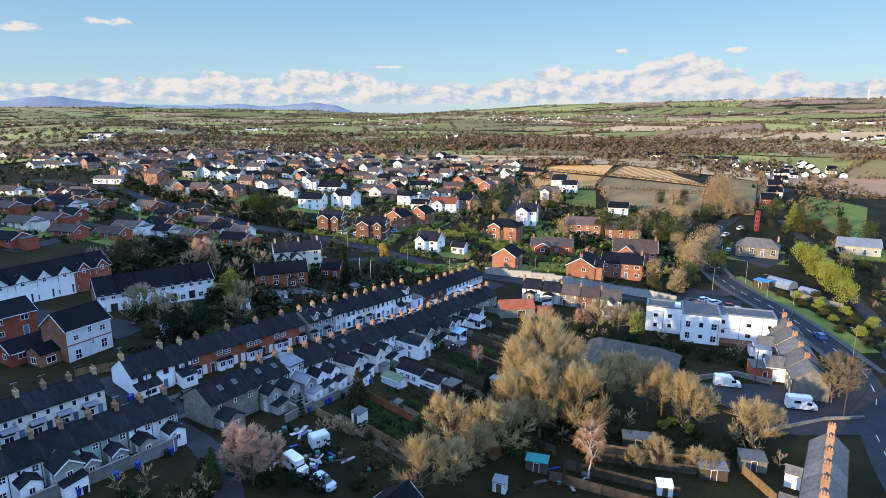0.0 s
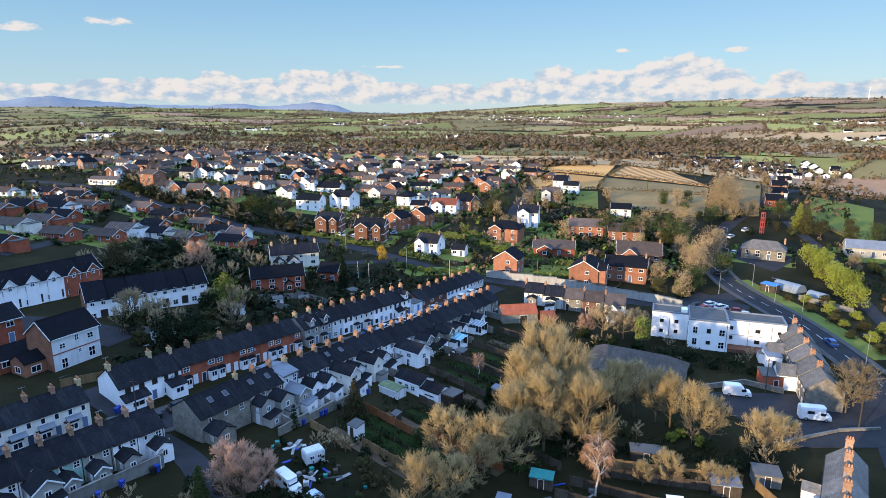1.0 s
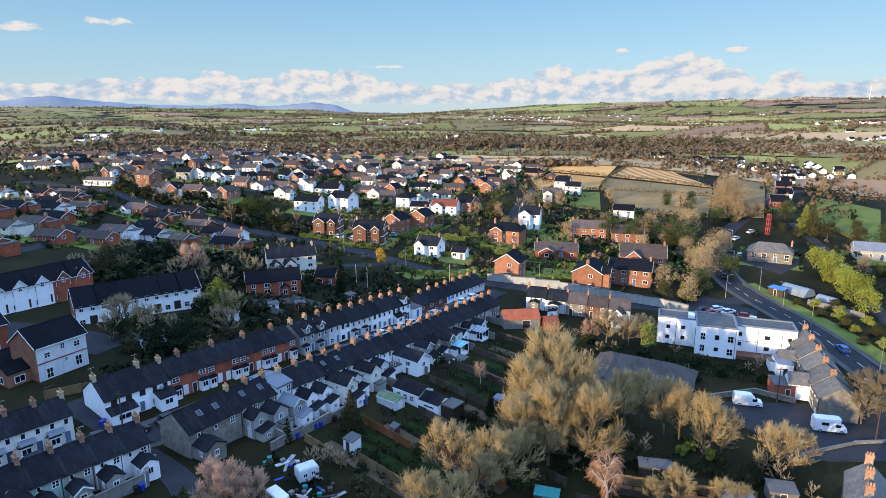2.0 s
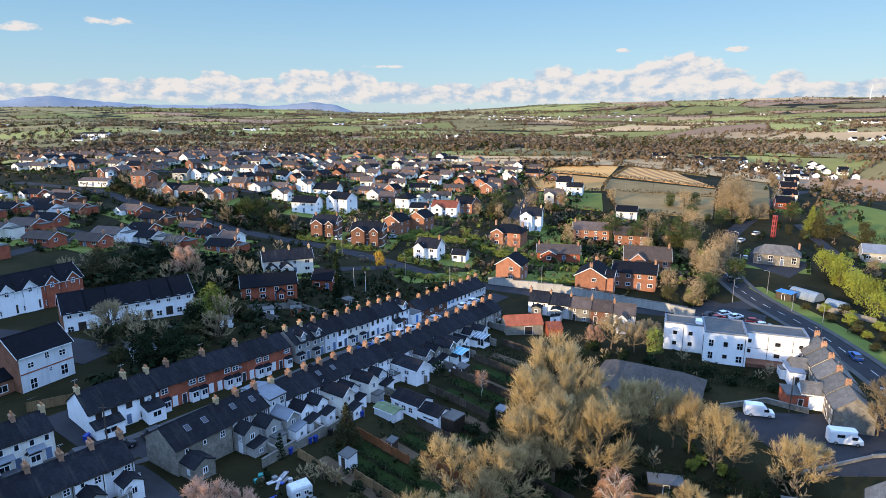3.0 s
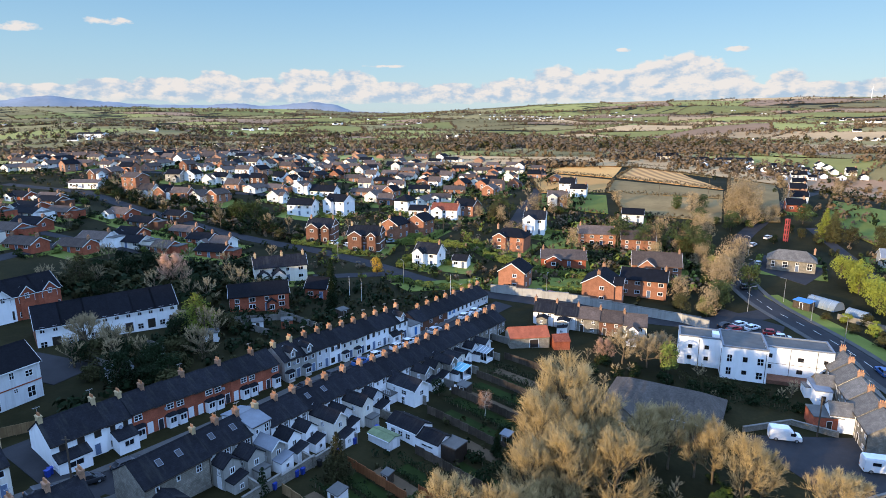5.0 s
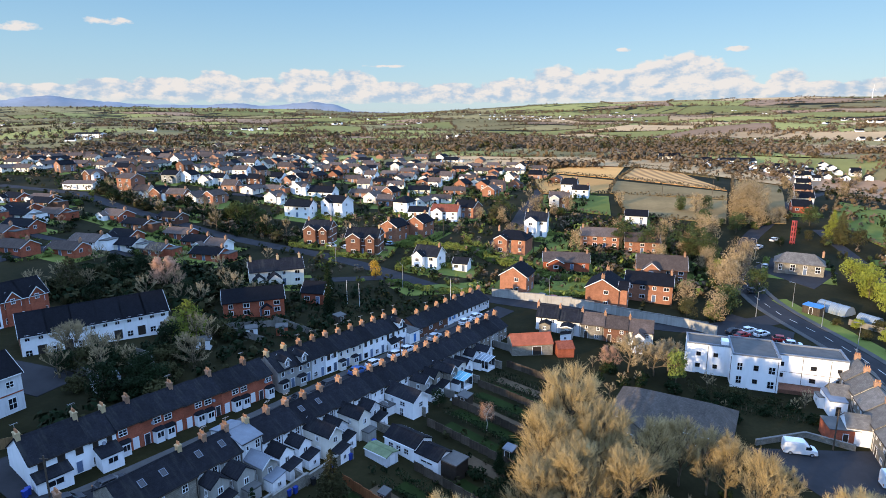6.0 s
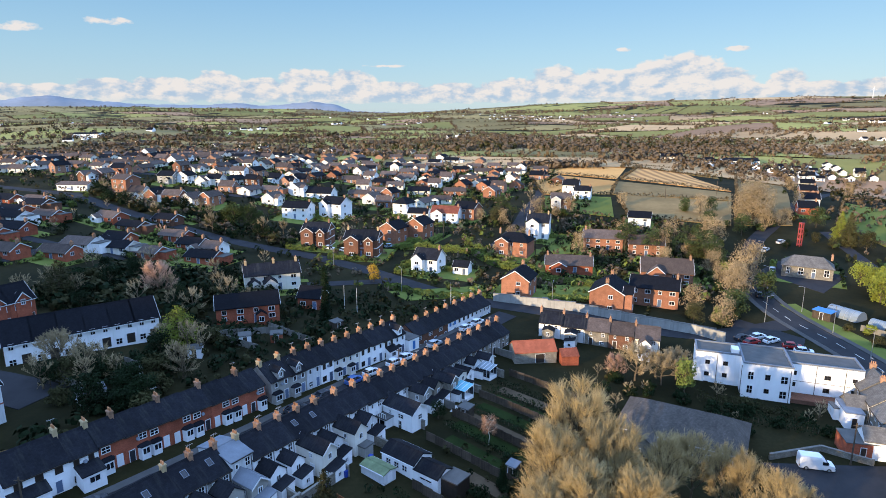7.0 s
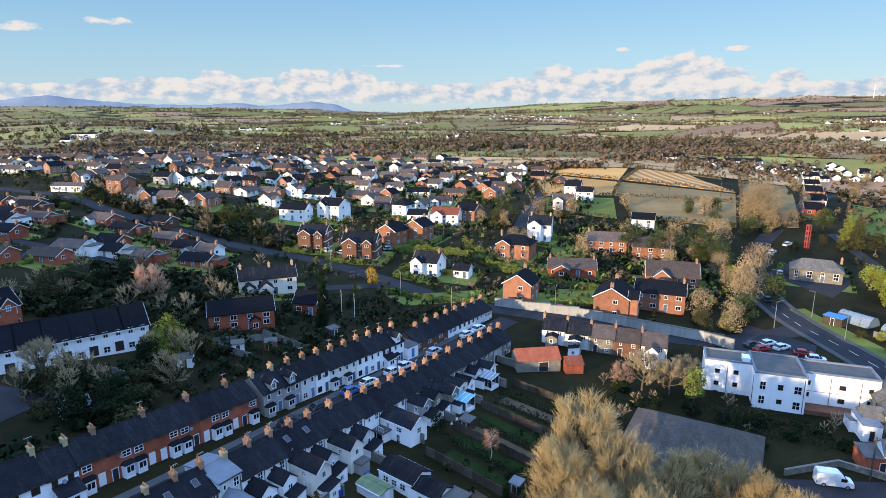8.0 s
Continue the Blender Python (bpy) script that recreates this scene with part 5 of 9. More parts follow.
drape("field", [(86.9, 339.9), (103.2, 385.2)], [(138.7, 317.3), (147.7, 336.7)], F_ROUGH, 0.2, "rough grass slope below the ridged field", "field", across=9, step=6)
hedge_line((86.9, 339.9), (138.7, 317.3))
hedge_line((86.9, 339.9), (103.2, 385.2))
drape("field", [(52.5, 345.1), (56.8, 444.2)], [(88.4, 339.7), (102.6, 385.3)], F_TAN, 0.2, "pale stubble by the lane", "field", across=9, step=6)
hedge_line((52.5, 345.1), (88.4, 339.7))
hedge_line((52.5, 345.1), (56.8, 444.2))
drape("field", [(46.4, 307.4), (51.7, 340.0)], [(75.4, 292.2), (84.9, 332.4)], F_LUSH, 0.2, "green sloping paddock by houses", "field", across=9, step=6)
hedge_line((46.4, 307.4), (75.4, 292.2))
hedge_line((46.4, 307.4), (51.7, 340.0))
drape("field", [(159.7, 269.3), (189.6, 312.3)], [(159.9, 222.1), (204.8, 286.2)], F_LUSH, 0.2, "lush green pasture beside the lane", "field", across=9, step=6)
hedge_line((159.7, 269.3), (159.9, 222.1))
hedge_line((159.7, 269.3), (189.6, 312.3))
drape("field", [(211.4, 340.8), (278.4, 435.9)], [(278.6, 371.8), (318.9, 424.5)], F_SOIL, 0.2, "brown ploughed field by the lane", "field", across=9, step=6)
hedge_line((211.4, 340.8), (278.6, 371.8))
hedge_line((211.4, 340.8), (278.4, 435.9))
drape("field", [(67.7, 526.5), (101.7, 649.7)], [(152.8, 515.6), (165.6, 609.5)], F_GREEN, 0.2, "green pasture above the houses", "field", across=9, step=6)
hedge_line((67.7, 526.5), (152.8, 515.6))
hedge_line((67.7, 526.5), (101.7, 649.7))
drape("field", [(-77.0, 562.8), (-99.0, 674.8)], [(-9.5, 550.3), (-14.7, 673.6)], F_GREEN, 0.2, "green pasture above the houses", "field", across=9, step=6)
hedge_line((-77.0, 562.8), (-9.5, 550.3))
hedge_line((-77.0, 562.8), (-99.0, 674.8))
drape("field", [(-10.7, 495.8), (-10.3, 595.5)], [(64.1, 499.1), (74.1, 593.5)], F_OLIVE, 0.2, "olive pasture beyond the estate", "field", across=9, step=6)
hedge_line((-10.7, 495.8), (64.1, 499.1))
hedge_line((-10.7, 495.8), (-10.3, 595.5))
drape("field", [(196.3, 483.5), (260.2, 641.2)], [(255.8, 471.5), (294.4, 586.4)], F_GREEN, 0.2, "bright green pasture in the valley", "field", across=9, step=6)
hedge_line((196.3, 483.5), (255.8, 471.5))
hedge_line((196.3, 483.5), (260.2, 641.2))
drape("field", [(-378.4, 544.8), (-473.4, 676.2)], [(-258.4, 600.0), (-327.3, 754.3)], F_OLIVE, 0.2, "olive pasture beyond the estate", "field", across=9, step=6)
hedge_line((-378.4, 544.8), (-258.4, 600.0))
hedge_line((-378.4, 544.8), (-473.4, 676.2))
drape("field", [(-258.4, 600.0), (-327.3, 754.3)], [(-84.5, 579.3), (-113.7, 728.5)], F_GREEN, 0.2, "green pasture beyond the estate", "field", across=9, step=6)
hedge_line((-258.4, 600.0), (-84.5, 579.3))
hedge_line((-258.4, 600.0), (-327.3, 754.3))
drape("field", [(127.6, 460.0), (146.8, 496.0)], [(178.6, 419.4), (205.3, 489.5)], F_OLIVE, 0.2, "rough valley pasture with hedges", "field", across=9, step=6)
hedge_line((127.6, 460.0), (178.6, 419.4))
hedge_line((127.6, 460.0), (146.8, 496.0))
drape("field", [(121.3, 275.2), (203.2, 447.8)], [(142.8, 271.7), (238.6, 454.9)], F_ROUGH, 0.2, "rough valley bottom grass", "field", across=9, step=6)
hedge_line((121.3, 275.2), (142.8, 271.7))
hedge_line((121.3, 275.2), (203.2, 447.8))


M["far_hedge"] = material("far_hedgerow", (0.105, 0.08, 0.045), 0.95, 0.35, 0.01, 0.15)
FAR_MATS = {
    "green": material("far_pasture", (0.27, 0.24, 0.07), 0.95, 0.18, 0.012, 0.1, spread=0.3, island=True),
    "olive": material("far_rough_pasture", (0.25, 0.19, 0.075), 0.95, 0.22, 0.012, 0.1, spread=0.3, island=True),
    "tan": material("far_stubble", (0.50, 0.32, 0.155), 0.95, 0.15, 0.012, 0.1, spread=0.2, island=True),
    "soil": material("far_ploughland", (0.34, 0.205, 0.115), 0.95, 0.15, 0.012, 0.1, spread=0.25, island=True)}


def far_farmland():
    """Fields in a loose lattice, with hedgerows and trees along their edges and copses in their corners."""
    rng = np.random.default_rng(7)
    radii = [470, 525, 585, 650, 720, 800, 885, 980, 1090, 1210, 1340, 1490, 1660, 1850, 2070, 2330, 2630, 2980, 3400, 3850, 4200]
    hedgeP, treeP, woodP, sheets = [], [], [], {k: [] for k in FAR_MATS}
    for r0, r1 in zip(radii[:-1], radii[1:]):
        n = max(12, int(1.45 * (r0 + r1) / 2 / ((r1 - r0) * 1.1)))
        edge = np.linspace(-0.72, 0.72, n + 1) + rng.uniform(-0.3, 0.3, n + 1) * 1.44 / n
        lean = rng.uniform(-0.45, 0.45, n + 1) * 1.44 / n
        j0, j1 = rng.uniform(-0.16, 0.16, n + 1) * (r1 - r0), rng.uniform(-0.16, 0.16, n + 1) * (r1 - r0)
        for k in range(n):
            q = []
            for i in (k, k + 1):
                a0, a1 = edge[i] - lean[i], edge[i] + lean[i]
                q.append(((r0 + j0[i]) * math.sin(a0), (r0 + j0[i]) * math.cos(a0)))
                q.append(((r1 + j1[i]) * math.sin(a1), (r1 + j1[i]) * math.cos(a1)))
            mid = (edge[k] + edge[k + 1]) / 2
            odds = (0.38, 0.42, 0.09, 0.11) if mid < 0.15 else (0.33, 0.22, 0.23, 0.22)
            pick = ("green", "olive", "tan", "soil")[rng.choice(4, p=odds)]
            g = np.linspace(0, 1, 6)
            A, B = np.meshgrid(g, g)
            P = [(np.array(q[0])[c] * (1 - A) + np.array(q[1])[c] * A) * (1 - B) + (np.array(q[2])[c] * (1 - A) + np.array(q[3])[c] * A) * B for c in (0, 1)]
            sheets[pick].append(np.stack([P[0], P[1], land(P[0], P[1]) + 0.7 + 0.03 * (k % 5)], -1).reshape(-1, 3))
            for a, b in ((q[0], q[1]), (q[0], q[2])):
                L = math.hypot(b[0] - a[0], b[1] - a[1])
                m = int(L / (1.9 + r0 / 600))
                s = rng.uniform(0, 1, m)
                hedgeP.append(np.stack([a[0] + (b[0] - a[0]) * s + rng.normal(0, 0.7, m), a[1] + (b[1] - a[1]) * s + rng.normal(0, 0.7, m), rng.uniform(0.8, 1.6, m) * (1 + r0 / 2600)], -1))
                m = rng.poisson(L / 22)
                s = rng.uniform(0, 1, m)
                treeP.append(np.stack([a[0] + (b[0] - a[0]) * s, a[1] + (b[1] - a[1]) * s, rng.uniform(1.8, 4.2, m) * (1 + r0 / 5000)], -1))
            if rng.random() < 0.3 and r0 < 3300:
                c = np.array(q[rng.integers(4)])
                m = 70
                woodP.append(np.stack([c[0] + rng.normal(0, 0.26 * (r1 - r0), m), c[1] + rng.normal(0, 0.09 * (r1 - r0), m), rng.uniform(2.2, 4.4, m)], -1))
    for key, rows_ in sheets.items():
        i = np.arange(36).reshape(6, 6)
        f = np.stack([i[:-1, :-1], i[:-1, 1:], i[1:, 1:], i[1:, :-1]], -1).reshape(-1, 4)
        F = np.concatenate([f + 36 * k for k in range(len(rows_))])
        tagged(link_part("far_fields", np_mesh("far_fields", np.concatenate(rows_), F), FAR_MATS[key]), {"green": "far green pastures", "olive": "far olive-brown rough pastures", "tan": "far pale stubble fields", "soil": "far brown ploughed fields"}[key] + " between hedgerows", "fields", kind="stuff")
    clump_mesh("hedgerow", np.concatenate(hedgeP + [np.array(BORDERS)]), "far_hedge", "dark brown hedgerows between fields", "hedgerow", 3, 6, 0.5)
    clump_mesh("hedgerow_trees", np.concatenate(treeP[::2]), "far_wood", "bare brown trees along hedgerows", "hedgerow trees", 13, 9, 0.42)
    clump_mesh("hedgerow_trees", np.concatenate(treeP[1::2]), "far_hedge", "dark trees along hedgerows", "hedgerow trees", 14, 9, 0.42)
    clump_mesh("woodland", np.concatenate(woodP), "far_wood", "bare brown winter woods among the fields", "woodland", 4, 9, 0.42)


def clump_mesh(name, P, mat, label, category, seed, sprays=10, leaf=0.36):
    """Far bushes and trees, each a loose clump of sprays; P: rows of x, y, radius."""
    rng = np.random.default_rng(seed)
    n = len(P)
    c = np.stack([P[:, 0], P[:, 1], land(P[:, 0], P[:, 1]) + P[:, 2] * 0.85], -1)
    d = rng.normal(0, 1, (n, sprays, 3))
    d /= np.linalg.norm(d, axis=2, keepdims=True)
    Q = (c[:, None] + d * P[:, None, 2:3] * rng.uniform(0.45, 0.95, (n, sprays, 1)) * [1, 1, 0.95]).reshape(-1, 3)
    size = np.repeat(P[:, 2], sprays)[:, None]
    N = d.reshape(-1, 3) + [0, 0, 0.2]
    A = np.cross(N, rng.normal(0, 1, N.shape))
    A /= np.linalg.norm(A, axis=1, keepdims=True) + 1e-9
    B = np.cross(N / (np.linalg.norm(N, axis=1, keepdims=True) + 1e-9), A)
    s = size * leaf
    V = np.stack([Q - A * s, Q + B * s * 0.7, Q + A * s, Q - B * s * 0.7], 1).reshape(-1, 3)
    F = np.arange(len(V)).reshape(-1, 4)
    return tagged(link_part(name, np_mesh(name, V, F), mat), label, category, kind="stuff")


far_farmland()

# ---------------------------------------------------------------- the old terraces
FRONT, BACK = 51.7, 231.7


def terrace_row(u0, v0, skew, dirn, levels, specs, group):
    """Houses end to end from u0; v0 + skew * u: the line of their ridges; dirn 1: fronts look towards the gardens, -1: away from them;
    levels: (u, height) pairs of the ridge over the datum."""
    u = u0
    for s in specs:
        w, d, rise = s.pop("w"), s.pop("d", 7.0), s.pop("rise", 2.0)
        uc = u + w / 2
        x, y = st(uc, v0 + skew * uc)
        ridge = float(np.interp(uc, [a for a, _ in levels], [b for _, b in levels])) + s.pop("dz", 0.0)
        foot = min(gz(*st(uc, v0 + skew * uc + q * d / 2)) for q in (-1, 1))
        eave = s.pop("eave", 0.0) or max(3.6, ridge - rise - foot)
        turn = (FRONT if dirn > 0 else BACK) - math.degrees(math.atan(skew))
        s.setdefault("side", dirn)
        s.setdefault("label", f"{KIND_LABELS[s['wall']]} terraced house with a slate roof and {'bay window' if s.get('bays') else 'sash windows'}")
        terrace_house(pose(x, y, ridge - rise - eave, 0, 0, turn), w, d, eave, rise, group=group, **s)
        u += w
    return u


def H(w, wall, **k):
    return dict(w=w, wall=wall, **k)


# the upper side of the street: fronts towards the gardens
UP_V, UP_SKEW = -7.7, -0.0265
UP_Z = ((-40, 14.3), (0, 14.0), (10, 13.7), (13, 13.4), (40, 12.1), (41, 12.3), (56, 11.4), (76, 10.2), (80, 8.3), (112, 8.0))
terrace_row(-39.4, -5.0, 0.0, 1, UP_Z, [H(3.6, "cream", rise=1.7, bays=1, side=1, chim="chimney" if k % 3 else "chimney_cream", canopy=True) for k in range(10)], "cream terrace")
terrace_row(1.9, UP_V, UP_SKEW, 1, UP_Z, [H(7.2, "white", rise=2.5, d=7.4, chim="chimney_cream", frame_mat="timber_dark", porch=(-1.4, 4.2, 1.7), end_stack=True),
                                          H(3.7, "white", rise=2.2, chim="chimney_cream", frame_mat="timber_dark", porch=(0.2, 2.9, 2.2), dz=-0.3)], "white terrace")
terrace_row(12.9, UP_V, UP_SKEW, 1, UP_Z, [H(3.35, "brick", bays=1, pots=4, side=1 if k % 2 == 0 else -1, chim="chimney" if k % 2 == 0 else "", door=("door_white", "door_dark", "door_white")[k % 3]) for k in range(8)], "red-brick terrace")
terrace_row(41.0, UP_V, UP_SKEW, 1, UP_Z, [H(4.2, "grey", rise=2.2, bays=1, chim="chimney_cream", dormers=1, pots=4, end_stack=True), H(3.6, "grey", rise=2.2, dormers=1, bays=1), H(3.4, "palegrey", lights=1), H(3.3, "white", frame_mat="timber_dark"),
                                           H(3.5, "cream", bays=1, dz=-0.2), H(3.5, "cream", bays=1, dz=-0.2), H(3.4, "white", frame_mat="timber_dark"), H(3.5, "white"), H(3.5, "white", frame_mat="timber_dark", porch=(0.2, 2.6, 1.2)), H(3.6, "white", rise=2.2, bays=1, dormers=1, dz=0.3)], "mixed terrace")
terrace_row(80.6, UP_V, UP_SKEW, 1, UP_Z, [H(3.9, "brick_dark"), H(3.9, "brick_dark"), H(3.9, "brick_dark"), H(3.8, "white", frame_mat="door_sky"), H(3.8, "white", frame_mat="timber_dark"), H(3.8, "white", frame_mat="timber_dark"), H(3.8, "palegrey"), H(3.8, "palegrey", end_stack=True)], "far terrace")
# the lower side: backs towards the gardens
terrace_row(-27.9, 9.7, 0.0, -1, ((-40, 14.2), (-18, 14.0), (0, 13.3)), [H(3.6, "white", rear=(2.6, 2.4, 2.3, 0.7, "white", 0.3)), H(3.6, "white"), H(3.6, "white", rear=(2.4, 2.4, 2.3, 0.7, "white", 0.4)), H(3.5, "grey", rear=(3.4, 3.3, 4.2, 1.2, "grey", 0)),
                                        H(3.6, "green", rear=(2.6, 2.0, 2.2, 0.7, "grey", 0.7)), H(3.6, "grey", rear=(2.6, 2.0, 2.2, 0.7, "grey", 0.7)), H(3.5, "white", rear=(2.8, 2.2, 2.3, 0.7, "grey", 0.5)), H(3.6, "palegrey", rear=(2.6, 2.4, 2.3, 0.7, "white", -0.4))], "back terrace")
LOW_V, SK = 10.3, -0.069
LOW_Z = ((5, 12.4), (10, 12.4), (18, 12.3), (25, 11.7), (36, 11.0), (45, 10.4), (52, 9.6), (64, 8.7), (75, 8.3), (84, 7.8), (100, 7.1))
terrace_row(5.7, LOW_V, SK, -1, LOW_Z, [H(9.2, "stone", rise=2.2, d=7.6, lights=2, chim="chimney_cream", pots=2, rear=(3.4, 3.2, 2.6, 0.9, "stone", 2.6)),
                            H(3.5, "palegrey", rise=2.1, lights=1, rear=(3.2, 2.7, 3.5, 1.0, "grey", 0.3)), H(3.5, "grey", rise=2.1, lights=1, rear=(3.6, 2.8, 3.6, 1.1, "grey", 0.3)),
                            H(3.4, "palegrey", rise=0.7, dz=-0.2, eave=5.6, rear=(3.8, 2.6, 3.4, 1.0, "grey", 0.3), chim="chimney_cream", roof="lead"),
                            H(3.7, "white", rear=(4.2, 2.6, 3.6, 1.1, "white", 0.3)), H(3.6, "white", rear=(3.6, 2.4, 3.2, 1.0, "white", 0.4)),
                            H(3.6, "white", lights=1, rear=(5.4, 2.8, 4.2, 1.2, "cream", 0.2)), H(3.6, "white", lights=1, rear=(4.6, 2.6, 3.6, 1.1, "palegrey", 0.3)),
                            H(4.4, "white", rear=(5.0, 2.7, 4.2, 1.2, "cream", 0.4)), H(4.4, "white", rear=(3.8, 2.7, 3.6, 1.1, "palegrey", 0.3)),
                            H(3.6, "white"), H(3.5, "white"), H(3.4, "white"), H(3.5, "palegrey", rear=(3.4, 2.6, 3.6, 1.0, "grey", 0.2)),
                            H(3.6, "grey", rear=(4.4, 2.8, 3.8, 1.1, "stone", 0.2)), H(3.4, "grey", rear=(4.6, 2.6, 4.0, 1.1, "stone", 0.3)),
                            H(3.4, "cream", rear=(5.0, 2.8, 4.2, 0.4, "cream", 0.2)), H(4.4, "grey", rear=(3.6, 2.6, 2.6, 0.9, "white", 0.2)),
                            H(4.4, "grey", rear=(3.4, 2.6, 3.2, 1.0, "palegrey", 0.2)), H(4.0, "stone", rear=(3.4, 2.6, 2.6, 0.8, "white", 0.2)), H(4.0, "stone"), H(4.2, "grey"), H(4.0, "stone")], "long back terrace")

# ---------------------------------------------------------------- the hillside estate
detached(-256.6, 389.4, -12, 12, 6.6, 2.2, 1.8, "cream", "tile_brown", name="bungalow", group="hillside estate")
detached(-249.9, 398.2, 70, 10, 7.2, 2.2, 1.8, "cream", "slate_new", name="bungalow", group="hillside estate", gable="white")
detached(-234.5, 394.7, 62, 12, 7.2, 2.2, 1.8, "brick", "slate_new", name="bungalow", group="hillside estate", gable="white")
detached(-211.2, 378.4, -12, 12, 7.2, 2.2, 1.6, "brick", "tile_brown", name="bungalow", group="hillside estate", gable="white")
detached(-324.4, 552.7, 70, 10, 7.2, 2.2, 1.6, "brick_dark", "tile_brown", name="bungalow", group="hillside estate", chim=2)
detached(-306.8, 552.8, 70, 12, 7.2, 2.2, 1.8, "brick_orange", "tile_brown", name="bungalow", group="hillside estate", gable="white")
detached(-321.7, 641.9, -5, 10, 6.6, 2.2, 1.6, "brick_orange", "slate_new", name="bungalow", group="hillside estate", garage=True)
detached(-323.1, 679.6, 62, 12, 7.2, 2.2, 1.8, "cream", "tile_brown", name="bungalow", group="hillside estate", garage=True)
detached(-169.9, 384.5, 70, 12, 7.2, 2.2, 1.6, "cream", "tile_brown", name="bungalow", group="hillside estate", garage=True)
detached(-142.1, 378.9, 70, 12, 6.6, 2.2, 1.8, "cream", "tile_brown", name="bungalow", group="hillside estate", gable="white")
detached(-127.5, 374.5, 70, 11, 7.2, 2.2, 1.6, "cream", "tile_brown", name="bungalow", group="hillside estate", chim=2)
detached(-330.0, 490.0, -20, 11, 6.6, 2.2, 1.8, "brick_orange", "tile_brown", name="bungalow", group="hillside estate", garage=True)
detached(-229.3, 377.0, 62, 11, 6.6, 2.2, 1.6, "cream", "tile_brown", name="bungalow", group="hillside estate", chim=2)
detached(-96.2, 328.6, 70, 11, 7.2, 2.2, 1.6, "cream", "tile_brown", name="bungalow", group="hillside estate")
detached(-87.0, 333.1, -20, 10, 6.6, 2.2, 1.6, "brick_orange", "tile_brown", name="bungalow", group="hillside estate", garage=True)
detached(-179.5, 544.7, -12, 12, 6.6, 2.2, 1.8, "cream", "tile_brown", name="bungalow", group="hillside estate", gable="white")
detached(-133.1, 435.4, 62, 11, 7.2, 2.2, 1.8, "brick", "tile_brown", name="bungalow", group="hillside estate", garage=True)
detached(-83.8, 470.8, 62, 12, 6.6, 2.2, 1.8, "brick_orange", "tile_brown", name="bungalow", group="hillside estate", garage=True)
detached(-68.1, 460.2, 70, 11, 6.6, 2.2, 1.8, "cream", "tile_brown", name="bungalow", group="hillside estate")
detached(-65.5, 496.8, 62, 12, 6.6, 2.2, 1.6, "brick", "tile_brown", name="bungalow", group="hillside estate", chim=2)
detached(-48.2, 531.6, -5, 12, 7.2, 2.2, 1.8, "brick", "tile_brown", name="bungalow", group="hillside estate")
detached(-28.0, 549.9, 70, 10, 6.6, 2.2, 1.8, "cream", "tile_brown", name="bungalow", group="hillside estate", garage=True)
detached(-21.9, 474.2, 70, 12, 7.2, 2.2, 1.6, "cream", "slate_new", name="bungalow", group="hillside estate", garage=True)
detached(-5.9, 463.7, -5, 12, 7.2, 2.2, 1.8, "brick_dark", "tile_brown", name="bungalow", group="hillside estate")
detached(6.7, 490.9, -20, 12, 6.6, 2.2, 1.8, "cream", "slate_new", name="bungalow", group="hillside estate", garage=True)
detached(-53.1, 384.2, -12, 11, 6.6, 2.2, 1.8, "brick", "tile_brown", name="bungalow", group="hillside estate")
detached(-11.0, 386.2, 70, 11, 7.2, 2.2, 1.6, "brick_orange", "slate_new", name="bungalow", group="hillside estate")
detached(-13.1, 354.8, -5, 12, 6.6, 2.2, 1.8, "cream", "slate_new", name="bungalow", group="hillside estate")
detached(-34.7, 380.5, -20, 12, 6.6, 2.2, 1.8, "brick_dark", "slate_new", name="bungalow", group="hillside estate", garage=True)
detached(-121.3, 571.1, -5, 12, 6.6, 2.2, 1.8, "cream", "slate_new", name="bungalow", group="hillside estate", chim=2)
detached(27.2, 439.3, -5, 12, 7.2, 2.2, 1.8, "cream", "tile_brown", name="bungalow", group="hillside estate", garage=True)
detached(36.7, 438.0, 62, 12, 7.2, 2.2, 1.6, "brick_orange", "slate_new", name="bungalow", group="hillside estate", gable="white")
detached(47.3, 435.9, -20, 11, 7.2, 2.2, 1.6, "cream", "tile_brown", name="bungalow", group="hillside estate", garage=True)
detached(68.2, 387.8, 70, 11, 6.6, 2.2, 1.6, "brick_dark", "tile_brown", name="bungalow", group="hillside estate")
detached(-49.2, 450.1, -12, 10, 6.6, 2.2, 1.6, "brick_orange", "tile_brown", name="bungalow", group="hillside estate")
detached(-84.8, 431.3, 62, 12, 6.6, 2.2, 1.6, "cream", "tile_brown", name="bungalow", group="hillside estate", gable="white")
detached(-110.4, 450.6, -20, 12, 7.2, 2.2, 1.6, "cream", "tile_brown", name="bungalow", group="hillside estate", garage=True)
detached(-85.3, 400.1, -12, 11, 7.2, 2.2, 1.6, "cream", "slate_new", name="bungalow", group="hillside estate", gable="white")
detached(16.1, 405.2, -20, 12, 6.6, 2.2, 1.6, "brick_orange", "tile_brown", name="bungalow", group="hillside estate", gable="white")
detached(22.6, 462.1, -20, 11, 7.2, 2.2, 1.6, "brick_dark", "tile_brown", name="bungalow", group="hillside estate", gable="white")
detached(6.3, 352.5, -5, 12, 7.2, 2.2, 1.6, "brick_orange", "tile_brown", name="bungalow", group="hillside estate")
detached(-195.5, 373.7, -20, 10, 6.6, 2.2, 1.6, "cream", "tile_brown", name="bungalow", group="hillside estate", chim=2)
detached(-349.8, 545.4, -20, 12, 6.6, 2.2, 1.8, "cream", "slate_new", name="bungalow", group="hillside estate", garage=True)
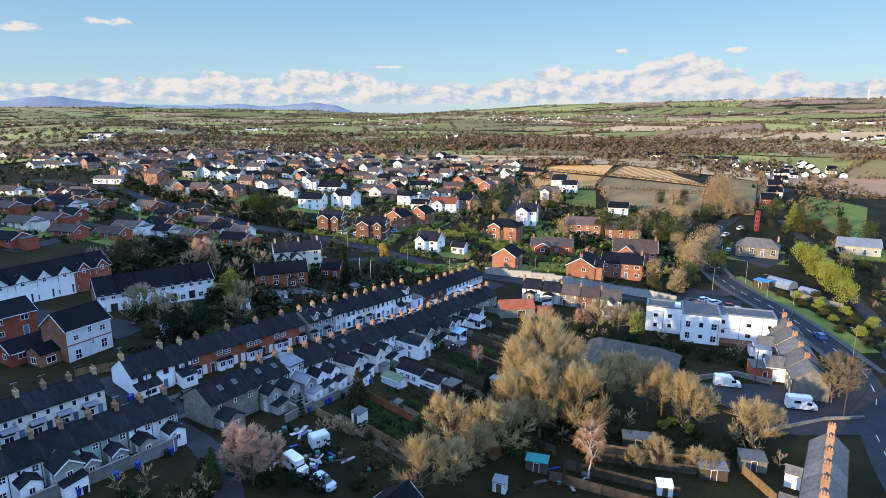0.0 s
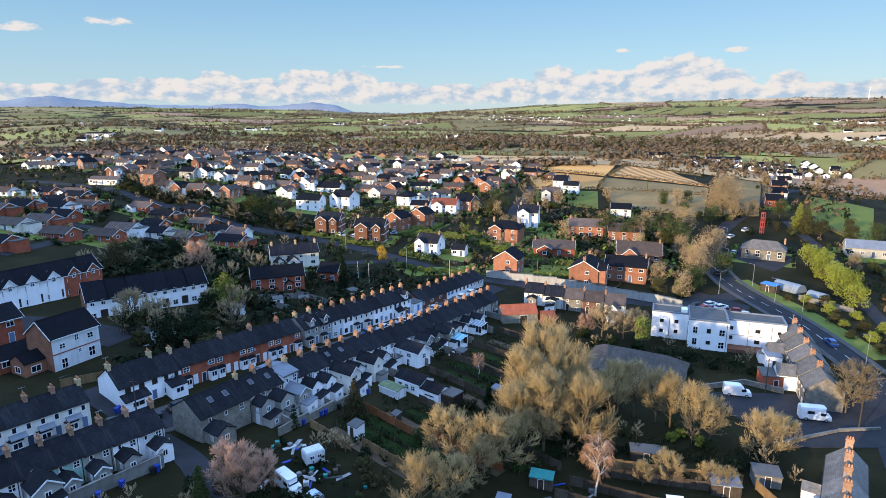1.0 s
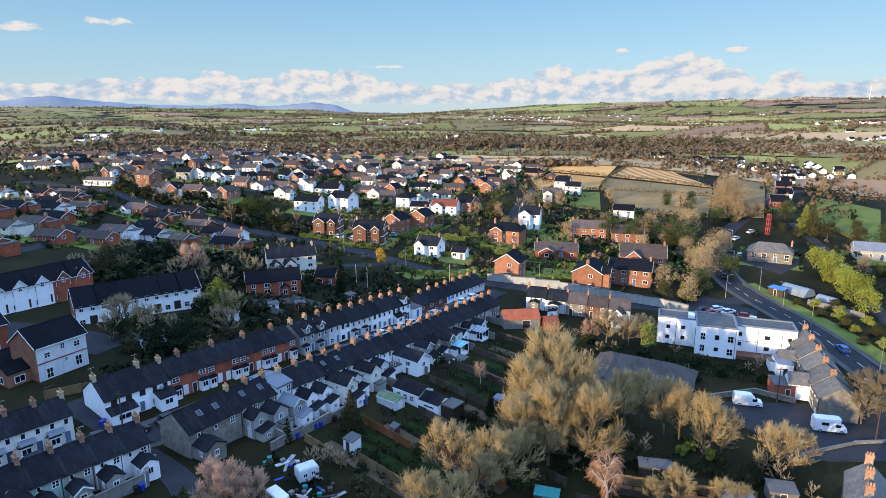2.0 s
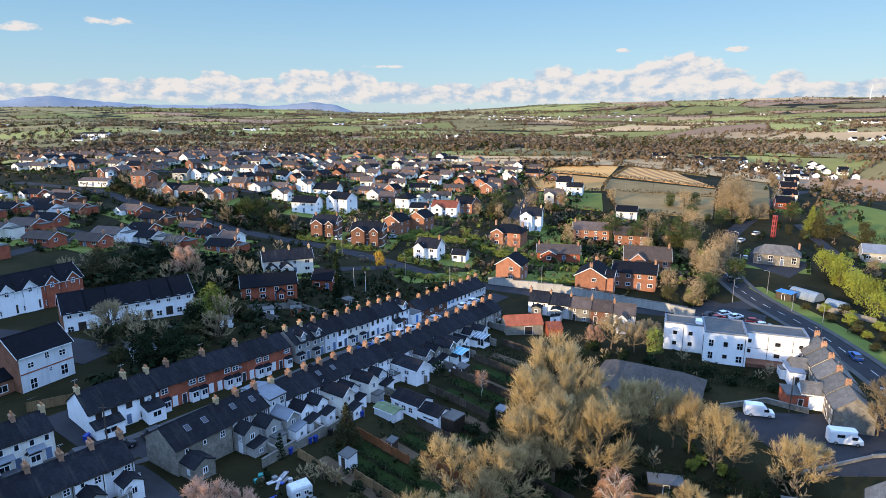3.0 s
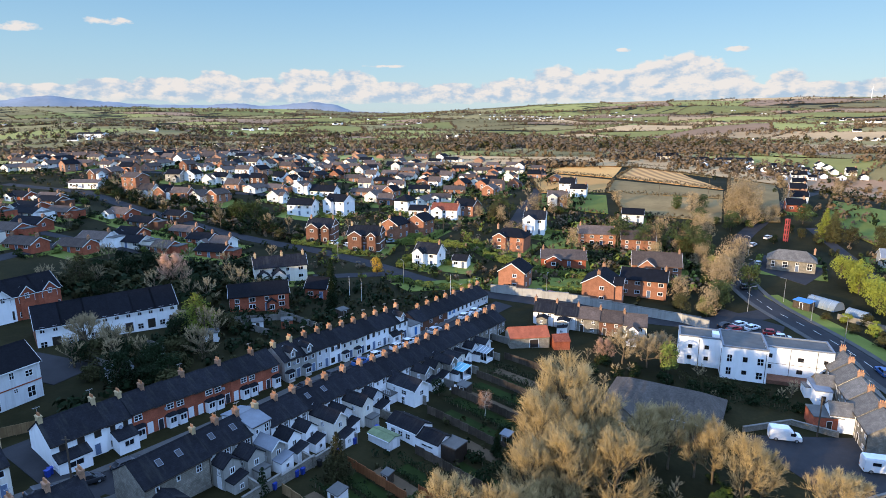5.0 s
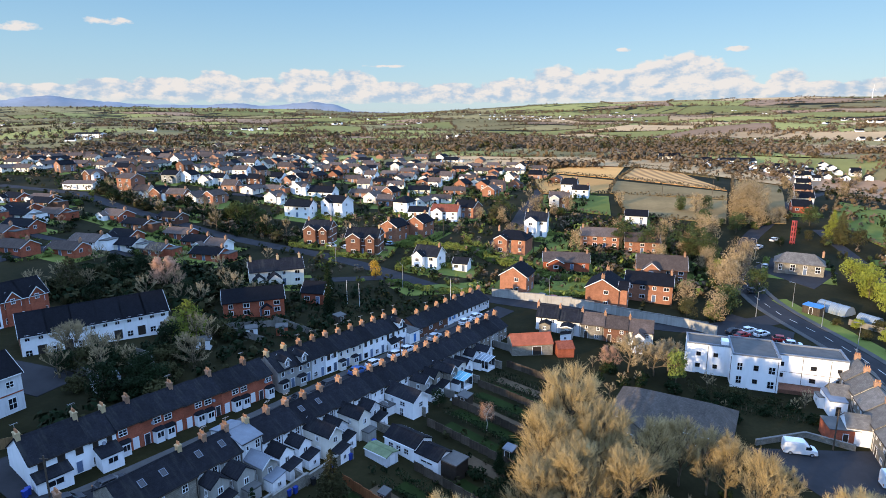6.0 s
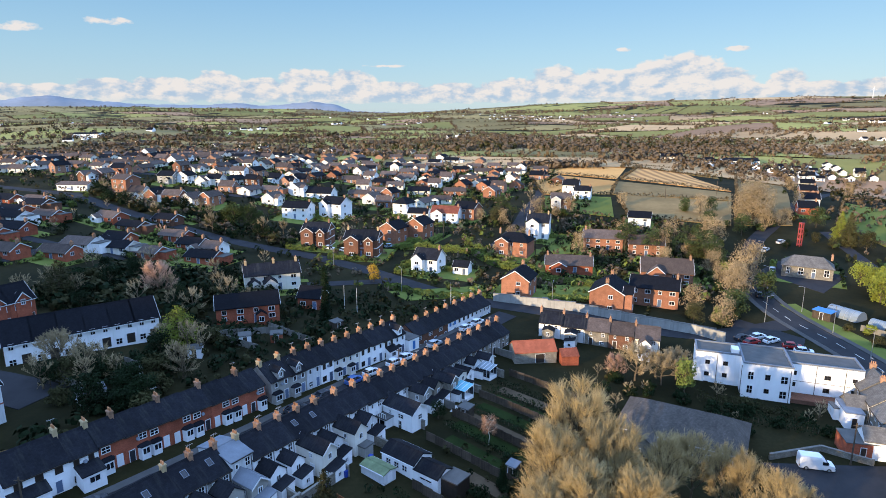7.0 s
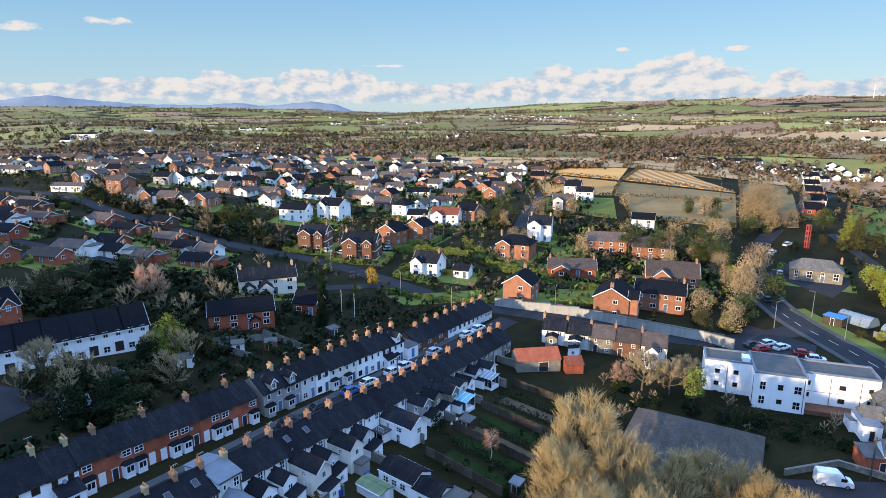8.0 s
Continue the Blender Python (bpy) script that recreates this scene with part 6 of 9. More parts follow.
detached(-243.5, 566.9, -20, 11, 7.2, 2.2, 1.8, "cream", "tile_brown", name="bungalow", group="hillside estate", garage=True)
detached(-237.1, 600.1, -5, 10, 7.2, 2.2, 1.8, "cream", "slate_new", name="bungalow", group="hillside estate")
detached(-100.0, 579.6, 62, 10, 6.6, 2.2, 1.6, "cream", "tile_brown", name="bungalow", group="hillside estate", chim=2)
detached(-125.7, 537.3, -20, 12, 7.2, 2.2, 1.6, "cream", "tile_brown", name="bungalow", group="hillside estate", garage=True)
detached(-183.6, 654.8, 62, 12, 7.2, 2.2, 1.8, "cream", "slate_new", name="bungalow", group="hillside estate", gable="white")
detached(-64.6, 562.9, 70, 11, 6.6, 2.2, 1.8, "brick_orange", "tile_brown", name="bungalow", group="hillside estate", gable="white")
detached(-22.9, 405.8, -20, 11, 7.2, 2.2, 1.8, "cream", "tile_brown", name="bungalow", group="hillside estate")
detached(-206.9, 654.6, 70, 11, 6.6, 2.2, 1.8, "cream", "tile_brown", name="bungalow", group="hillside estate")
detached(-233.0, 654.1, 62, 10, 6.6, 2.2, 1.8, "cream", "tile_brown", name="bungalow", group="hillside estate")
detached(-202.2, 446.8, 68, 7.6, 6.2, 4.0, 2.2, "white", "tile_brown", name="house", group="hillside estate")
detached(-173.2, 404.4, -20, 8.6, 6.8, 4.0, 2.2, "brick", "tile_brown", name="house", group="hillside estate")
detached(-164.9, 402.3, 75, 7.6, 6.2, 4.0, 1.9, "white", "tile_brown", name="house", group="hillside estate")
detached(-163.8, 417.3, 75, 8.6, 6.2, 4.0, 1.9, "brick", "tile_brown", name="house", group="hillside estate", gable="white")
detached(-175.4, 357.7, -10, 8.6, 6.8, 4.0, 2.2, "brick_orange", "slate_new", name="house", group="hillside estate", porch=True)
detached(-180.4, 336.6, 60, 8.6, 6.2, 4.0, 2.2, "brick_dark", "tile_brown", name="house", group="hillside estate", gable="white")
detached(-176.3, 342.8, 68, 7.6, 6.8, 4.0, 2.2, "brick_dark", "tile_brown", name="house", group="hillside estate", porch=True)
detached(-138.5, 302.5, -10, 7.6, 6.2, 4.0, 2.2, "cream", "tile_brown", name="house", group="hillside estate", porch=True)
detached(-129.7, 300.2, 75, 8.6, 6.2, 4.0, 1.9, "brick_orange", "slate_new", name="house", group="hillside estate", gable="white")
detached(-120.0, 296.6, -10, 8.6, 6.2, 4.0, 2.2, "brick_orange", "tile_brown", name="house", group="hillside estate", porch=True)
detached(-112.5, 297.4, 75, 8.6, 6.2, 4.0, 2.2, "cream", "tile_brown", name="house", group="hillside estate", garage=True)
detached(-105.3, 300.4, 68, 8.6, 6.2, 4.0, 1.9, "brick_orange", "tile_brown", name="house", group="hillside estate", garage=True)
detached(-141.3, 339.6, -10, 8.6, 6.8, 4.0, 1.9, "grey", "slate_new", name="house", group="hillside estate", porch=True)
detached(-133.3, 342.1, 75, 7.6, 6.8, 4.0, 1.9, "white", "slate_new", name="house", group="hillside estate")
detached(-122.0, 338.0, 68, 7.6, 6.8, 4.0, 1.9, "cream", "tile_brown", name="house", group="hillside estate")
detached(-117.5, 339.9, -10, 8.6, 6.2, 4.0, 1.9, "cream", "slate_new", name="house", group="hillside estate", gable="white")
detached(-107.1, 329.1, -10, 7.6, 6.8, 4.0, 1.9, "brick", "tile_brown", name="house", group="hillside estate", garage=True)
detached(-115.1, 370.1, -10, 8.6, 6.2, 4.0, 1.9, "white", "tile_brown", name="house", group="hillside estate")
detached(-107.0, 375.1, 60, 8.6, 6.2, 4.0, 2.2, "brick", "slate_new", name="house", group="hillside estate", garage=True)
detached(-92.0, 362.6, -20, 7.6, 6.8, 4.0, 2.2, "white", "slate_new", name="house", group="hillside estate", porch=True)
detached(-84.1, 355.7, 68, 7.6, 6.2, 4.0, 2.2, "brick", "slate_new", name="house", group="hillside estate", gable="white")
detached(-113.3, 412.9, 75, 8.6, 6.2, 4.0, 2.2, "cream", "tile_brown", name="house", group="hillside estate", porch=True)
detached(-99.4, 407.6, -20, 8.6, 6.8, 4.0, 1.9, "brick", "tile_brown", name="house", group="hillside estate", garage=True)
detached(-161.1, 572.1, 60, 8.6, 6.8, 4.0, 2.2, "white", "tile_brown", name="house", group="hillside estate", garage=True)
detached(-148.0, 421.4, 75, 7.6, 6.8, 4.0, 2.2, "brick", "tile_brown", name="house", group="hillside estate", garage=True)
detached(-65.4, 389.5, 75, 7.6, 6.2, 4.0, 1.9, "brick_orange", "slate_new", name="house", group="hillside estate", porch=True)
detached(-44.6, 400.2, -20, 7.6, 6.2, 4.0, 2.2, "white", "tile_brown", name="house", group="hillside estate", porch=True)
detached(-32.3, 445.3, 75, 8.6, 6.2, 4.0, 2.2, "cream", "slate_new", name="house", group="hillside estate", garage=True)
detached(2.0, 407.8, -10, 7.6, 6.2, 4.0, 1.9, "white", "tile_brown", name="house", group="hillside estate", porch=True)
detached(-27.6, 343.4, 60, 7.6, 6.8, 4.0, 2.2, "brick_orange", "slate_new", name="house", group="hillside estate")
detached(-28.5, 321.0, -10, 7.6, 6.8, 4.0, 2.2, "brick_orange", "tile_brown", name="house", group="hillside estate", garage=True)
detached(23.0, 360.3, 60, 8.6, 6.8, 4.0, 1.9, "brick_orange", "slate_new", name="house", group="hillside estate", porch=True)
detached(30.4, 359.0, -20, 7.6, 6.8, 4.0, 1.9, "brick", "tile_brown", name="house", group="hillside estate")
detached(40.8, 367.8, 75, 7.6, 6.2, 4.0, 1.9, "brick_orange", "tile_brown", name="house", group="hillside estate", porch=True)
detached(42.0, 395.3, 68, 7.6, 6.2, 4.0, 2.2, "cream", "tile_brown", name="house", group="hillside estate", gable="white")
detached(53.8, 444.9, 75, 7.6, 6.2, 4.0, 2.2, "white", "slate_new", name="house", group="hillside estate", garage=True)
detached(59.0, 407.2, -20, 8.6, 6.8, 4.0, 2.2, "brick", "slate_new", name="house", group="hillside estate", garage=True)
detached(-74.1, 336.3, 68, 8.6, 6.8, 4.0, 1.9, "white", "tile_brown", name="house", group="hillside estate", gable="white")
detached(-119.7, 404.5, -20, 7.6, 6.2, 4.0, 2.2, "white", "tile_brown", name="house", group="hillside estate", porch=True)
detached(-4.8, 379.8, -10, 7.6, 6.2, 4.0, 1.9, "white", "tile_brown", name="house", group="hillside estate", porch=True)
detached(-145.9, 306.0, -22, 9, 8, 7.8, 1.8, "brick_orange", "tile_brown", name="house", group="hillside estate")
detached(-175.5, 317.3, -8, 16, 7, 2.6, 1.2, "white", "tile_brown", name="bungalow", group="hillside estate")
detached(-62.1, 334.2, -15, 14, 8, 2.7, 2.6, "white", "slate_new", name="bungalow", group="hillside estate")
detached(-162.9, 255.9, -18, 12, 7.2, 2.2, 1.6, "brick", "slate_new", name="bungalow", group="hillside estate", gable="white")
detached(-148.0, 252.4, -15, 10, 6.6, 2.2, 1.6, "brick", "tile_brown", name="bungalow", group="hillside estate", garage=True)
detached(-144.6, 229.1, -15, 12, 6.6, 2.2, 1.8, "brick", "slate_new", name="bungalow", group="hillside estate")
detached(-128.4, 259.2, -25, 11, 7.2, 2.2, 1.8, "brick", "tile_brown", name="bungalow", group="hillside estate", gable="white")
detached(-115.5, 250.5, -25, 12, 6.6, 2.2, 1.6, "brick_dark", "slate_new", name="bungalow", group="hillside estate", garage=True)
detached(-111.9, 233.4, -20, 10, 6.6, 2.2, 1.8, "brick", "slate_new", name="bungalow", group="hillside estate", gable="white")
detached(-97.2, 244.5, -20, 11, 6.6, 2.2, 1.6, "brick", "tile_brown", name="bungalow", group="hillside estate", chim=2)
detached(-87.7, 236.2, -20, 10, 6.6, 2.2, 1.8, "brick", "slate_new", name="bungalow", group="hillside estate", chim=2)
detached(-81.5, 233.7, -18, 12, 6.6, 2.2, 1.8, "white", "tile_brown", name="bungalow", group="hillside estate", gable="white")
detached(-130.0, 204.1, -15, 11, 6.6, 2.2, 1.8, "brick", "tile_brown", name="bungalow", group="hillside estate", chim=2)
detached(-117.8, 209.9, -15, 11, 6.6, 2.2, 1.8, "brick", "tile_brown", name="bungalow", group="hillside estate")
detached(-117.8, 221.8, -15, 11, 7.2, 2.2, 1.8, "white", "tile_brown", name="bungalow", group="hillside estate", garage=True)
detached(-95.6, 221.2, -20, 10, 6.6, 2.2, 1.6, "brick", "tile_brown", name="bungalow", group="hillside estate", garage=True)
detached(-170.0, 279.7, -15, 10, 7.2, 2.2, 1.6, "brick_dark", "tile_brown", name="bungalow", group="hillside estate", gable="white")
detached(-182.6, 280.8, -20, 10, 6.6, 2.2, 1.8, "brick", "slate_new", name="bungalow", group="hillside estate", gable="white")
detached(-109.3, 265.2, -22, 10, 6.6, 2.2, 1.6, "brick_dark", "slate_new", name="bungalow", group="hillside estate", chim=2)

# ---------------------------------------------------------------- villas and houses round the junction
detached(-48.3, 298.8, -28, 11, 8.5, 6.2, 2.6, "white", "slate_new", name="house", group="hillside estate", label="large white-rendered house with a dark slate roof", gable="white")
detached(-64.0, 292.7, -12, 12, 8, 4.9, 2.2, "white", "slate_new", name="house", group="hillside estate", label="white-rendered house with a dark tiled roof")
detached(-18.2, 306.9, 60, 8, 7.5, 5.2, 2.5, "white", "slate_new", name="house", group="hillside estate", label="white-rendered house with a chimney", hip=3.0)
detached(-10.9, 297.8, -10, 9, 7, 2.7, 1.8, "white", "slate_new", name="bungalow", group="hillside estate", label="low white bungalow beside a hedge")
detached(1.3, 290.5, -15, 12, 8, 4.4, 2.4, "white", "tile_red", name="house", group="hillside estate", label="white house with a red tiled roof and chimney", gable="white")
detached(11.0, 295.6, -30, 10, 8, 4.9, 2.4, "brick_orange", "slate_new", name="house", group="hillside estate", label="orange-brick house with a dark roof")
detached(37.8, 264.2, -15, 8.5, 9, 6.2, 2.8, "white", "slate", name="house", group="hillside estate", label="tall white villa with twin gables and chimneys", gable="white", chim=2, cm="chimney_cream")
detached(-47.2, 252.4, -8, 10, 8.5, 6.0, 2.6, "brick_dark", "slate", name="house", group="hillside estate", label="dark red-brick Victorian villa with white bays", gable="brick_dark", chim=2, twin=True)
detached(-28.6, 240.6, -8, 12, 9.0, 6.2, 2.6, "brick_dark", "slate", name="house", group="hillside estate", label="dark red-brick Victorian villa with white gables", gable="brick_dark", chim=2, cm="chimney_cream", twin=True)
detached(-19.4, 259.6, 62, 9, 8, 5.6, 2.4, "brick_orange", "slate_new", name="house", group="hillside estate", label="red-brick house with tall chimneys", chim=2)
detached(-9.4, 265.4, 62, 9, 8, 5.8, 2.4, "brick_orange", "slate_new", name="house", group="hillside estate", label="red-brick house with tall chimneys", chim=2)
detached(25.7, 241.9, -25, 12, 9, 5.2, 2.4, "brick_orange", "slate_new", name="house", group="hillside estate", label="red-brick house with hipped dark roof", hip=3.5, chim=2, gable="brick_orange")
detached(55.2, 309.0, -15, 9, 8, 5.2, 2.2, "brick_orange", "tile_brown", name="house", group="hillside estate", label="orange-brick house beside a white house", gable="cream")
detached(66.9, 342.7, -20, 8, 8, 5.4, 2.6, "white", "slate", name="house", group="hillside estate", label="white-rendered house with chimneys", chim=2)
detached(70.3, 331.1, -20, 8, 6, 4.4, 2.0, "white", "slate", name="house", group="hillside estate", label="white-rendered house with a slate roof")
detached(-4.6, 220.7, -24, 8.5, 7, 4.6, 2.6, "white", "slate", name="house", group="hillside estate", label="white cottage with a slate roof in a hedged garden", gable="white")
detached(6.1, 218.2, -20, 5, 4.5, 2.6, 1.4, "white", "slate", name="bungalow", group="hillside estate", label="small white outbuilding in a hedged garden", chim=0)
detached(22.1, 199.1, 67, 9, 8, 5.4, 2.6, "brick_orange", "slate_new", name="house", group="hillside estate", label="orange-brick house with a steep dark roof", chim=1)
detached(41.5, 223.4, -10, 15, 9, 2.8, 2.2, "brick", "tile_brown", name="bungalow", group="hillside estate", label="brick bungalow with a brown tiled roof", gable="brick", chim=2)
detached(46.1, 190.6, 67, 11, 9, 5.6, 2.6, "brick_orange", "slate_new", name="house", group="hillside estate", label="orange-brick building with dark slate roof", chim=2, gable="brick_orange")
detached(60.2, 194.8, -22, 13, 8, 5.2, 2.4, "brick_orange", "slate_new", name="house", group="hillside estate", label="pinkish brick building with dark slate roof", chim=1)
detached(69.7, 212.3, -15, 15, 9, 4.4, 3.4, "brick_orange", "tile_brown", name="house", group="hillside estate", label="brick hall with a broad gabled brown roof", gable="brick_orange")
detached(59.2, 248.2, -15, 14, 8, 4.6, 2.4, "brick_orange", "tile_brown", name="house", group="hillside estate", label="orange-brick house among trees", chim=2)
detached(73.0, 241.8, -15, 12, 8, 4.4, 2.4, "brick_orange", "tile_brown", name="house", group="hillside estate", label="orange-brick house among trees", chim=1)
detached(82.9, 280.2, -20, 9, 7, 3.6, 2.0, "palegrey", "slate_new", name="house", group="hillside estate", label="grey-roofed house by the fields", chim=0)
long_house = detached(-49.0, 195.6, 22, 15, 7.0, 4.8, 2.4, "cream", "slate", name="house", group="hillside estate", label="long cream-rendered house with three chimneys", chim=3, cm="chimney_cream")
wing(long_house, -5.2, -5.0, 3.4, 3.2, 2.8, 1.3, "cream", "slate", 90, (("l", 0, 0.9, 1.0, 1.0),))
wing(long_house, -1.0, -5.4, 4.2, 3.6, 3.0, 1.5, "cream", "slate", 90, (("l", 0, 0.9, 1.0, 1.0),))
detached(-46.4, 166.0, 20, 14, 7, 4.2, 2.2, "brick", "slate_new", name="house", group="hillside estate", label="red-brick house with dark roof and white porch", porch=True, chim=0)
detached(-33.8, 178.8, -12, 6, 5, 3.2, 2.2, "brick", "slate_new", name="bungalow", group="hillside estate", label="brick garage with a gabled roof", chim=0)
detached(250.1, 443.3, -18, 8.6, 6.2, 4.0, 1.9, "cream", "slate_new", name="house", group="hillside estate")
detached(235.4, 418.6, -18, 8.6, 6.8, 4.0, 2.2, "cream", "slate_new", name="house", group="hillside estate", porch=True)
detached(187.1, 337.7, -18, 7.6, 6.2, 4.0, 1.9, "brick", "slate_new", name="house", group="hillside estate", porch=True)
detached(169.7, 306.8, -18, 7.6, 6.8, 4.0, 2.2, "cream", "slate_new", name="house", group="hillside estate")
detached(158.4, 289.3, -18, 7.6, 6.2, 4.0, 1.9, "brick", "slate_new", name="house", group="hillside estate", porch=True)
detached(245.6, 471.8, -15, 5.5, 4.5, 2.4, 1.4, "white", "slate_new", name="house", group="valley houses", chim=0)
detached(243.0, 460.0, 70, 5.5, 4.5, 2.4, 1.4, "white", "slate_new", name="house", group="valley houses", chim=0)
detached(240.5, 448.7, -15, 5.5, 4.5, 2.4, 1.4, "white", "slate_new", name="house", group="valley houses", chim=0)
detached(235.2, 437.0, 70, 5.5, 4.5, 2.4, 1.4, "white", "slate_new", name="house", group="valley houses", chim=0)
detached(254.2, 464.9, -15, 5.5, 4.5, 2.4, 1.4, "white", "slate_new", name="house", group="valley houses", chim=0)
detached(251.8, 453.9, 70, 5.5, 4.5, 2.4, 1.4, "white", "slate_new", name="house", group="valley houses", chim=0)
detached(246.9, 443.1, -15, 5.5, 4.5, 2.4, 1.4, "white", "slate_new", name="house", group="valley houses", chim=0)
detached(265.2, 469.1, 70, 5.5, 4.5, 2.4, 1.4, "white", "slate_new", name="house", group="valley houses", chim=0)
detached(262.6, 458.1, -15, 5.5, 4.5, 2.4, 1.4, "white", "slate_new", name="house", group="valley houses", chim=0)
detached(257.8, 447.9, 70, 5.5, 4.5, 2.4, 1.4, "white", "slate_new", name="house", group="valley houses", chim=0)
detached(255.3, 437.6, -15, 5.5, 4.5, 2.4, 1.4, "white", "slate_new", name="house", group="valley houses", chim=0)
detached(273.1, 461.7, 70, 5.5, 4.5, 2.4, 1.4, "white", "slate_new", name="house", group="valley houses", chim=0)
detached(268.3, 451.6, -15, 5.5, 4.5, 2.4, 1.4, "white", "slate_new", name="house", group="valley houses", chim=0)
detached(265.9, 441.7, 70, 5.5, 4.5, 2.4, 1.4, "white", "slate_new", name="house", group="valley houses", chim=0)
detached(222.3, 484.3, -6, 26, 10, 3.4, 1.6, "white", "slate_new", name="house", group="hillside estate", label="long white works building", chim=0)
detached(176.6, 499.8, -6, 16, 10, 3.4, 2.0, "cream", "slate_new", name="house", group="hillside estate", label="farm buildings among trees", chim=0)
detached(-429.7, 767.9, -4, 34, 12, 4.5, 1.5, "white", "slate_new", name="house", group="hillside estate", label="long white farm shed", chim=0)
detached(116.8, 217.0, -30, 14, 8, 3.6, 2.6, "stone", "slate_pale", name="house", group="hillside estate", label="stone station building with a hipped slate roof", hip=3.0, chim=1)
detached(152.7, 215.2, -25, 13, 7.5, 3.2, 2.2, "grey", "lead", name="bungalow", group="hillside estate", label="grey farm buildings by the lane", chim=0)
detached(-235.2, 365.4, -12, 11, 6.6, 2.2, 1.8, "cream", "tile_brown", name="bungalow", group="hillside estate", garage=True)
detached(-245.2, 366.0, 62, 11, 7.2, 2.2, 1.6, "cream", "tile_brown", name="bungalow", group="hillside estate")
detached(-212.6, 364.6, 60, 8.6, 6.2, 4.0, 1.9, "brick", "slate_new", name="house", group="hillside estate")
detached(-208.8, 407.4, -20, 10, 6.6, 2.2, 1.6, "cream", "slate_new", name="bungalow", group="hillside estate")
detached(-206.0, 433.5, -12, 12, 7.2, 2.2, 1.6, "brick_dark", "tile_brown", name="bungalow", group="hillside estate", garage=True)
detached(-148.8, 373.7, 60, 7.6, 6.8, 4.0, 2.2, "brick_dark", "tile_brown", name="house", group="hillside estate", porch=True)
detached(-158.2, 431.9, -5, 10, 7.2, 2.2, 1.6, "cream", "tile_brown", name="bungalow", group="hillside estate", garage=True)
detached(-133.6, 394.4, 62, 10, 7.2, 2.2, 1.8, "brick_orange", "tile_brown", name="bungalow", group="hillside estate", chim=2)
detached(-111.7, 349.7, 62, 12, 7.2, 2.2, 1.8, "cream", "slate_new", name="bungalow", group="hillside estate", chim=2)
detached(-100.3, 346.8, -20, 7.6, 6.2, 4.0, 1.9, "brick_dark", "slate_new", name="house", group="hillside estate")
detached(-126.1, 464.2, -20, 8.6, 6.2, 4.0, 1.9, "cream", "tile_brown", name="house", group="hillside estate", porch=True)
detached(-97.6, 422.0, -5, 10, 7.2, 2.2, 1.6, "brick_dark", "slate_new", name="bungalow", group="hillside estate", gable="white")
detached(-79.7, 367.8, -10, 7.6, 6.2, 4.0, 1.9, "brick_orange", "slate_new", name="house", group="hillside estate", gable="white")
detached(-75.5, 385.9, 70, 12, 7.2, 2.2, 1.8, "brick_dark", "slate_new", name="bungalow", group="hillside estate", chim=2)
detached(-77.1, 420.5, -20, 10, 6.6, 2.2, 1.6, "brick_dark", "tile_brown", name="bungalow", group="hillside estate", gable="white")
detached(-65.8, 418.6, 60, 7.6, 6.2, 4.0, 2.2, "brick_orange", "tile_brown", name="house", group="hillside estate")
detached(-53.1, 419.9, 60, 8.6, 6.8, 4.0, 1.9, "cream", "tile_brown", name="house", group="hillside estate", porch=True)
detached(-44.3, 365.0, -10, 7.6, 6.2, 4.0, 2.2, "cream", "tile_brown", name="house", group="hillside estate")
detached(-34.8, 350.1, -12, 11, 6.6, 2.2, 1.8, "brick_orange", "tile_brown", name="bungalow", group="hillside estate", gable="white")
detached(-34.3, 414.9, -20, 11, 6.6, 2.2, 1.8, "brick_orange", "tile_brown", name="bungalow", group="hillside estate", garage=True)
detached(-22.6, 432.4, -12, 12, 7.2, 2.2, 1.8, "brick_dark", "tile_brown", name="bungalow", group="hillside estate", chim=2)
detached(-15.5, 447.1, -20, 8.6, 6.2, 4.0, 1.9, "cream", "tile_brown", name="house", group="hillside estate", gable="white")
detached(-9.1, 422.3, 70, 10, 7.2, 2.2, 1.6, "brick_orange", "slate_new", name="bungalow", group="hillside estate", garage=True)
detached(12.1, 450.1, -5, 11, 7.2, 2.2, 1.6, "brick_orange", "slate_new", name="bungalow", group="hillside estate", chim=2)
detached(11.5, 372.7, 60, 8.6, 6.8, 4.0, 1.9, "brick_orange", "slate_new", name="house", group="hillside estate", porch=True)
detached(20.3, 383.8, 70, 10, 7.2, 2.2, 1.8, "cream", "tile_brown", name="bungalow", group="hillside estate", chim=2)
detached(27.8, 395.7, -5, 11, 6.6, 2.2, 1.6, "cream", "slate_new", name="bungalow", group="hillside estate", gable="white")
detached(25.3, 341.1, 60, 7.6, 6.8, 4.0, 1.9, "brick_orange", "tile_brown", name="house", group="hillside estate", garage=True)
detached(-27.2, 370.0, -5, 10, 6.6, 2.2, 1.8, "cream", "tile_brown", name="bungalow", group="hillside estate", gable="white")
detached(-35.4, 327.9, 68, 8.6, 6.8, 4.0, 2.2, "cream", "tile_brown", name="house", group="hillside estate", porch=True)
detached(-42.7, 340.4, -12, 12, 6.6, 2.2, 1.6, "brick", "tile_brown", name="bungalow", group="hillside estate", garage=True)
detached(-80.9, 313.6, 68, 8.6, 6.8, 4.0, 2.2, "cream", "tile_brown", name="house", group="hillside estate", gable="white")
detached(-1.3, 328.9, -5, 11, 7.2, 2.2, 1.6, "cream", "tile_brown", name="bungalow", group="hillside estate", gable="white")
detached(-9.7, 322.6, 62, 11, 6.6, 2.2, 1.8, "cream", "tile_brown", name="bungalow", group="hillside estate")
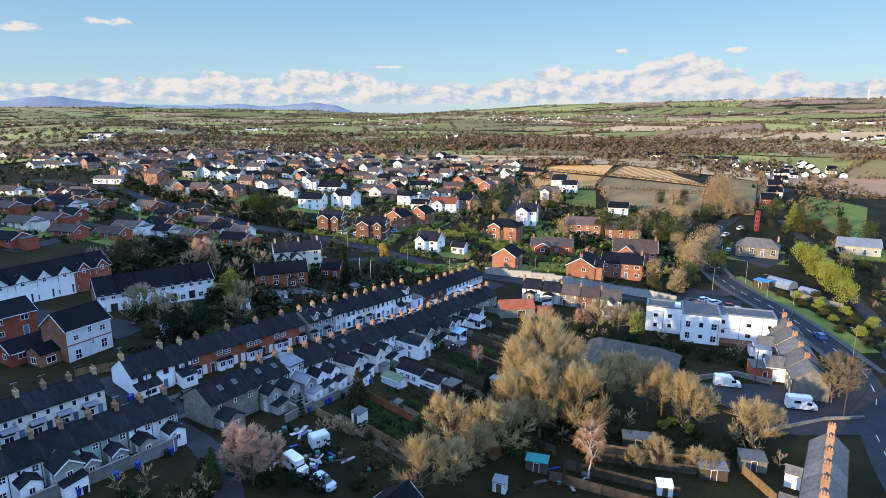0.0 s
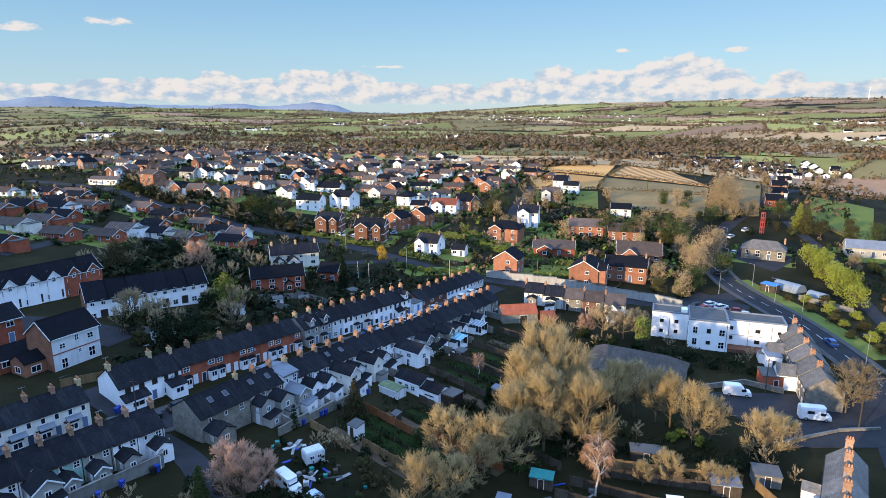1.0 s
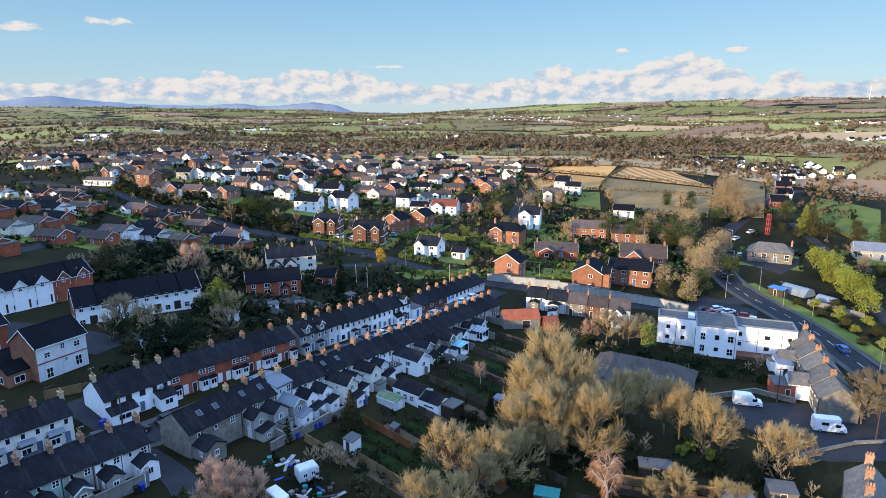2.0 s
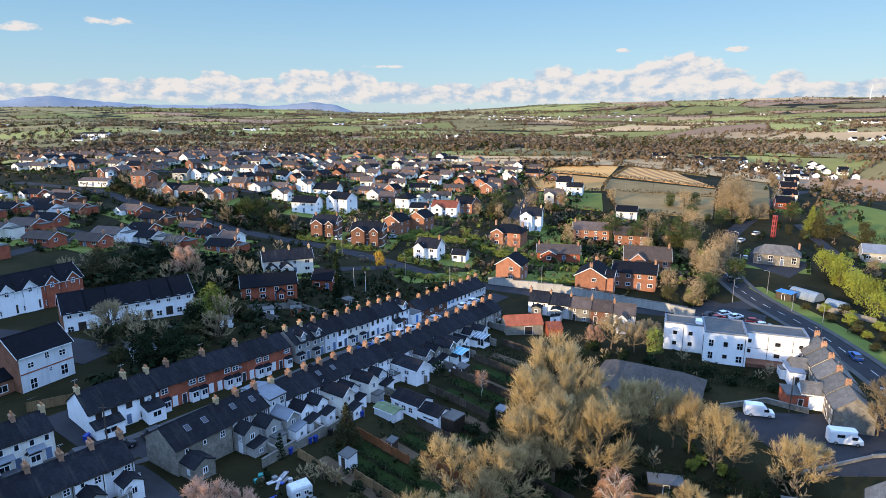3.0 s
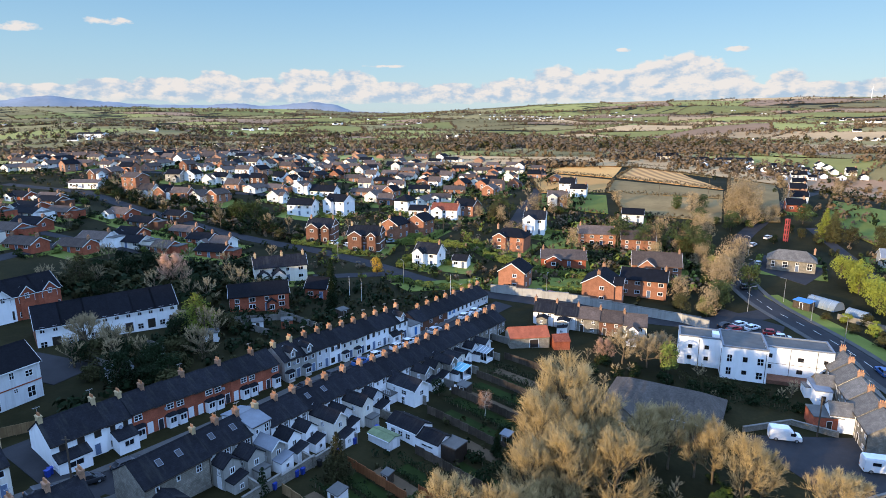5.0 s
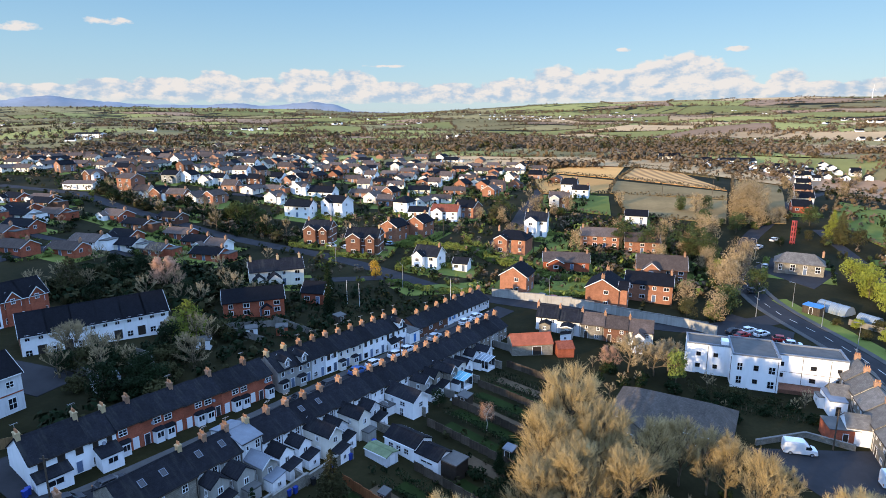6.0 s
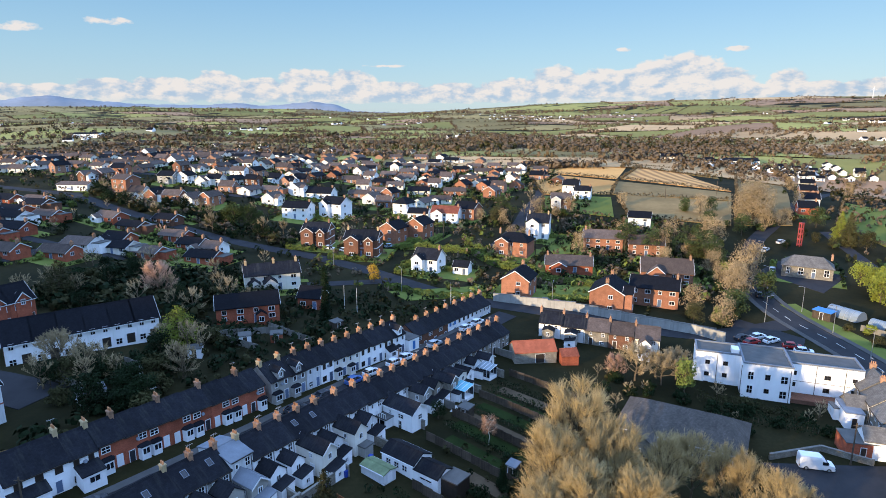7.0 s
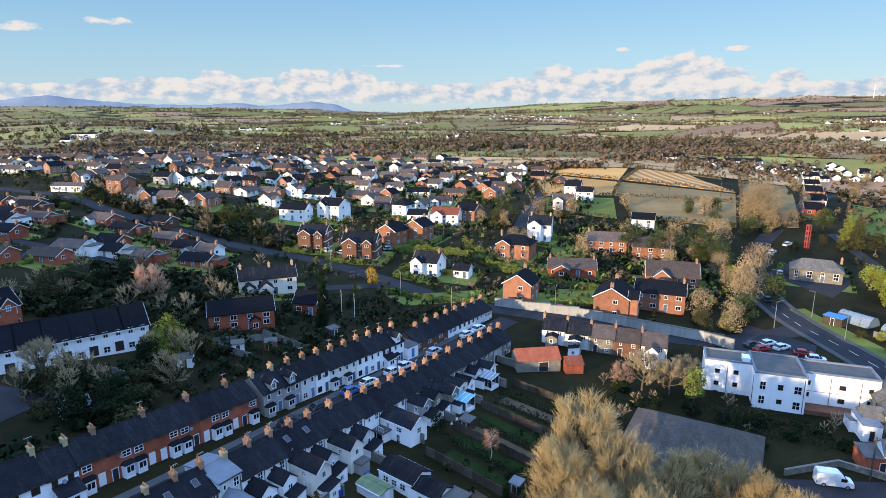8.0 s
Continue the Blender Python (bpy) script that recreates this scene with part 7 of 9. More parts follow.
strip("road", [(-224.3, 328.2), (-196.4, 315.9), (-170.5, 304.3)], 5.0, "asphalt", 0.08, "asphalt street in the estate", "road")
strip("road", [(-42.3, 337.6), (-45.1, 377.8), (-49.5, 435.9)], 5.0, "asphalt", 0.08, "asphalt street in the estate", "road")
strip("road", [(-47.3, 417.3), (-21.6, 432.7), (6.0, 442.4)], 5.0, "asphalt", 0.08, "asphalt street in the estate", "road")
strip("road", [(-132.2, 317.7), (-105.9, 319.9), (-79.6, 324.2)], 5.0, "asphalt", 0.08, "asphalt street in the estate", "road")
strip("road", [(-187.8, 365.3), (-149.2, 360.0), (-114.3, 361.9)], 5.0, "asphalt", 0.08, "asphalt street in the estate", "road")
strip("road", [(-234.4, 373.8), (-207.3, 366.2), (-182.1, 360.5)], 5.0, "asphalt", 0.08, "asphalt street in the estate", "road")
detached(-135.9, 183.6, -16, 11, 7, 2.3, 1.7, "brick", "slate_new", name="bungalow", group="hillside estate", garage=True)
detached(-146.2, 205.5, -16, 11, 7, 2.3, 1.7, "cream", "tile_brown", name="bungalow", group="hillside estate", garage=True)
detached(-143.9, 217.2, -16, 11, 7, 2.3, 1.7, "brick", "tile_brown", name="bungalow", group="hillside estate", garage=True)
detached(-165.3, 224.5, -16, 11, 7, 2.3, 1.7, "brick", "tile_brown", name="bungalow", group="hillside estate", garage=True)
detached(-165.3, 238.8, -16, 11, 7, 2.3, 1.7, "brick", "slate_new", name="bungalow", group="hillside estate", garage=True)
detached(-155.1, 244.2, -16, 11, 7, 2.3, 1.7, "white", "slate_new", name="bungalow", group="hillside estate", garage=True)
detached(-163.4, 270.5, -16, 11, 7, 2.3, 1.7, "brick_dark", "slate_new", name="bungalow", group="hillside estate", garage=True)
detached(-199.5, 276.2, -16, 11, 7, 2.3, 1.7, "white", "tile_brown", name="bungalow", group="hillside estate", garage=True)
detached(-106.5, 223.2, -16, 11, 7, 2.3, 1.7, "cream", "slate_new", name="bungalow", group="hillside estate", garage=True)
detached(-78.0, 221.3, -16, 11, 7, 2.3, 1.7, "brick", "slate_new", name="bungalow", group="hillside estate", garage=True)
strip("road", [(-131.0, 176.5), (-128.5, 197.0), (-124.8, 221.8)], 4.5, "asphalt", 0.08, "asphalt street in the estate", "road")
strip("road", [(-148.6, 226.5), (-124.8, 221.8), (-101.1, 215.9)], 4.5, "asphalt", 0.08, "asphalt street in the estate", "road")
strip("road", [(-151.9, 201.3), (-149.4, 214.7), (-145.9, 229.1)], 4.5, "asphalt", 0.08, "asphalt street in the estate", "road")


def upper_estate():
    """Bungalows along the upper closes, ridge ends towards the valley, each turned a little from its neighbour."""
    rg = np.random.default_rng(31)
    walls, roofs = ("cream", "brick_pale", "white", "brick_pale", "cream", "brick"), ("tile_brown", "tile_brown", "slate_new")
    for j in range(11):
        for k in range(34):
            x = -345 + k * 12.5 + (j % 2) * 6 + rg.normal(0, 1.6)
            y = 372 + j * 19 + 10 * math.sin(x / 55 + j) + rg.normal(0, 1.5)
            top = np.interp(x, (-350, -200, -80, 0, 60), (560, 585, 560, 520, 470))
            low = np.interp(x, (-350, -250, -180, -60, 60), (480, 405, 368, 372, 400))
            if not low < y < top or abs(math.atan2(x, y)) > 0.66 or any((x - a) ** 2 + (y - b) ** 2 < (r + 5.6) ** 2 for a, b, r in HOUSES):
                continue
            q = int(rg.integers(6))
            detached(x, y, float(rg.choice((-14, -6, 62, 72, 78))), 8.5 + 0.5 * (q % 4), 6.4, 2.3, 1.7, walls[q], roofs[q % 3], name="bungalow", group="hillside estate", chim=q % 2)


def valley_hamlet():
    """Small white houses strung along the valley road beyond the crossroads."""
    rg = np.random.default_rng(12)
    for k in range(34):
        f = k / 33
        x, y = HAMLET[0][0] + (HAMLET[1][0] - HAMLET[0][0]) * f + rg.normal(0, 6), HAMLET[0][1] + (HAMLET[1][1] - HAMLET[0][1]) * f + rg.normal(0, 9)
        if any((x - a) ** 2 + (y - b) ** 2 < (r + 3.6) ** 2 for a, b, r in HOUSES):
            continue
        detached(x, y, float(rg.choice((-18, 66, 72))), 6.5, 5.0, 2.6, 1.5, "white" if k % 4 else "cream", "slate_new", name="house", group="valley houses", chim=k % 2)


HAMLET = ((196.0, 478.0), (292.0, 446.0))
valley_hamlet()


upper_estate()
VILLAS = [(-48.3, 298.8, -28, 11, 8.5, 6.2, 0), (-18.2, 306.9, 60, 8, 7.5, 5.2, 0), (-10.9, 297.8, -10, 9, 7, 2.7, 0), (1.3, 290.5, -15, 12, 8, 4.4, 0), (11.0, 295.6, -30, 10, 8, 4.9, 0), (37.8, 264.2, -15, 8.5, 9, 6.2, 0), (-47.2, 252.4, -8, 10, 8.5, 6.0, 0), (-28.6, 240.6, -8, 12, 9.0, 6.2, 0), (-19.4, 259.6, 62, 9, 8, 5.6, 0), (-9.4, 265.4, 62, 9, 8, 5.8, 0), (25.7, 241.9, -25, 12, 9, 5.2, 0), (55.2, 309.0, -15, 9, 8, 5.2, 0), (-4.6, 220.7, -24, 8.5, 7, 4.6, 0)]


# ---------------------------------------------------------------- white flats, barn and yards
def white_flats():
    """Three joined flat-roofed blocks of white render."""
    ex = -20.0
    e = thing("apartment_building", "white-rendered flat-roofed apartment building with small square windows", "apartment building", pose(54.9, 154.0, -0.6, 0, 0, ex))
    for x0, x1, y0, y1, h in ((0.0, 8.5, -6.2, 0.0, 7.4), (8.504, 17.3, -10.6, 0.2, 7.6), (17.304, 30.0, -6.7, 0.0, 7.3)):
        bm = bmesh.new()
        box(bm, x0, y0, -2.5, x1, y1, h)
        part("wall", bm, "white", e)
        bm = bmesh.new()
        box(bm, x0 + 0.35, y0 + 0.35, h - 0.2, x1 - 0.35, y1 - 0.35, h + 0.05)
        part("roof", bm, "felt", e, "flat roof of grey felt")
        for q in ((x0 - 0.05, y0 - 0.05, x1 + 0.05, y0 + 0.3), (x0 - 0.05, y1 - 0.3, x1 + 0.05, y1 + 0.05), (x0 - 0.05, y0 + 0.3, x0 + 0.3, y1 - 0.3), (x1 - 0.3, y0 + 0.3, x1 + 0.05, y1 - 0.3)):
            bm = bmesh.new()
            box(bm, q[0], q[1], h + 0.004, q[2], q[3], h + 0.35)
            part("parapet", bm, "lead", e)
    for x, y, z, w, h in ((2.4, -6.2, 4.8, 0.9, 0.9), (5.8, -6.2, 4.9, 0.9, 0.9), (2.4, -6.2, 2.2, 0.9, 0.9), (5.8, -6.2, 2.3, 0.9, 0.9), (2.4, -6.2, 0.0, 0.9, 1.0), (10.0, -10.6, 4.4, 1.1, 1.7), (13.0, -10.6, 4.7, 0.9, 1.1), (15.9, -10.6, 4.3, 1.3, 1.6), (10.0, -10.6, 1.5, 1.1, 1.7), (13.0, -10.6, 1.9, 0.9, 0.9), (15.9, -10.6, 1.2, 1.3, 1.6), (18.3, -6.7, 5.0, 0.7, 0.9), (24.0, -6.7, 4.7, 1.1, 0.9), (28.6, -6.7, 4.8, 0.8, 0.8), (18.3, -6.7, 2.6, 0.7, 0.9), (24.0, -6.7, 2.0, 1.1, 0.9), (28.6, -6.7, 2.4, 0.8, 0.8)):
        add_window(e, pose(x, y - 0.004, z), w, h, False, 1, "upvc" if w > 1.0 and h > 1 else "timber_dark")
    for x, y in ((4.2, -6.2), (8.3, -10.6), (16.9, -10.6), (22.0, -6.7), (27.0, -6.7)):
        bm = bmesh.new()
        tube(bm, (x, y - 0.07, -0.5), (x, y - 0.07, 7.2), 0.05, 0.05, 6)
        part("downpipe", bm, "timber_dark", e)
    bm = bmesh.new()
    box(bm, 17.31, -6.72, 3.75, 30.0, -6.705, 3.83)
    part("pipe_run", bm, "timber_dark", e)
    # solid dark block; its colour stands in for the undercroft's deep shade
    bm = bmesh.new()
    box(bm, 17.32, -10.2, -2.0, 29.0, -6.72, 1.3)
    part("undercroft", bm, "brick_dark", e, "dark brick block in place of the shaded undercroft void")
    bm = bmesh.new()
    box(bm, 6.8, -5.6, 7.5, 8.2, -3.2, 8.4)
    part("stair_head", bm, "white", e)


white_flats()


def barn():
    e = thing("barn", "low stone hall with a broad grey hipped slate roof", "hall", pose(41.5, 125.5, gz(41.5, 125.5) - 0.2, 0, 0, -30))
    body(e, 20.0, 12.0, 3.1, 3.1, "stone", "slate_hall", over=0.4, hip=3.5)
    wing(e, -5.5, -7.0, 5.0, 6.0, 2.4, 2.0, "stone", "slate_hall", 90, (("l", 0, 0.8, 1.2, 1.1),))
    for k in range(4):
        add_window(e, face_pose("f", 19, 12, -1 + k * 3, 0.8, 0.004), 1.2, 1.1, True)
    return e


barn()


def modern_row(name, label, x, y, rot, units, w, d, eave, rise, wall, roof, floors, gables=False, dz=0.0):
    """A new terrace: each house of it a thing; gables: steep front gables with white boards."""
    for k in range(units):
        a = radians(rot)
        ux, uy = x + (k + 0.5) * w * math.cos(a), y + (k + 0.5) * w * math.sin(a)
        zc = gz(x + units * w / 2 * math.cos(a), y + units * w / 2 * math.sin(a)) + dz
        wl = wall[k % len(wall)]
        e = thing(name, label.format(KIND_LABELS[wl]), "house", pose(ux, uy, zc, 0, 0, rot), "new terrace " + str(units))
        body(e, w, d, eave, rise, wl, roof, over=0.3, verge="upvc" if k in (0, units - 1) else "")
        for z in floors:
            for j in range(2):
                if z == floors[0] and j == 1:
                    add_door(e, face_pose("f", w, d, w * 0.25, 0.05, 0.004), 1.5, 2.0, "timber_dark")
                else:
                    add_window(e, face_pose("f", w, d, (j - 0.5) * w * 0.5, z, 0.004), 1.2 if z != floors[-1] else 0.9, 1.25)
            add_window(e, face_pose("b", w, d, 0, z, 0.004), 1.2, 1.2, True)
        if k == 0 and not gables:
            bm = bmesh.new()
            prism(bm, [(-d / 2 + 0.02, -1.5), (d / 2 - 0.02, -1.5), (d / 2 - 0.02, eave - 0.1), (0, eave + rise - 0.15), (-d / 2 + 0.02, eave - 0.1)], "x", -w / 2 - 0.06, -w / 2 - 0.004)
            part("gable_facing", bm, "brick_orange", e, "orange brick gable facing")
        if gables:
            wing(e, 0, -d / 2 + 0.6, 1.6, 2.9, eave + 0.2, 1.6, wl, roof, 90, (("l", 0, eave - 0.9, 0.9, 1.2),), verge="upvc")


modern_row("terraced_house", "new {} town house with steep gables and a dark roof", -107.0, 132.5, 60.0, 6, 4.8, 8.6, 5.2, 3.0, ["white", "white", "white", "white", "brick", "brick"], "slate_new", [0.2, 3.4], True)
modern_row("terraced_house", "new {} house with a plain dark roof and patio doors", -83.0, 136.6, 38.0, 6, 4.4, 9.2, 4.3, 3.4, ["white"], "slate_new", [0.2, 3.2], False)


def tall_house():
    e = thing("house", "three-storey grey brick-ended house with a dark roof and patio", "house", pose(-72.2, 111.8, 9.0, 0, 0, 64))
    body(e, 9.0, 7.6, 6.5, 2.8, "palegrey", "slate_new", over=0.25, verge="upvc")
    bm = bmesh.new()
    prism(bm, [(-3.78, 0), (3.78, 0), (3.78, 6.45), (0, 9.2), (-3.78, 6.45)], "x", -4.56, -4.505)
    part("gable_facing", bm, "brick_orange", e, "orange brick gable facing")
    bm = bmesh.new()
    box(bm, -4.5, -3.86, 3.35, 4.5, -3.806, 3.55)
    part("string_course", bm, "brick", e)
    for a, z, w, h in ((-2.6, 0.4, 1.2, 1.9), (2.7, 0.9, 1.3, 1.9), (-2.7, 4.2, 1.1, 1.0), (0.1, 4.9, 0.8, 1.2), (0.4, 2.4, 0.7, 0.8), (2.7, 4.5, 1.2, 1.1)):
        add_window(e, face_pose("f", 9.0, 7.6, a, z, 0.004), w, h)
    wing(e, -6.45, 0.6, 3.8, 4.4, 2.7, 1.3, "brick_orange", "slate_new", 0, (("l", 0, 0.7, 1.6, 1.3), ("f", 0, 0.7, 1.8, 1.3)))
    bm = bmesh.new()
    box(bm, -5.5, -6.6, -1.5, 5.5, -3.9, 0.12)
    part("patio", bm, "paving", e)


tall_house()
detached(-91.5, 118.5, 60, 9, 7.4, 5.0, 2.2, "brick", "slate_new", "red-brick house with white windows and dark roof", chim=0)
detached(-80.5, 108.5, 62, 8, 5.5, 2.5, 1.6, "brick", "slate_new", "low brick wing with a dark roof", chim=0, name="garage")

# cottages by the main road, their outbuildings, and the long row at the road's edge
for k in range(5):
    x, y = 82.6 - 1.95 * k, 136.6 - 5.67 * k
    terrace_house(pose(x, y, gz(x, y) - 0.2, 0, 0, 71), 6.0, 6.6, 4.2, 2.6, "cream" if k % 2 else "stone", "slate_pale", "old roadside cottage with a weathered slate roof", "chimney", "roadside cottages", 3, chim_h=0.7, rear=(4.4, 4.4, 3.3, 1.6, "white" if k == 3 else "stone", 0.3) if k in (1, 3) else None)
for k in range(7):
    x, y = 60.2 - 2.74 * k, 84.4 - 3.95 * k
    terrace_house(pose(x, y, gz(x, y) - 0.2, 0, 0, 55.3), 4.81, 5.0, 5.2, 2.3, "white", "slate_pale", "white roadside terraced house with tall orange-brick chimneys", "chimney", "roadside terrace", 3, chim_h=1.1, rear=(2.6, 2.6, 2.6, 0.6, "white", 0.6) if k % 2 else None)
lean_shed("outbuilding", "flat-roofed brick outbuilding with a pale felt roof", "outbuilding", 69.8, 122.0, -12, 5.2, 4.2, 2.6, "brick", "felt")
lean_shed("outbuilding", "lean-to with a pale corrugated roof", "outbuilding", 74.5, 131.5, -15, 3.0, 5.5, 2.8, "white", "lead")

# ---------------------------------------------------------------- behind the long terrace: extensions, sheds and gardens
def extension_house():
    x, y = st(54.4, 13.4)
    e = thing("house_extension", "white-rendered two-storey back extension with a slate roof", "extension", pose(x, y, gz(x, y) - 0.3, 0, 0, -38.3))
    body(e, 7.0, 4.0, 3.7, 1.3, "white", "slate", over=0.2, verge="upvc")
    for a, z, w, h in ((1.0, 2.3, 1.2, 0.85), (-1.4, 2.3, 0.55, 0.85), (0.8, 0.3, 0.8, 1.6)):
        add_window(e, face_pose("f", 7.0, 4.0, a, z, 0.004), w, h)
    add_window(e, face_pose("r", 7.0, 4.0, 0, 2.2, 0.004), 1.0, 0.95)
    wing(e, -2.2, -2.9, 1.9, 3.0, 2.1, 0.0, "white", "felt", 90, (("l", 0, 0.3, 2.6, 1.8),), flat=True)
    balcony = bmesh.new()
    for k in range(7):
        box(balcony, -3.7 + k * 0.48, -3.82, 2.32, -3.65 + k * 0.48, -3.78, 3.1)
    box(balcony, -3.7, -3.83, 3.1, -0.75, -3.77, 3.16)
    part("balcony_rail", balcony, "upvc", e)


extension_house()


def garden_annexe():
    x, y = st(44.4, 22.8)
    e = thing("annexe", "long white single-storey annexe with a dark slate roof", "annexe", pose(x, y, gz(x, y) - 0.2, 0, 0, -38.3))
    body(e, 6.4, 4.0, 2.5, 1.0, "white", "slate", over=0.2)
    wing(e, 5.4, -0.2, 4.4, 3.6, 2.0, 0.9, "white", "slate", 0, (("f", 0, 0.9, 2.4, 0.5),))
    wing(e, 9.0, 0.2, 2.8, 3.0, 2.0, 0.2, "timber_dark", "felt", 0, (), flat=True)
    for a in (-1.8, -0.2, 1.4):
        add_window(e, face_pose("f", 6.4, 4.0, a, 0.9, 0.004), 1.0, 1.0)
    x, y = st(39.6, 21.6)
    s = thing("garden_shed", "white garden shed with a mossy green shallow roof", "shed", pose(x, y, gz(x, y), 0, 0, -38.3))
    body(s, 4.6, 2.5, 1.5, 0.35, "palegrey", "moss", over=0.12)
    add_door(s, face_pose("r", 4.6, 2.5, 0, 0.02, 0.004), 0.8, 1.35, "upvc")


M["moss"] = material("mossy_roof", (0.16, 0.20, 0.11), 0.9, 0.3, 0.8, 8, 0.2)
garden_annexe()


def greenhouse(u, v, L, W, h, rot, mat, label):
    x, y = st(u, v)
    e = thing("conservatory", label, "conservatory", pose(x, y, gz(x, y), 0, 0, rot))
    bm = bmesh.new()
    box(bm, -L / 2, -W / 2, -0.6, L / 2, W / 2, 0.6)
    part("plinth", bm, "white", e)
    n = 4
    for s in (-1, 1):
        for k in range(n):
            bm = bmesh.new()
            a = -L / 2 + L * k / n
            box(bm, a + 0.04, s * W / 2 - 0.03, 0.62, a + L / n - 0.04, s * W / 2 + 0.03, h)
            part("pane", bm, "glass", e)
    for k in range(n + 1):
        bm = bmesh.new()
        a = -L / 2 + L * k / n
        box(bm, a - 0.04, -W / 2 - 0.04, 0.6, a + 0.04, -W / 2 + 0.04, h)
        box(bm, a - 0.04, W / 2 - 0.04, 0.6, a + 0.04, W / 2 + 0.04, h)
        prism(bm, [(-W / 2 - 0.1, h), (W / 2 + 0.1, h + 0.5), (W / 2 + 0.1, h + 0.58), (-W / 2 - 0.1, h + 0.08)], "x", a - 0.035, a + 0.035)
        part("rafter", bm, "upvc", e)
    bm = bmesh.new()
    prism(bm, [(-W / 2 - 0.05, h + 0.01), (W / 2 + 0.05, h + 0.51), (W / 2 + 0.05, h + 0.55), (-W / 2 - 0.05, h + 0.05)], "x", -L / 2, L / 2)
    part("roof", bm, mat, e)


M["aqua"] = material("blue_roof_glazing", (0.16, 0.42, 0.52), 0.25, 0.1, 1, 8)
greenhouse(69.4, 14.2, 4.2, 2.8, 2.2, -38.3, "aqua", "glazed conservatory with a blue-tinted roof")
greenhouse(80.6, 12.6, 3.4, 2.6, 2.2, -38.3, "poly", "white-framed conservatory behind a terrace")

# red-roofed store, corner houses and the retaining wall at the end of the street
e = thing("store", "old stone store with a rusty red sheet roof", "store", pose(19.8, 155.6, gz(19.8, 155.6), 0, 0, 8))
body(e, 9.4, 5.0, 2.5, 1.7, "stone", "redtin", over=0.2, fascia="")
add_door(e, face_pose("f", 9.4, 5.0, 1, 0.0, 0.004), 2.0, 2.0, "timber_dark")
e = thing("store", "small brick store with a red tiled roof", "store", pose(27.4, 154.6, gz(27.4, 154.6), 0, 0, 8))
body(e, 3.8, 3.6, 2.0, 1.1, "brick", "tile_red", over=0.2, fascia="")
for k, (wl, x, y) in enumerate((("white", 26.9, 171.0), ("palegrey", 32.1, 169.2), ("stone", 37.3, 167.4), ("brick_dark", 42.5, 165.6), ("cream", 48.0, 163.7))):
    terrace_house(pose(x, y, gz(x, y) - 0.2, 0, 0, 161), 5.5, 6.8, 3.6, 2.0, wl, "tile_brown" if k > 1 else "slate", f"{KIND_LABELS[wl]} end-of-street house with rear extension", "chimney", "cross-street houses", 3, rear={1: (3.0, 2.8, 3.6, 0.4, "grey", 0.3), 4: (3.0, 2.8, 3.2, 1.2, "white", 0.5), 0: (2.4, 2.6, 2.6, 0.5, "stone", 0.2)}.get(k))
wall_run([(14, 192), (36, 186.5), (63, 172), (68, 167)], 2.4, "grey", "tall pale rendered retaining wall", 0.4, "retaining_wall")
fence((46, 184), (68, 172), 1.6, "concrete", "grey timber fence above a retaining wall")
lean_shed("garage", "white garage with a bright blue door", "garage", *st(78.4, -7.6), 51.7, 3.4, 4.6, 2.4, "white", "felt", door="door_sky")


# ---------------------------------------------------------------- trees and shrubs of the valley
TALL = "tall bare lime tree with a dense tan twiggy crown"
for kind, x, y, s, turn in (("tall", 18.5, 107.5, 1.05, 0), ("tall2", 21.5, 100.5, 1.0, 70), ("tall", 14.0, 100.0, 0.88, 140), ("tall2", 23.5, 93.5, 0.86, 200), ("tall", 16.5, 93.5, 0.85, 260), ("tall2", 11.5, 92.5, 0.74, 300), ("tall2", 23.0, 103.0, 0.78, 15)):
    bare_tree(kind, x, y, s, turn, TALL, "lime trees")
for kind, x, y, s, turn in (("broom", 0.8, 86.5, 1.0, 20), ("broom2", 7.0, 85.5, 1.05, 80), ("broom", 5.0, 82.0, 0.8, 140), ("broom2", -3.0, 73.6, 0.95, 190), ("broom", 1.5, 76.5, 0.75, 260), ("broom2", 10.5, 87.5, 0.95, 310), ("broom", 53.6, 94.6, 0.95, 40), ("broom2", 57.0, 96.0, 0.8, 130)):
    bare_tree(kind, x, y, s, turn, "bare spreading tree with pale tan branches", "garden trees")
for kind, x, y, s, turn in (("slim", 31.2, 106.5, 0.92, 0), ("slim", 36.0, 108.0, 0.88, 50), ("slim", 39.4, 106.0, 0.85, 100), ("slim", 41.6, 104.5, 0.88, 150), ("slim", 44.0, 99.8, 0.9, 200), ("broom", 47.2, 100.5, 0.85, 250), ("slim", 33.5, 109.5, 0.8, 300)):
    bare_tree(kind, x, y, s, turn, "slim bare tree with upright branches", "trees by the hall")
bare_tree("birch", 22.3, 82.0, 1.02, 0, "leaning pale-barked birch with russet hanging twigs", "birches")
bare_tree("birch", 7.4, 119.5, 0.55, 90, "small garden birch with russet leaves", "birches")
bare_tree("wide", 80.6, 112.5, 1.12, 0, "broad bare brown tree by the road", "garden trees")
bare_tree("wide", 77.5, 110.0, 0.8, 90, "broad bare brown tree by the road", "garden trees")
for x, y, s, turn in ((40.0, 147.0, 1.05, 0), (45.0, 145.5, 0.95, 70), (49.0, 148.0, 0.9, 140)):
    bare_tree("wide", x, y, s * 0.95, turn, "bare bushy tree in the sun", "trees by the flats")
bare_tree("red", 36.0, 148.0, 0.75, 0, "small russet-leaved tree by a hedge", "garden trees")
leafy("round", 48.6, 142.4, 1.0, 0, "leaf_hedge", "bright green evergreen bush by the flats", "shrubs", tall=1.5)
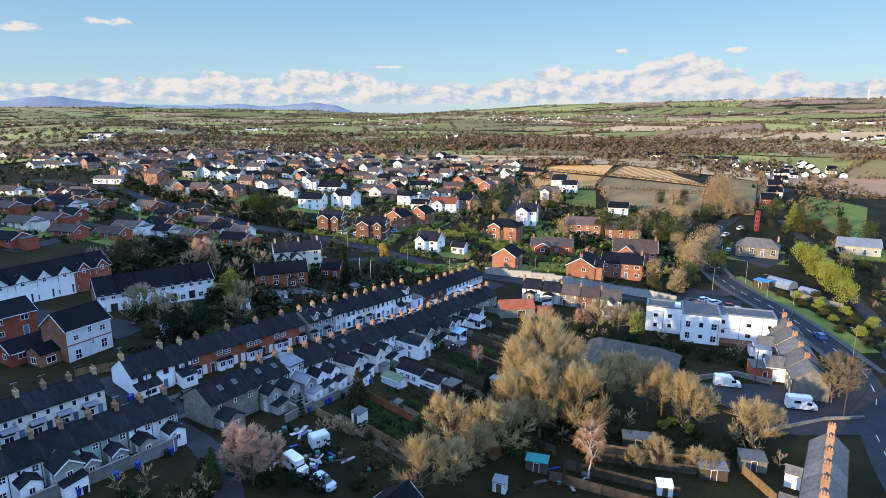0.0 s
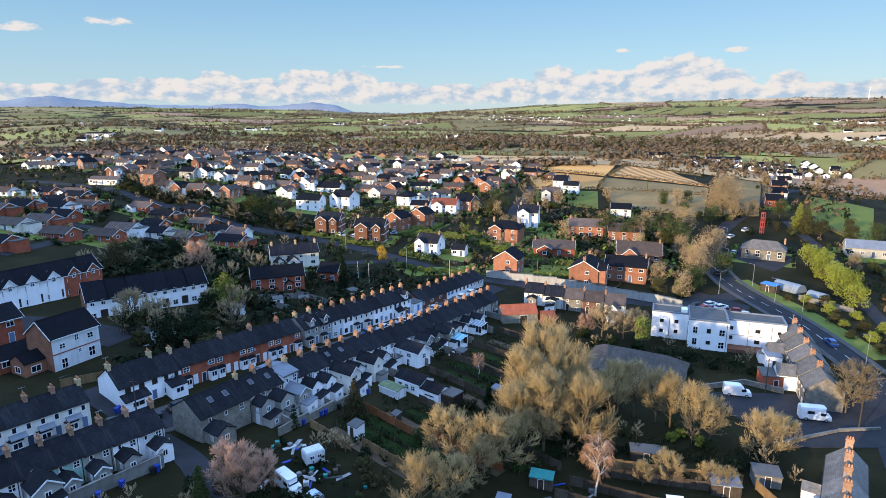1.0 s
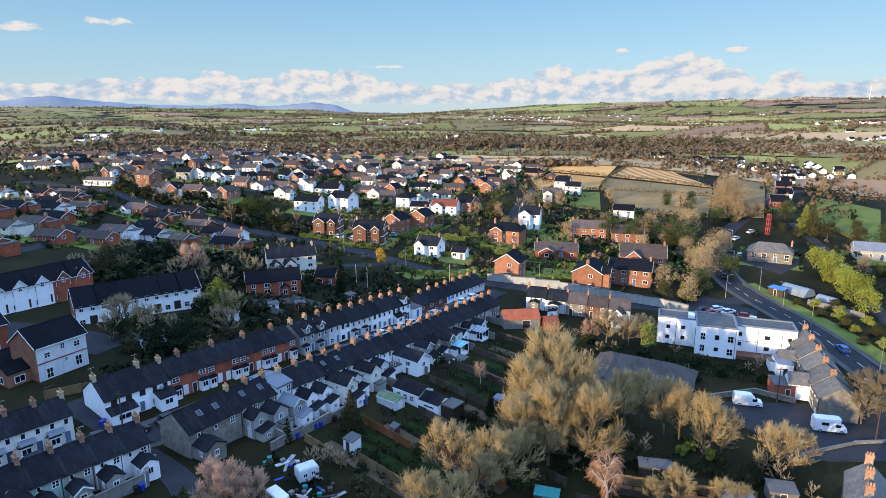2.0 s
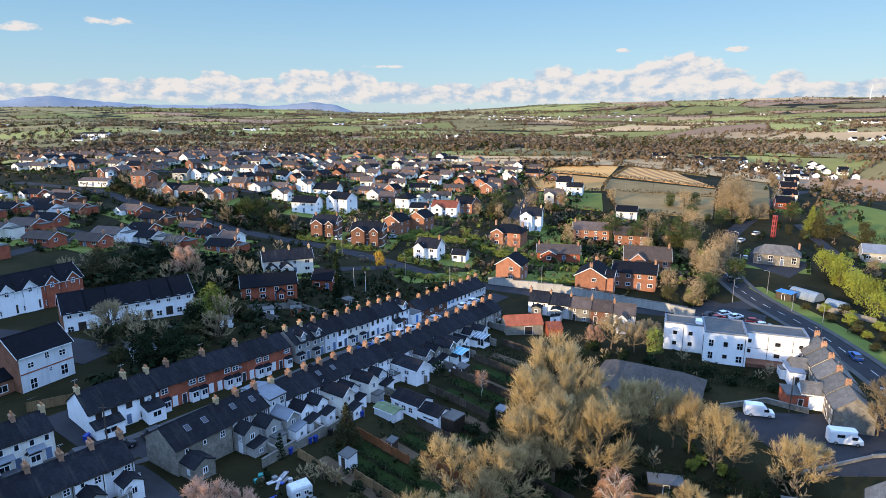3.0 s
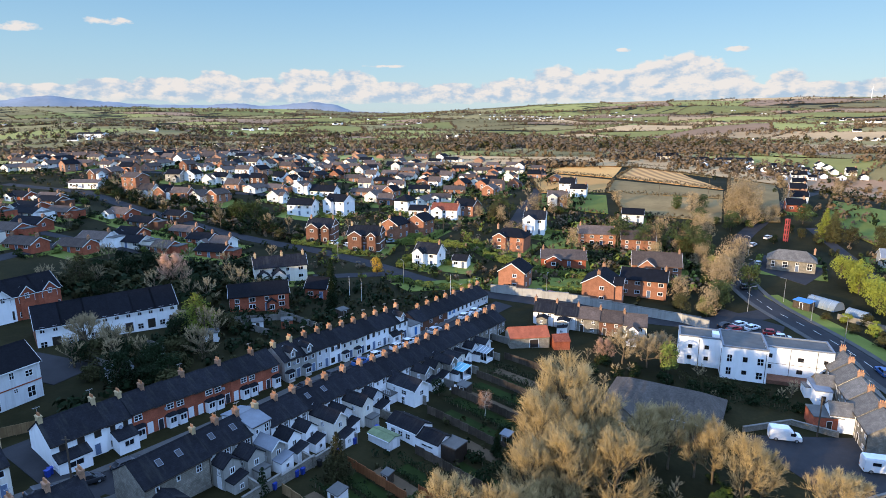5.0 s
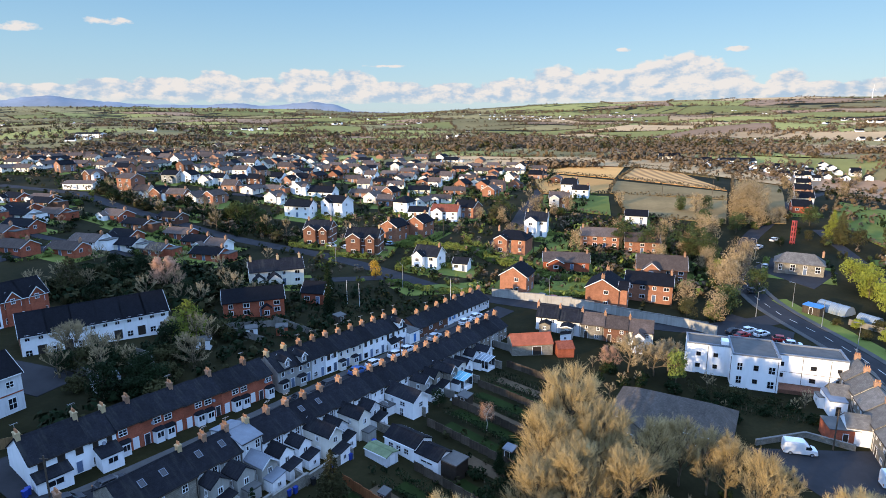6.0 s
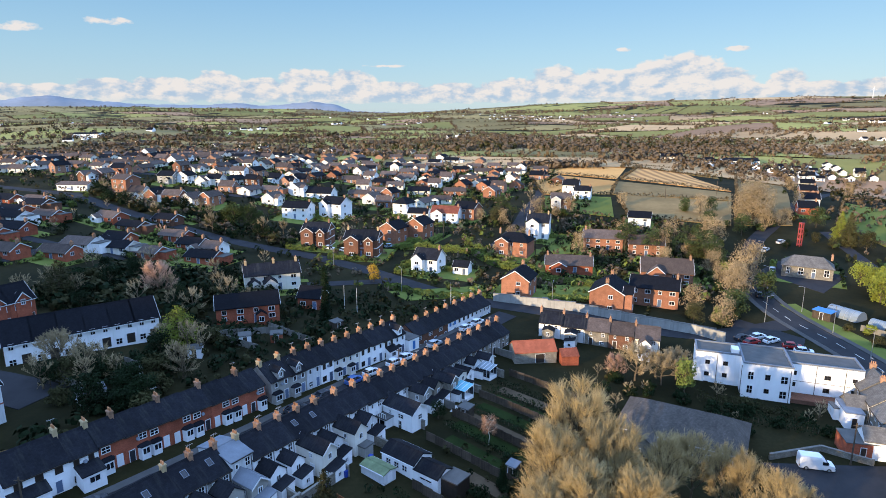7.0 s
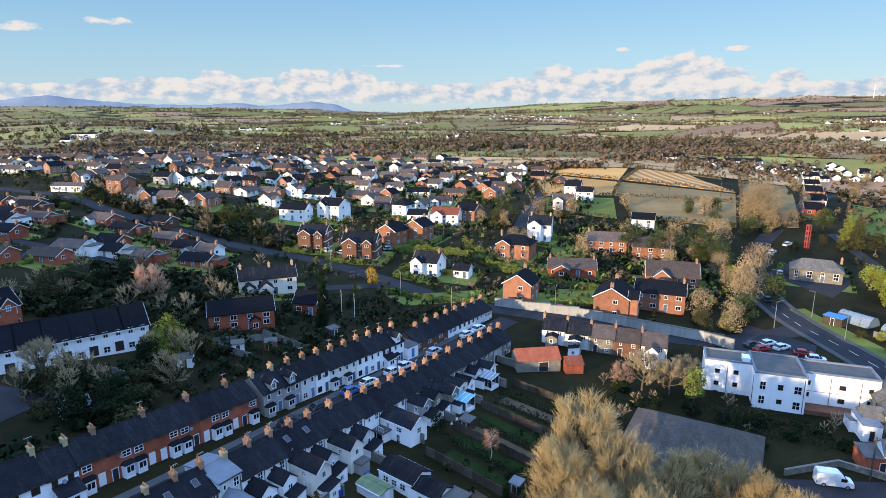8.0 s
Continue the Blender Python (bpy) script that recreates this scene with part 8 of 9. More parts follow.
for x, y, s, turn in ((-27.6, 74.0, 1.05, 0), (-25.6, 72.0, 0.95, 90), (-24.0, 75.4, 0.8, 200)):
    bare_tree("red", x, y, s, turn, "bare russet-twigged tree in a back garden", "garden trees")
leafy("cone", -30.4, 70.6, 0.75, 0, "leaf_mid", "narrow olive-green garden conifer", "conifers")
for x, y, s in ((30.5, 85.8, 0.42), (34.3, 86.0, 0.62), (40.5, 85.5, 0.5), (43.0, 85.0, 0.45)):
    bare_tree("broom", x, y, s, x * 10, "small bare fruit tree", "fruit trees")
leafy("conifer", -14.9, 97.0, 0.7, 0, "leaf_olive", "feathery olive-green conifer in a back garden", "conifers")
leafy("cedar", -53.2, 144.5, 0.9, 0, "leaf_yellow", "large yellow-green spreading cedar", "conifers")
leafy("cedar", -95.0, 173.0, 0.95, 0, "leaf_olive", "tall olive-green conifer on a bank", "conifers")
bare_tree("red", -74.0, 180.0, 1.35, 40, "large bare russet tree on a bank", "bank trees")
bare_tree("wide", -69.5, 131.5, 0.95, 0, "pale bare tree before white houses", "bank trees")
bare_tree("wide", -57.5, 146.5, 0.55, 60, "small pale bare garden tree", "bank trees")
leafy("round", -21.0, 205.0, 0.9, 0, "leaf_gold", "golden autumn tree at the junction", "garden trees", tall=1.3)
leafy("cone", -32.0, 186.0, 1.15, 0, "leaf_dark", "dark upright conifer beside a garden", "conifers")
leafy("cone", -28.5, 168.5, 1.1, 0, "leaf_dark", "dark upright conifer beside a garden", "conifers")
leafy("round", -34.5, 187.5, 1.0, 0, "leaf_dark", "dark round evergreen by a wall", "shrubs")
leafy("cone", 8.5, 108.0, 0.55, 0, "leaf_dark", "small dark conifer in a garden", "conifers")
leafy("round", -1.0, 127.0, 0.7, 0, "leaf_dark", "dark evergreen bush by a fence", "shrubs")
leafy("shrub", -3.5, 92.0, 1.0, 0, "leaf_mid", "green bush in a back garden", "shrubs")
for x, y in ((40.0, 99.5), (42.0, 101.0), (44.5, 98.6)):
    leafy("shrub", x, y, 0.7, x * 30, "leaf_yellow", "yellow-green laurel bush under trees", "shrubs")

bare_tree("sapling", 52.0, 91.0, 0.5, 0, "small bare brown sapling by a hedge", "garden trees")
leafy("cone_far", -24.0, 92.5, 0.5, 0, "leaf_dark", "small dark conifer in a back yard", "conifers")
rng = np.random.default_rng(21)
BAKE = {}


def bake(mesh, mat, x, y, s, turn):
    """Keeps one more copy of a plant for the joined planting of that material."""
    n = len(mesh.vertices)
    co = np.empty(n * 3)
    mesh.vertices.foreach_get("co", co)
    co = co.reshape(-1, 3) * s
    c, q = math.cos(radians(turn)), math.sin(radians(turn))
    V = np.stack([co[:, 0] * c - co[:, 1] * q + x, co[:, 0] * q + co[:, 1] * c + y, co[:, 2] + gz(x, y)], -1)
    k = mesh.loops[0].index + len(mesh.polygons[0].vertices)
    idx = np.empty(len(mesh.loops), int)
    mesh.loops.foreach_get("vertex_index", idx)
    BAKE.setdefault((mat, k), []).append((V, idx.reshape(-1, k)))


def under(x, y, s, turn):
    k = rng.random()
    if k < 0.72:
        key, s = ("bramble", "leaf_dark") if k < 0.5 else ("bramble", "leaf_olive"), s * 0.5
        if key not in PROTO:
            leafy("bramble", x, y, s, turn, key[1], "dark bramble undergrowth between trees", "undergrowth")
            return
        mat = key[1]
    else:
        key, s, mat = "sapling", s * 0.3, "twig_brown"
    bake(PROTO[key][1], mat, x, y, s, turn)
    bake(PROTO[key][0], "bark", x, y, s, turn)



def scatter(n, x0, x1, y0, y1, pick, inside=None, clear=2.0):
    """Trees and bushes at random over a stretch of ground, clear of the houses."""
    made = 0
    for _ in range(n * 4):
        if made >= n:
            break
        x, y = rng.uniform(x0, x1), rng.uniform(y0, y1)
        if inside and not inside(x, y):
            continue
        if any((x - a) ** 2 + (y - b) ** 2 < (r + clear) ** 2 for a, b, r in HOUSES):
            continue
        pick(x, y, rng.uniform(0.75, 1.25), rng.uniform(0, 360))
        made += 1


def bank(x, y, s, turn):
    k = rng.random()
    if k < 0.5:
        leafy("scrub", x, y, s, turn, "leaf_olive" if k < 0.2 else "leaf_dark", "dark scrub on the bank", "bank scrub")
    elif k < 0.75:
        bare_tree("far", x, y, s * 0.7, turn, "bare brown tree on the bank", "bank trees")
    else:
        leafy("oak", x, y, s * 0.65, turn, "leaf_dark", "dark evergreen tree on the bank", "bank trees")


# the wooded bank between the new houses and the bungalows, and that behind the brick terrace
scatter(44, -100, -48, 158, 200, bank, lambda x, y: y > 165 + (x + 100) * -0.1 and y < 205 + (x + 50) * -0.2)
scatter(34, -80, -46, 116, 152, bank, lambda x, y: -17 < (x + 51) * 0.785 - (y - 90.5) * 0.62 + 0 < 100 or (((x + 51) * ST_DY - (y - 90.5) * ST_DX) < -17 and ((x + 51) * ST_DY - (y - 90.5) * ST_DX) > -36))


BARN = (41.5, 125.5)
scatter(70, 8, 56, 84, 119, under, lambda x, y: (x - BARN[0]) ** 2 + (y - BARN[1]) ** 2 > 150 and y > 90 - (x - 8) * 0.05 and not (x > 50 and y > 97))
scatter(34, 30, 72, 126, 150, under, lambda x, y: (x - BARN[0]) ** 2 + (y - BARN[1]) ** 2 > 160 and (x - 54.9) * 0.342 + (y - 154) * 0.94 < -12)
scatter(30, -46, -30, 58, 76, under, lambda x, y: ((x + 51) * ST_DY - (y - 90.5) * ST_DX) > 21)
scatter(16, -32, -10, 72, 90, under, lambda x, y: ((x + 51) * ST_DY - (y - 90.5) * ST_DX) > 27 and (x + 19) ** 2 + (y - 80) ** 2 > 30)
scatter(40, -12, 30, 100, 150, under, lambda x, y: ((x + 51) * ST_DY - (y - 90.5) * ST_DX) > 34)
# the wooded cutting along the hillside road
scatter(60, -175, -48, 238, 318, bank, lambda x, y: 4 < (y - np.interp(x, (-172, -139, -85, -45), (306, 279, 252, 236))) < 26)


def estate_plant(x, y, s, turn):
    k = rng.random()
    if k < 0.5:
        mat = ("leaf_mid", "leaf_dark", "leaf_hedge", "leaf_olive")[int(k * 7.9)]
        key, s = ("bush_far", mat), s * 0.55
        if key not in PROTO:
            leafy("bush_far", x, y, s, turn, mat, "garden bush beside an estate house", "estate shrubs")
            return
    elif k < 0.64:
        key, s, mat = ("cone_far", "leaf_dark"), s * 0.55, "leaf_dark"
    elif k < 0.9:
        key, s, mat = "sapling", s * 0.5, "twig_brown"
    else:
        key, s, mat = "sapling", s * 0.45, "twig_red"
    bake(PROTO[key][1], mat, x, y, s, turn)
    bake(PROTO[key][0], "bark", x, y, s, turn)


scatter(90, -250, 60, 262, 480, estate_plant, lambda x, y: y > 262 - x * 0.05, 1.0)
scatter(50, -190, -50, 195, 262, estate_plant, lambda x, y: y < np.interp(x, (-172, -139, -85, -45), (306, 279, 252, 236)) - 6, 1.0)
scatter(20, -45, 45, 225, 300, estate_plant, clear=2.0)


def grove(x, y, s, turn):
    k = rng.random()
    if k < 0.35:
        leafy("oak", x, y, s * 0.85, turn, "leaf_pine" if k < 0.2 else "leaf_olive", "green evergreen tree in the sun", "roadside trees")
    elif k < 0.8:
        leafy("bare_round", x, y, s * 0.95, turn, "twig_far", "bare tan tree in the sun", "roadside trees", "tree")
    else:
        leafy("scrub", x, y, s * 0.8, turn, "leaf_mid", "dense green shrubbery in the sun", "roadside trees")


# groves right of the brick houses, along the road and up the slope
scatter(16, 74, 96, 196, 240, grove)
scatter(12, 60, 90, 225, 262, grove)
scatter(8, 64, 80, 176, 190, grove)
scatter(14, 108, 150, 262, 300, grove)
scatter(10, 16, 60, 270, 300, grove)
leafy("pine", 65.5, 241.7, 1.05, 0, "leaf_pine", "spreading dark green pine among brick houses", "pines")
leafy("pine", 73.7, 238.0, 0.9, 50, "leaf_pine", "spreading dark green pine among brick houses", "pines")
leafy("pine", 86.0, 234.1, 1.15, 100, "leaf_pine", "spreading dark green pine among brick houses", "pines")
leafy("pine", 89.4, 229.1, 1.05, 150, "leaf_pine", "spreading dark green pine among brick houses", "pines")
leafy("pine", 91.3, 225.4, 0.95, 200, "leaf_pine", "spreading dark green pine among brick houses", "pines")
leafy("pine", 26.1, 293.9, 0.9, 250, "leaf_pine", "spreading dark green pine among brick houses", "pines")
leafy("pine", 29.4, 284.7, 0.7, 300, "leaf_pine", "spreading dark green pine among brick houses", "pines")
leafy("bare_round", 77.6, 238.6, 1.15, 0, "twig_far", "bare tan-twigged tree beside brick houses", "roadside trees", "tree", tall=1.15)
leafy("bare_round", 94.9, 211.6, 1.44, 40, "twig_far", "bare tan-twigged tree beside brick houses", "roadside trees", "tree", tall=1.15)
leafy("bare_round", 87.0, 200.6, 1.38, 80, "twig_far", "bare tan-twigged tree beside brick houses", "roadside trees", "tree", tall=1.15)
leafy("bare_round", 81.3, 192.3, 1.32, 120, "twig_far", "bare tan-twigged tree beside brick houses", "roadside trees", "tree", tall=1.15)
leafy("bare_round", 102.4, 222.4, 1.03, 160, "twig_far", "bare tan-twigged tree beside brick houses", "roadside trees", "tree", tall=1.15)
leafy("bare_round", 100.6, 247.7, 1.26, 200, "twig_far", "bare tan-twigged tree beside brick houses", "roadside trees", "tree", tall=1.15)
leafy("bare_round", 100.5, 256.1, 1.15, 240, "twig_far", "bare tan-twigged tree beside brick houses", "roadside trees", "tree", tall=1.15)
leafy("bare_round", 48.9, 242.5, 0.86, 280, "twig_far", "bare tan-twigged tree beside brick houses", "roadside trees", "tree", tall=1.15)
leafy("bare_round", 67.4, 185.7, 0.92, 320, "twig_far", "bare tan-twigged tree beside brick houses", "roadside trees", "tree", tall=1.15)
leafy("bare_round", 26.0, 253.6, 0.80, 360, "twig_far", "bare tan-twigged tree beside brick houses", "roadside trees", "tree", tall=1.15)
leafy("bare_round", 30.5, 255.0, 0.69, 400, "twig_far", "bare tan-twigged tree beside brick houses", "roadside trees", "tree", tall=1.15)
leafy("bare_round", 25.3, 280.3, 0.80, 440, "twig_far", "bare tan-twigged tree beside brick houses", "roadside trees", "tree", tall=1.15)
leafy("bare_round", 135.6, 271.3, 0.80, 480, "twig_far", "bare tan-twigged tree beside brick houses", "roadside trees", "tree", tall=1.15)
leafy("bare_round", 128.4, 266.1, 0.92, 520, "twig_far", "bare tan-twigged tree beside brick houses", "roadside trees", "tree", tall=1.15)
leafy("bare_round", 158.0, 295.6, 0.92, 560, "twig_far", "bare tan-twigged tree beside brick houses", "roadside trees", "tree", tall=1.15)
leafy("bare_round", 275.1, 425.0, 1.03, 600, "twig_far", "bare tan-twigged tree beside brick houses", "roadside trees", "tree", tall=1.15)
leafy("bare_round", 209.7, 339.1, 0.92, 640, "twig_far", "bare tan-twigged tree beside brick houses", "roadside trees", "tree", tall=1.15)
leafy("bare_round", 188.0, 354.6, 0.92, 680, "twig_far", "bare tan-twigged tree beside brick houses", "roadside trees", "tree", tall=1.15)
leafy("round", 91.2, 218.5, 0.95, 0, "leaf_yellow", "dense round evergreen bush by the road", "shrubs")
leafy("round", 71.5, 178.0, 1.05, 40, "leaf_hedge", "dense round evergreen bush by the road", "shrubs")
leafy("round", 9.5, 247.9, 0.9, 80, "leaf_hedge", "dense round evergreen bush by the road", "shrubs")
leafy("round", 125.9, 244.9, 0.7, 120, "leaf_dark", "dense round evergreen bush by the road", "shrubs")
leafy("round", 138.9, 256.9, 0.7, 160, "leaf_dark", "dense round evergreen bush by the road", "shrubs")
leafy("round", 139.1, 249.8, 0.8, 200, "leaf_olive", "dense round evergreen bush by the road", "shrubs")
leafy("round", 141.1, 242.7, 0.8, 240, "leaf_olive", "dense round evergreen bush by the road", "shrubs")
leafy("round", 136.3, 277.0, 0.8, 280, "leaf_olive", "dense round evergreen bush by the road", "shrubs")
leafy("conifer", 147.7, 244.4, 1.15, 0, "leaf_olive", "broad olive-green conifer by the lane", "conifers")
leafy("dome", 126.6, 272.7, 1.0, 0, "twig_far", "huge rounded bare tree by the crossroads", "roadside trees", "tree")
leafy("bare_round", 84.7, 311.6, 0.85, 0, "twig_far", "round tan bare tree in a paddock", "roadside trees", "tree")
leafy("oak", -84.3, 269.5, 1.25, 0, "leaf_mid", "large dark evergreen above the cutting", "bank trees")
leafy("oak", -79.4, 271.3, 1.2, 70, "leaf_mid", "large dark evergreen above the cutting", "bank trees")
leafy("oak", -88.6, 271.4, 0.9, 140, "leaf_mid", "large dark evergreen above the cutting", "bank trees")
leafy("oak", -76.2, 274.3, 0.8, 210, "leaf_mid", "large dark evergreen above the cutting", "bank trees")
leafy("conifer", 148.0, 250.0, 1.05, 0, "leaf_yellow", "tall yellow-green conifer by the lane", "conifers")
for k in range(7):
    leafy("oak", 126 - k * 1.9 + (k % 2), 205 - k * 7.0, 0.92 + 0.08 * (k % 3), k * 50, "leaf_yellow", "tall sunlit yellow-green cypress", "cypress screen", tall=1.05)
leafy("cone", 123, 193, 1.25, 0, "leaf_yellow", "pointed yellow-green cypress beside the allotments", "cypress screen")
for k in range(20):
    leafy("scrub", 101.0 + (k % 4) * 2.7 + (k % 3), 172 - k * 2.3, 0.55 + 0.12 * (k % 3), k * 40, "leaf_yellow" if k % 2 else "leaf_olive", "sunlit gorse and bramble scrub", "roadside scrub")
scatter(22, 110, 175, 130, 250, grove, lambda x, y: x > 122 + (y - 150) * 0.2)
scatter(24, 150, 330, 250, 470, estate_plant, lambda x, y: abs(x - np.interp(y, (262, 310, 395, 470), (150, 190, 238, 255))) > 8)


def free(X, Y, R, walls=0.3):
    """Which places keep clear of houses and roads."""
    ok = np.ones(len(X), bool)
    for x, y, rot, L, W in PLOTS:
        c, q = math.cos(radians(rot)), math.sin(radians(rot))
        a, b = (X - x) * c + (Y - y) * q, (Y - y) * c - (X - x) * q
        ok &= (np.abs(a) > L / 2 + R * 0.8 + walls) | (np.abs(b) > W / 2 + R * 0.8 + walls)
    for line, w in ROADS:
        for (ax, ay), (bx, by) in zip(line[:-1], line[1:]):
            l2 = (bx - ax) ** 2 + (by - ay) ** 2
            t = np.clip(((X - ax) * (bx - ax) + (Y - ay) * (by - ay)) / l2, 0, 1)
            ok &= np.hypot(X - ax - t * (bx - ax), Y - ay - t * (by - ay)) > w / 2 + R * 0.9
    return ok


GREENERY = {}


def strew(n, x0, x1, y0, y1, r0, r1, mats, inside=None):
    """Bushes at random over a stretch of ground; mats: their materials, in equal shares."""
    X, Y, R = rng.uniform(x0, x1, n), rng.uniform(y0, y1, n), rng.uniform(r0, r1, n)
    ok = free(X, Y, R)
    if inside:
        ok &= inside(X, Y)
    P = np.stack([X, Y, R], -1)[ok]
    for k, m in enumerate(mats):
        GREENERY.setdefault(m, []).append(P[k::len(mats)])


def plot_hedges():
    """Low hedges along three sides of each plot on the hillside."""
    mats = ("leaf_dark", "leaf_hedge", "leaf_mid", "leaf_dark", "leaf_olive")
    for k, (x, y, rot, L, W) in enumerate(PLOTS):
        if y < 188 or y > 470 or x > 160:
            continue
        c, q = math.cos(radians(rot)), math.sin(radians(rot))
        a, b = L / 2 + rng.uniform(2.5, 4.5), W / 2 + rng.uniform(3.5, 6.5)
        sides = [((-a, -b), (a, -b)), ((-a, -b), (-a, b)), ((a, b), (-a, b)), ((a, -b), (a, b))]
        for j in rng.permutation(4)[:3]:
            (p0, p1), (q0, q1) = sides[j]
            n = int(math.hypot(q0 - p0, q1 - p1) / 0.75)
            t = rng.uniform(0, 1, n)
            u, v = p0 + (q0 - p0) * t, p1 + (q1 - p1) * t
            X, Y, R = x + c * u - q * v, y + q * u + c * v, rng.uniform(0.45, 0.95, n) * (1 + 0.9 * (rng.random(n) < 0.08))
            ok = free(X, Y, R)
            GREENERY.setdefault(mats[(k + j) % 5], []).append(np.stack([X, Y, R], -1)[ok])


def plot_lawns():
    """Grass round each house of the hillside, laid on the slope."""
    V, F = [], []
    for k, (x, y, rot, L, W) in enumerate(PLOTS):
        if y < 195 or y > 470 or x > 160:
            continue
        c, q = math.cos(radians(rot)), math.sin(radians(rot))
        g = np.linspace(-1, 1, 6)
        A, B = np.meshgrid(g * (L / 2 + 3.5), g * (W / 2 + 5.0) - 1.5)
        X, Y = (x + c * A - q * B).ravel(), (y + q * A + c * B).ravel()
        ok = free(X, Y, np.full(36, 0.5), -40.0).reshape(6, 6)
        o = sum(len(v) for v in V)
        V.append(np.stack([X, Y, land(X, Y) + 0.05 + 0.006 * (k % 9)], -1))
        for i in range(5):
            for j in range(5):
                if ok[i:i + 2, j:j + 2].all():
                    F.append((o + i * 6 + j, o + i * 6 + j + 1, o + i * 6 + j + 7, o + i * 6 + j + 6))
    tagged(link_part("garden_lawns", np_mesh("garden_lawns", np.concatenate(V), np.array(F)), "lawn"), "mown lawns round the hillside houses", "lawn", kind="stuff")


def cutting(X):
    return np.interp(X, (-172, -139, -85, -45), (306, 279, 252, 236))


plot_hedges()
plot_lawns()
# the wooded cutting, the wooded bank above the new houses, and the garden greenery round the junction and the brick houses
strew(1500, -180, -46, 236, 322, 0.9, 2.3, ("leaf_olive", "far_wood", "leaf_dark", "far_wood"), lambda X, Y: (Y - cutting(X) > 3) & (Y - cutting(X) < 19))
strew(700, -175, -46, 215, 310, 0.7, 1.7, ("leaf_olive", "leaf_dark"), lambda X, Y: (Y - cutting(X) < -3) & (Y - cutting(X) > -11))
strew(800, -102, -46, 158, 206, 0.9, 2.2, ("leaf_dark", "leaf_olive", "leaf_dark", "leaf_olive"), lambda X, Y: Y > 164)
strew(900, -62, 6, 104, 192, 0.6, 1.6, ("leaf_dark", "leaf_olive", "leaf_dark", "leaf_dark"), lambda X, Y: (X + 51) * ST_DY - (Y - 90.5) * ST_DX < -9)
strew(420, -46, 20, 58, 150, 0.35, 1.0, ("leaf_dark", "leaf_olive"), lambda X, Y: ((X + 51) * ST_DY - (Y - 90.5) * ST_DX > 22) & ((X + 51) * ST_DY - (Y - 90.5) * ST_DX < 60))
strew(700, -45, 62, 196, 300, 0.6, 1.7, ("leaf_mid", "far_wood", "leaf_dark", "far_wood", "leaf_olive", "leaf_hedge"))
strew(900, 50, 100, 196, 285, 0.7, 2.0, ("far_wood", "leaf_hedge", "far_wood", "leaf_olive", "leaf_dark", "leaf_olive"), lambda X, Y: X < 84 + (Y - 196) * 0.45)
strew(420, 96, 150, 120, 262, 0.8, 2.2, ("leaf_olive", "far_wood", "leaf_mid"), lambda X, Y: (X > 118 + (Y - 150) * 0.25) & (X < 134 + (Y - 150) * 0.25))
strew(900, 120, 270, 262, 480, 0.9, 2.4, ("leaf_olive", "far_wood", "leaf_dark", "far_wood"), lambda X, Y: np.abs(X - np.interp(Y, (262, 310, 395, 470), (150, 190, 238, 255))) < 26)
strew(1500, -260, 70, 270, 480, 0.7, 2.1, ("leaf_dark", "far_wood", "leaf_olive", "leaf_dark", "leaf_mid"))
for k, (mat, rows_) in enumerate(GREENERY.items()):
    clump_mesh("garden_planting", np.concatenate(rows_), mat, "hedges and bushes of the gardens and banks", "planting", 30 + k, 12, 0.4)

for (mat, k), rows_ in BAKE.items():
    tagged(link_part("garden_planting", leaf_mesh("garden_planting", rows_), mat), "bushes, brambles and bare small trees in gardens", "planting", kind="stuff")

# ---------------------------------------------------------------- hedges, fences and walls
for line, h in (([(-17, 200), (-3, 192.5), (12, 193.5)], 1.5), ([(-6, 247), (10, 241), (16, 228), (24, 224)], 2.2), ([(16, 228), (22, 222), (30, 222)], 1.8), ([(30, 214), (44, 208), (60, 207)], 1.6), ([(-14, 226), (0, 219), (10, 224)], 1.6), ([(30, 196), (62, 193)], 1.2), ([(40, 262), (58, 258)], 1.4), ([(-16, 247), (-6, 247)], 2.4)):
    hedge(line, 1.4, h)
leafy("round", 12.5, 238.0, 0.95, 0, "leaf_hedge", "round bright green bush", "shrubs")
leafy("round", -9.0, 250.0, 0.85, 0, "leaf_hedge", "round green clipped garden bush", "shrubs")
for k, (u, v0, v1, what) in enumerate(((20.2, 21.5, 31, "new"), (22.6, 31, 44, "new"), (24.2, 23, 46, "h"), (27.6, 22, 48, "h"), (31.0, 22.5, 34, "red"), (33.6, 34, 50, "red"), (35.2, 26, 52, "h"), (38.2, 26, 54, "h"), (41.0, 27, 56, "f"), (46.5, 31, 56, "h"), (52.4, 20, 54, "f"), (58.4, 19, 52, "h"), (62.0, 18, 50, "f"), (66.4, 17.5, 48, "h"), (71.8, 17, 46, "f"), (75.6, 16.5, 44, "h"), (79.4, 16, 42, "h"), (84.0, 16, 38, "f"))):
    a, b = st(u, v0), st(u, v1)
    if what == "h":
        # these hedges take the darker leaf colour in place of garden shade
        hedge([a, ((a[0] + b[0]) / 2, (a[1] + b[1]) / 2), b], 0.9, 1.1, "leaf_dark", "garden hedge with shade put into its dark leaf colour", 0.2, 0.15, 14)
    else:
        fence(a, b, 1.5, {"f": "fence_old", "new": "fence_new", "red": "fence_red"}[what], {"f": "weathered timber panel fence", "new": "pale timber panel fence", "red": "red-stained timber panel fence"}[what])
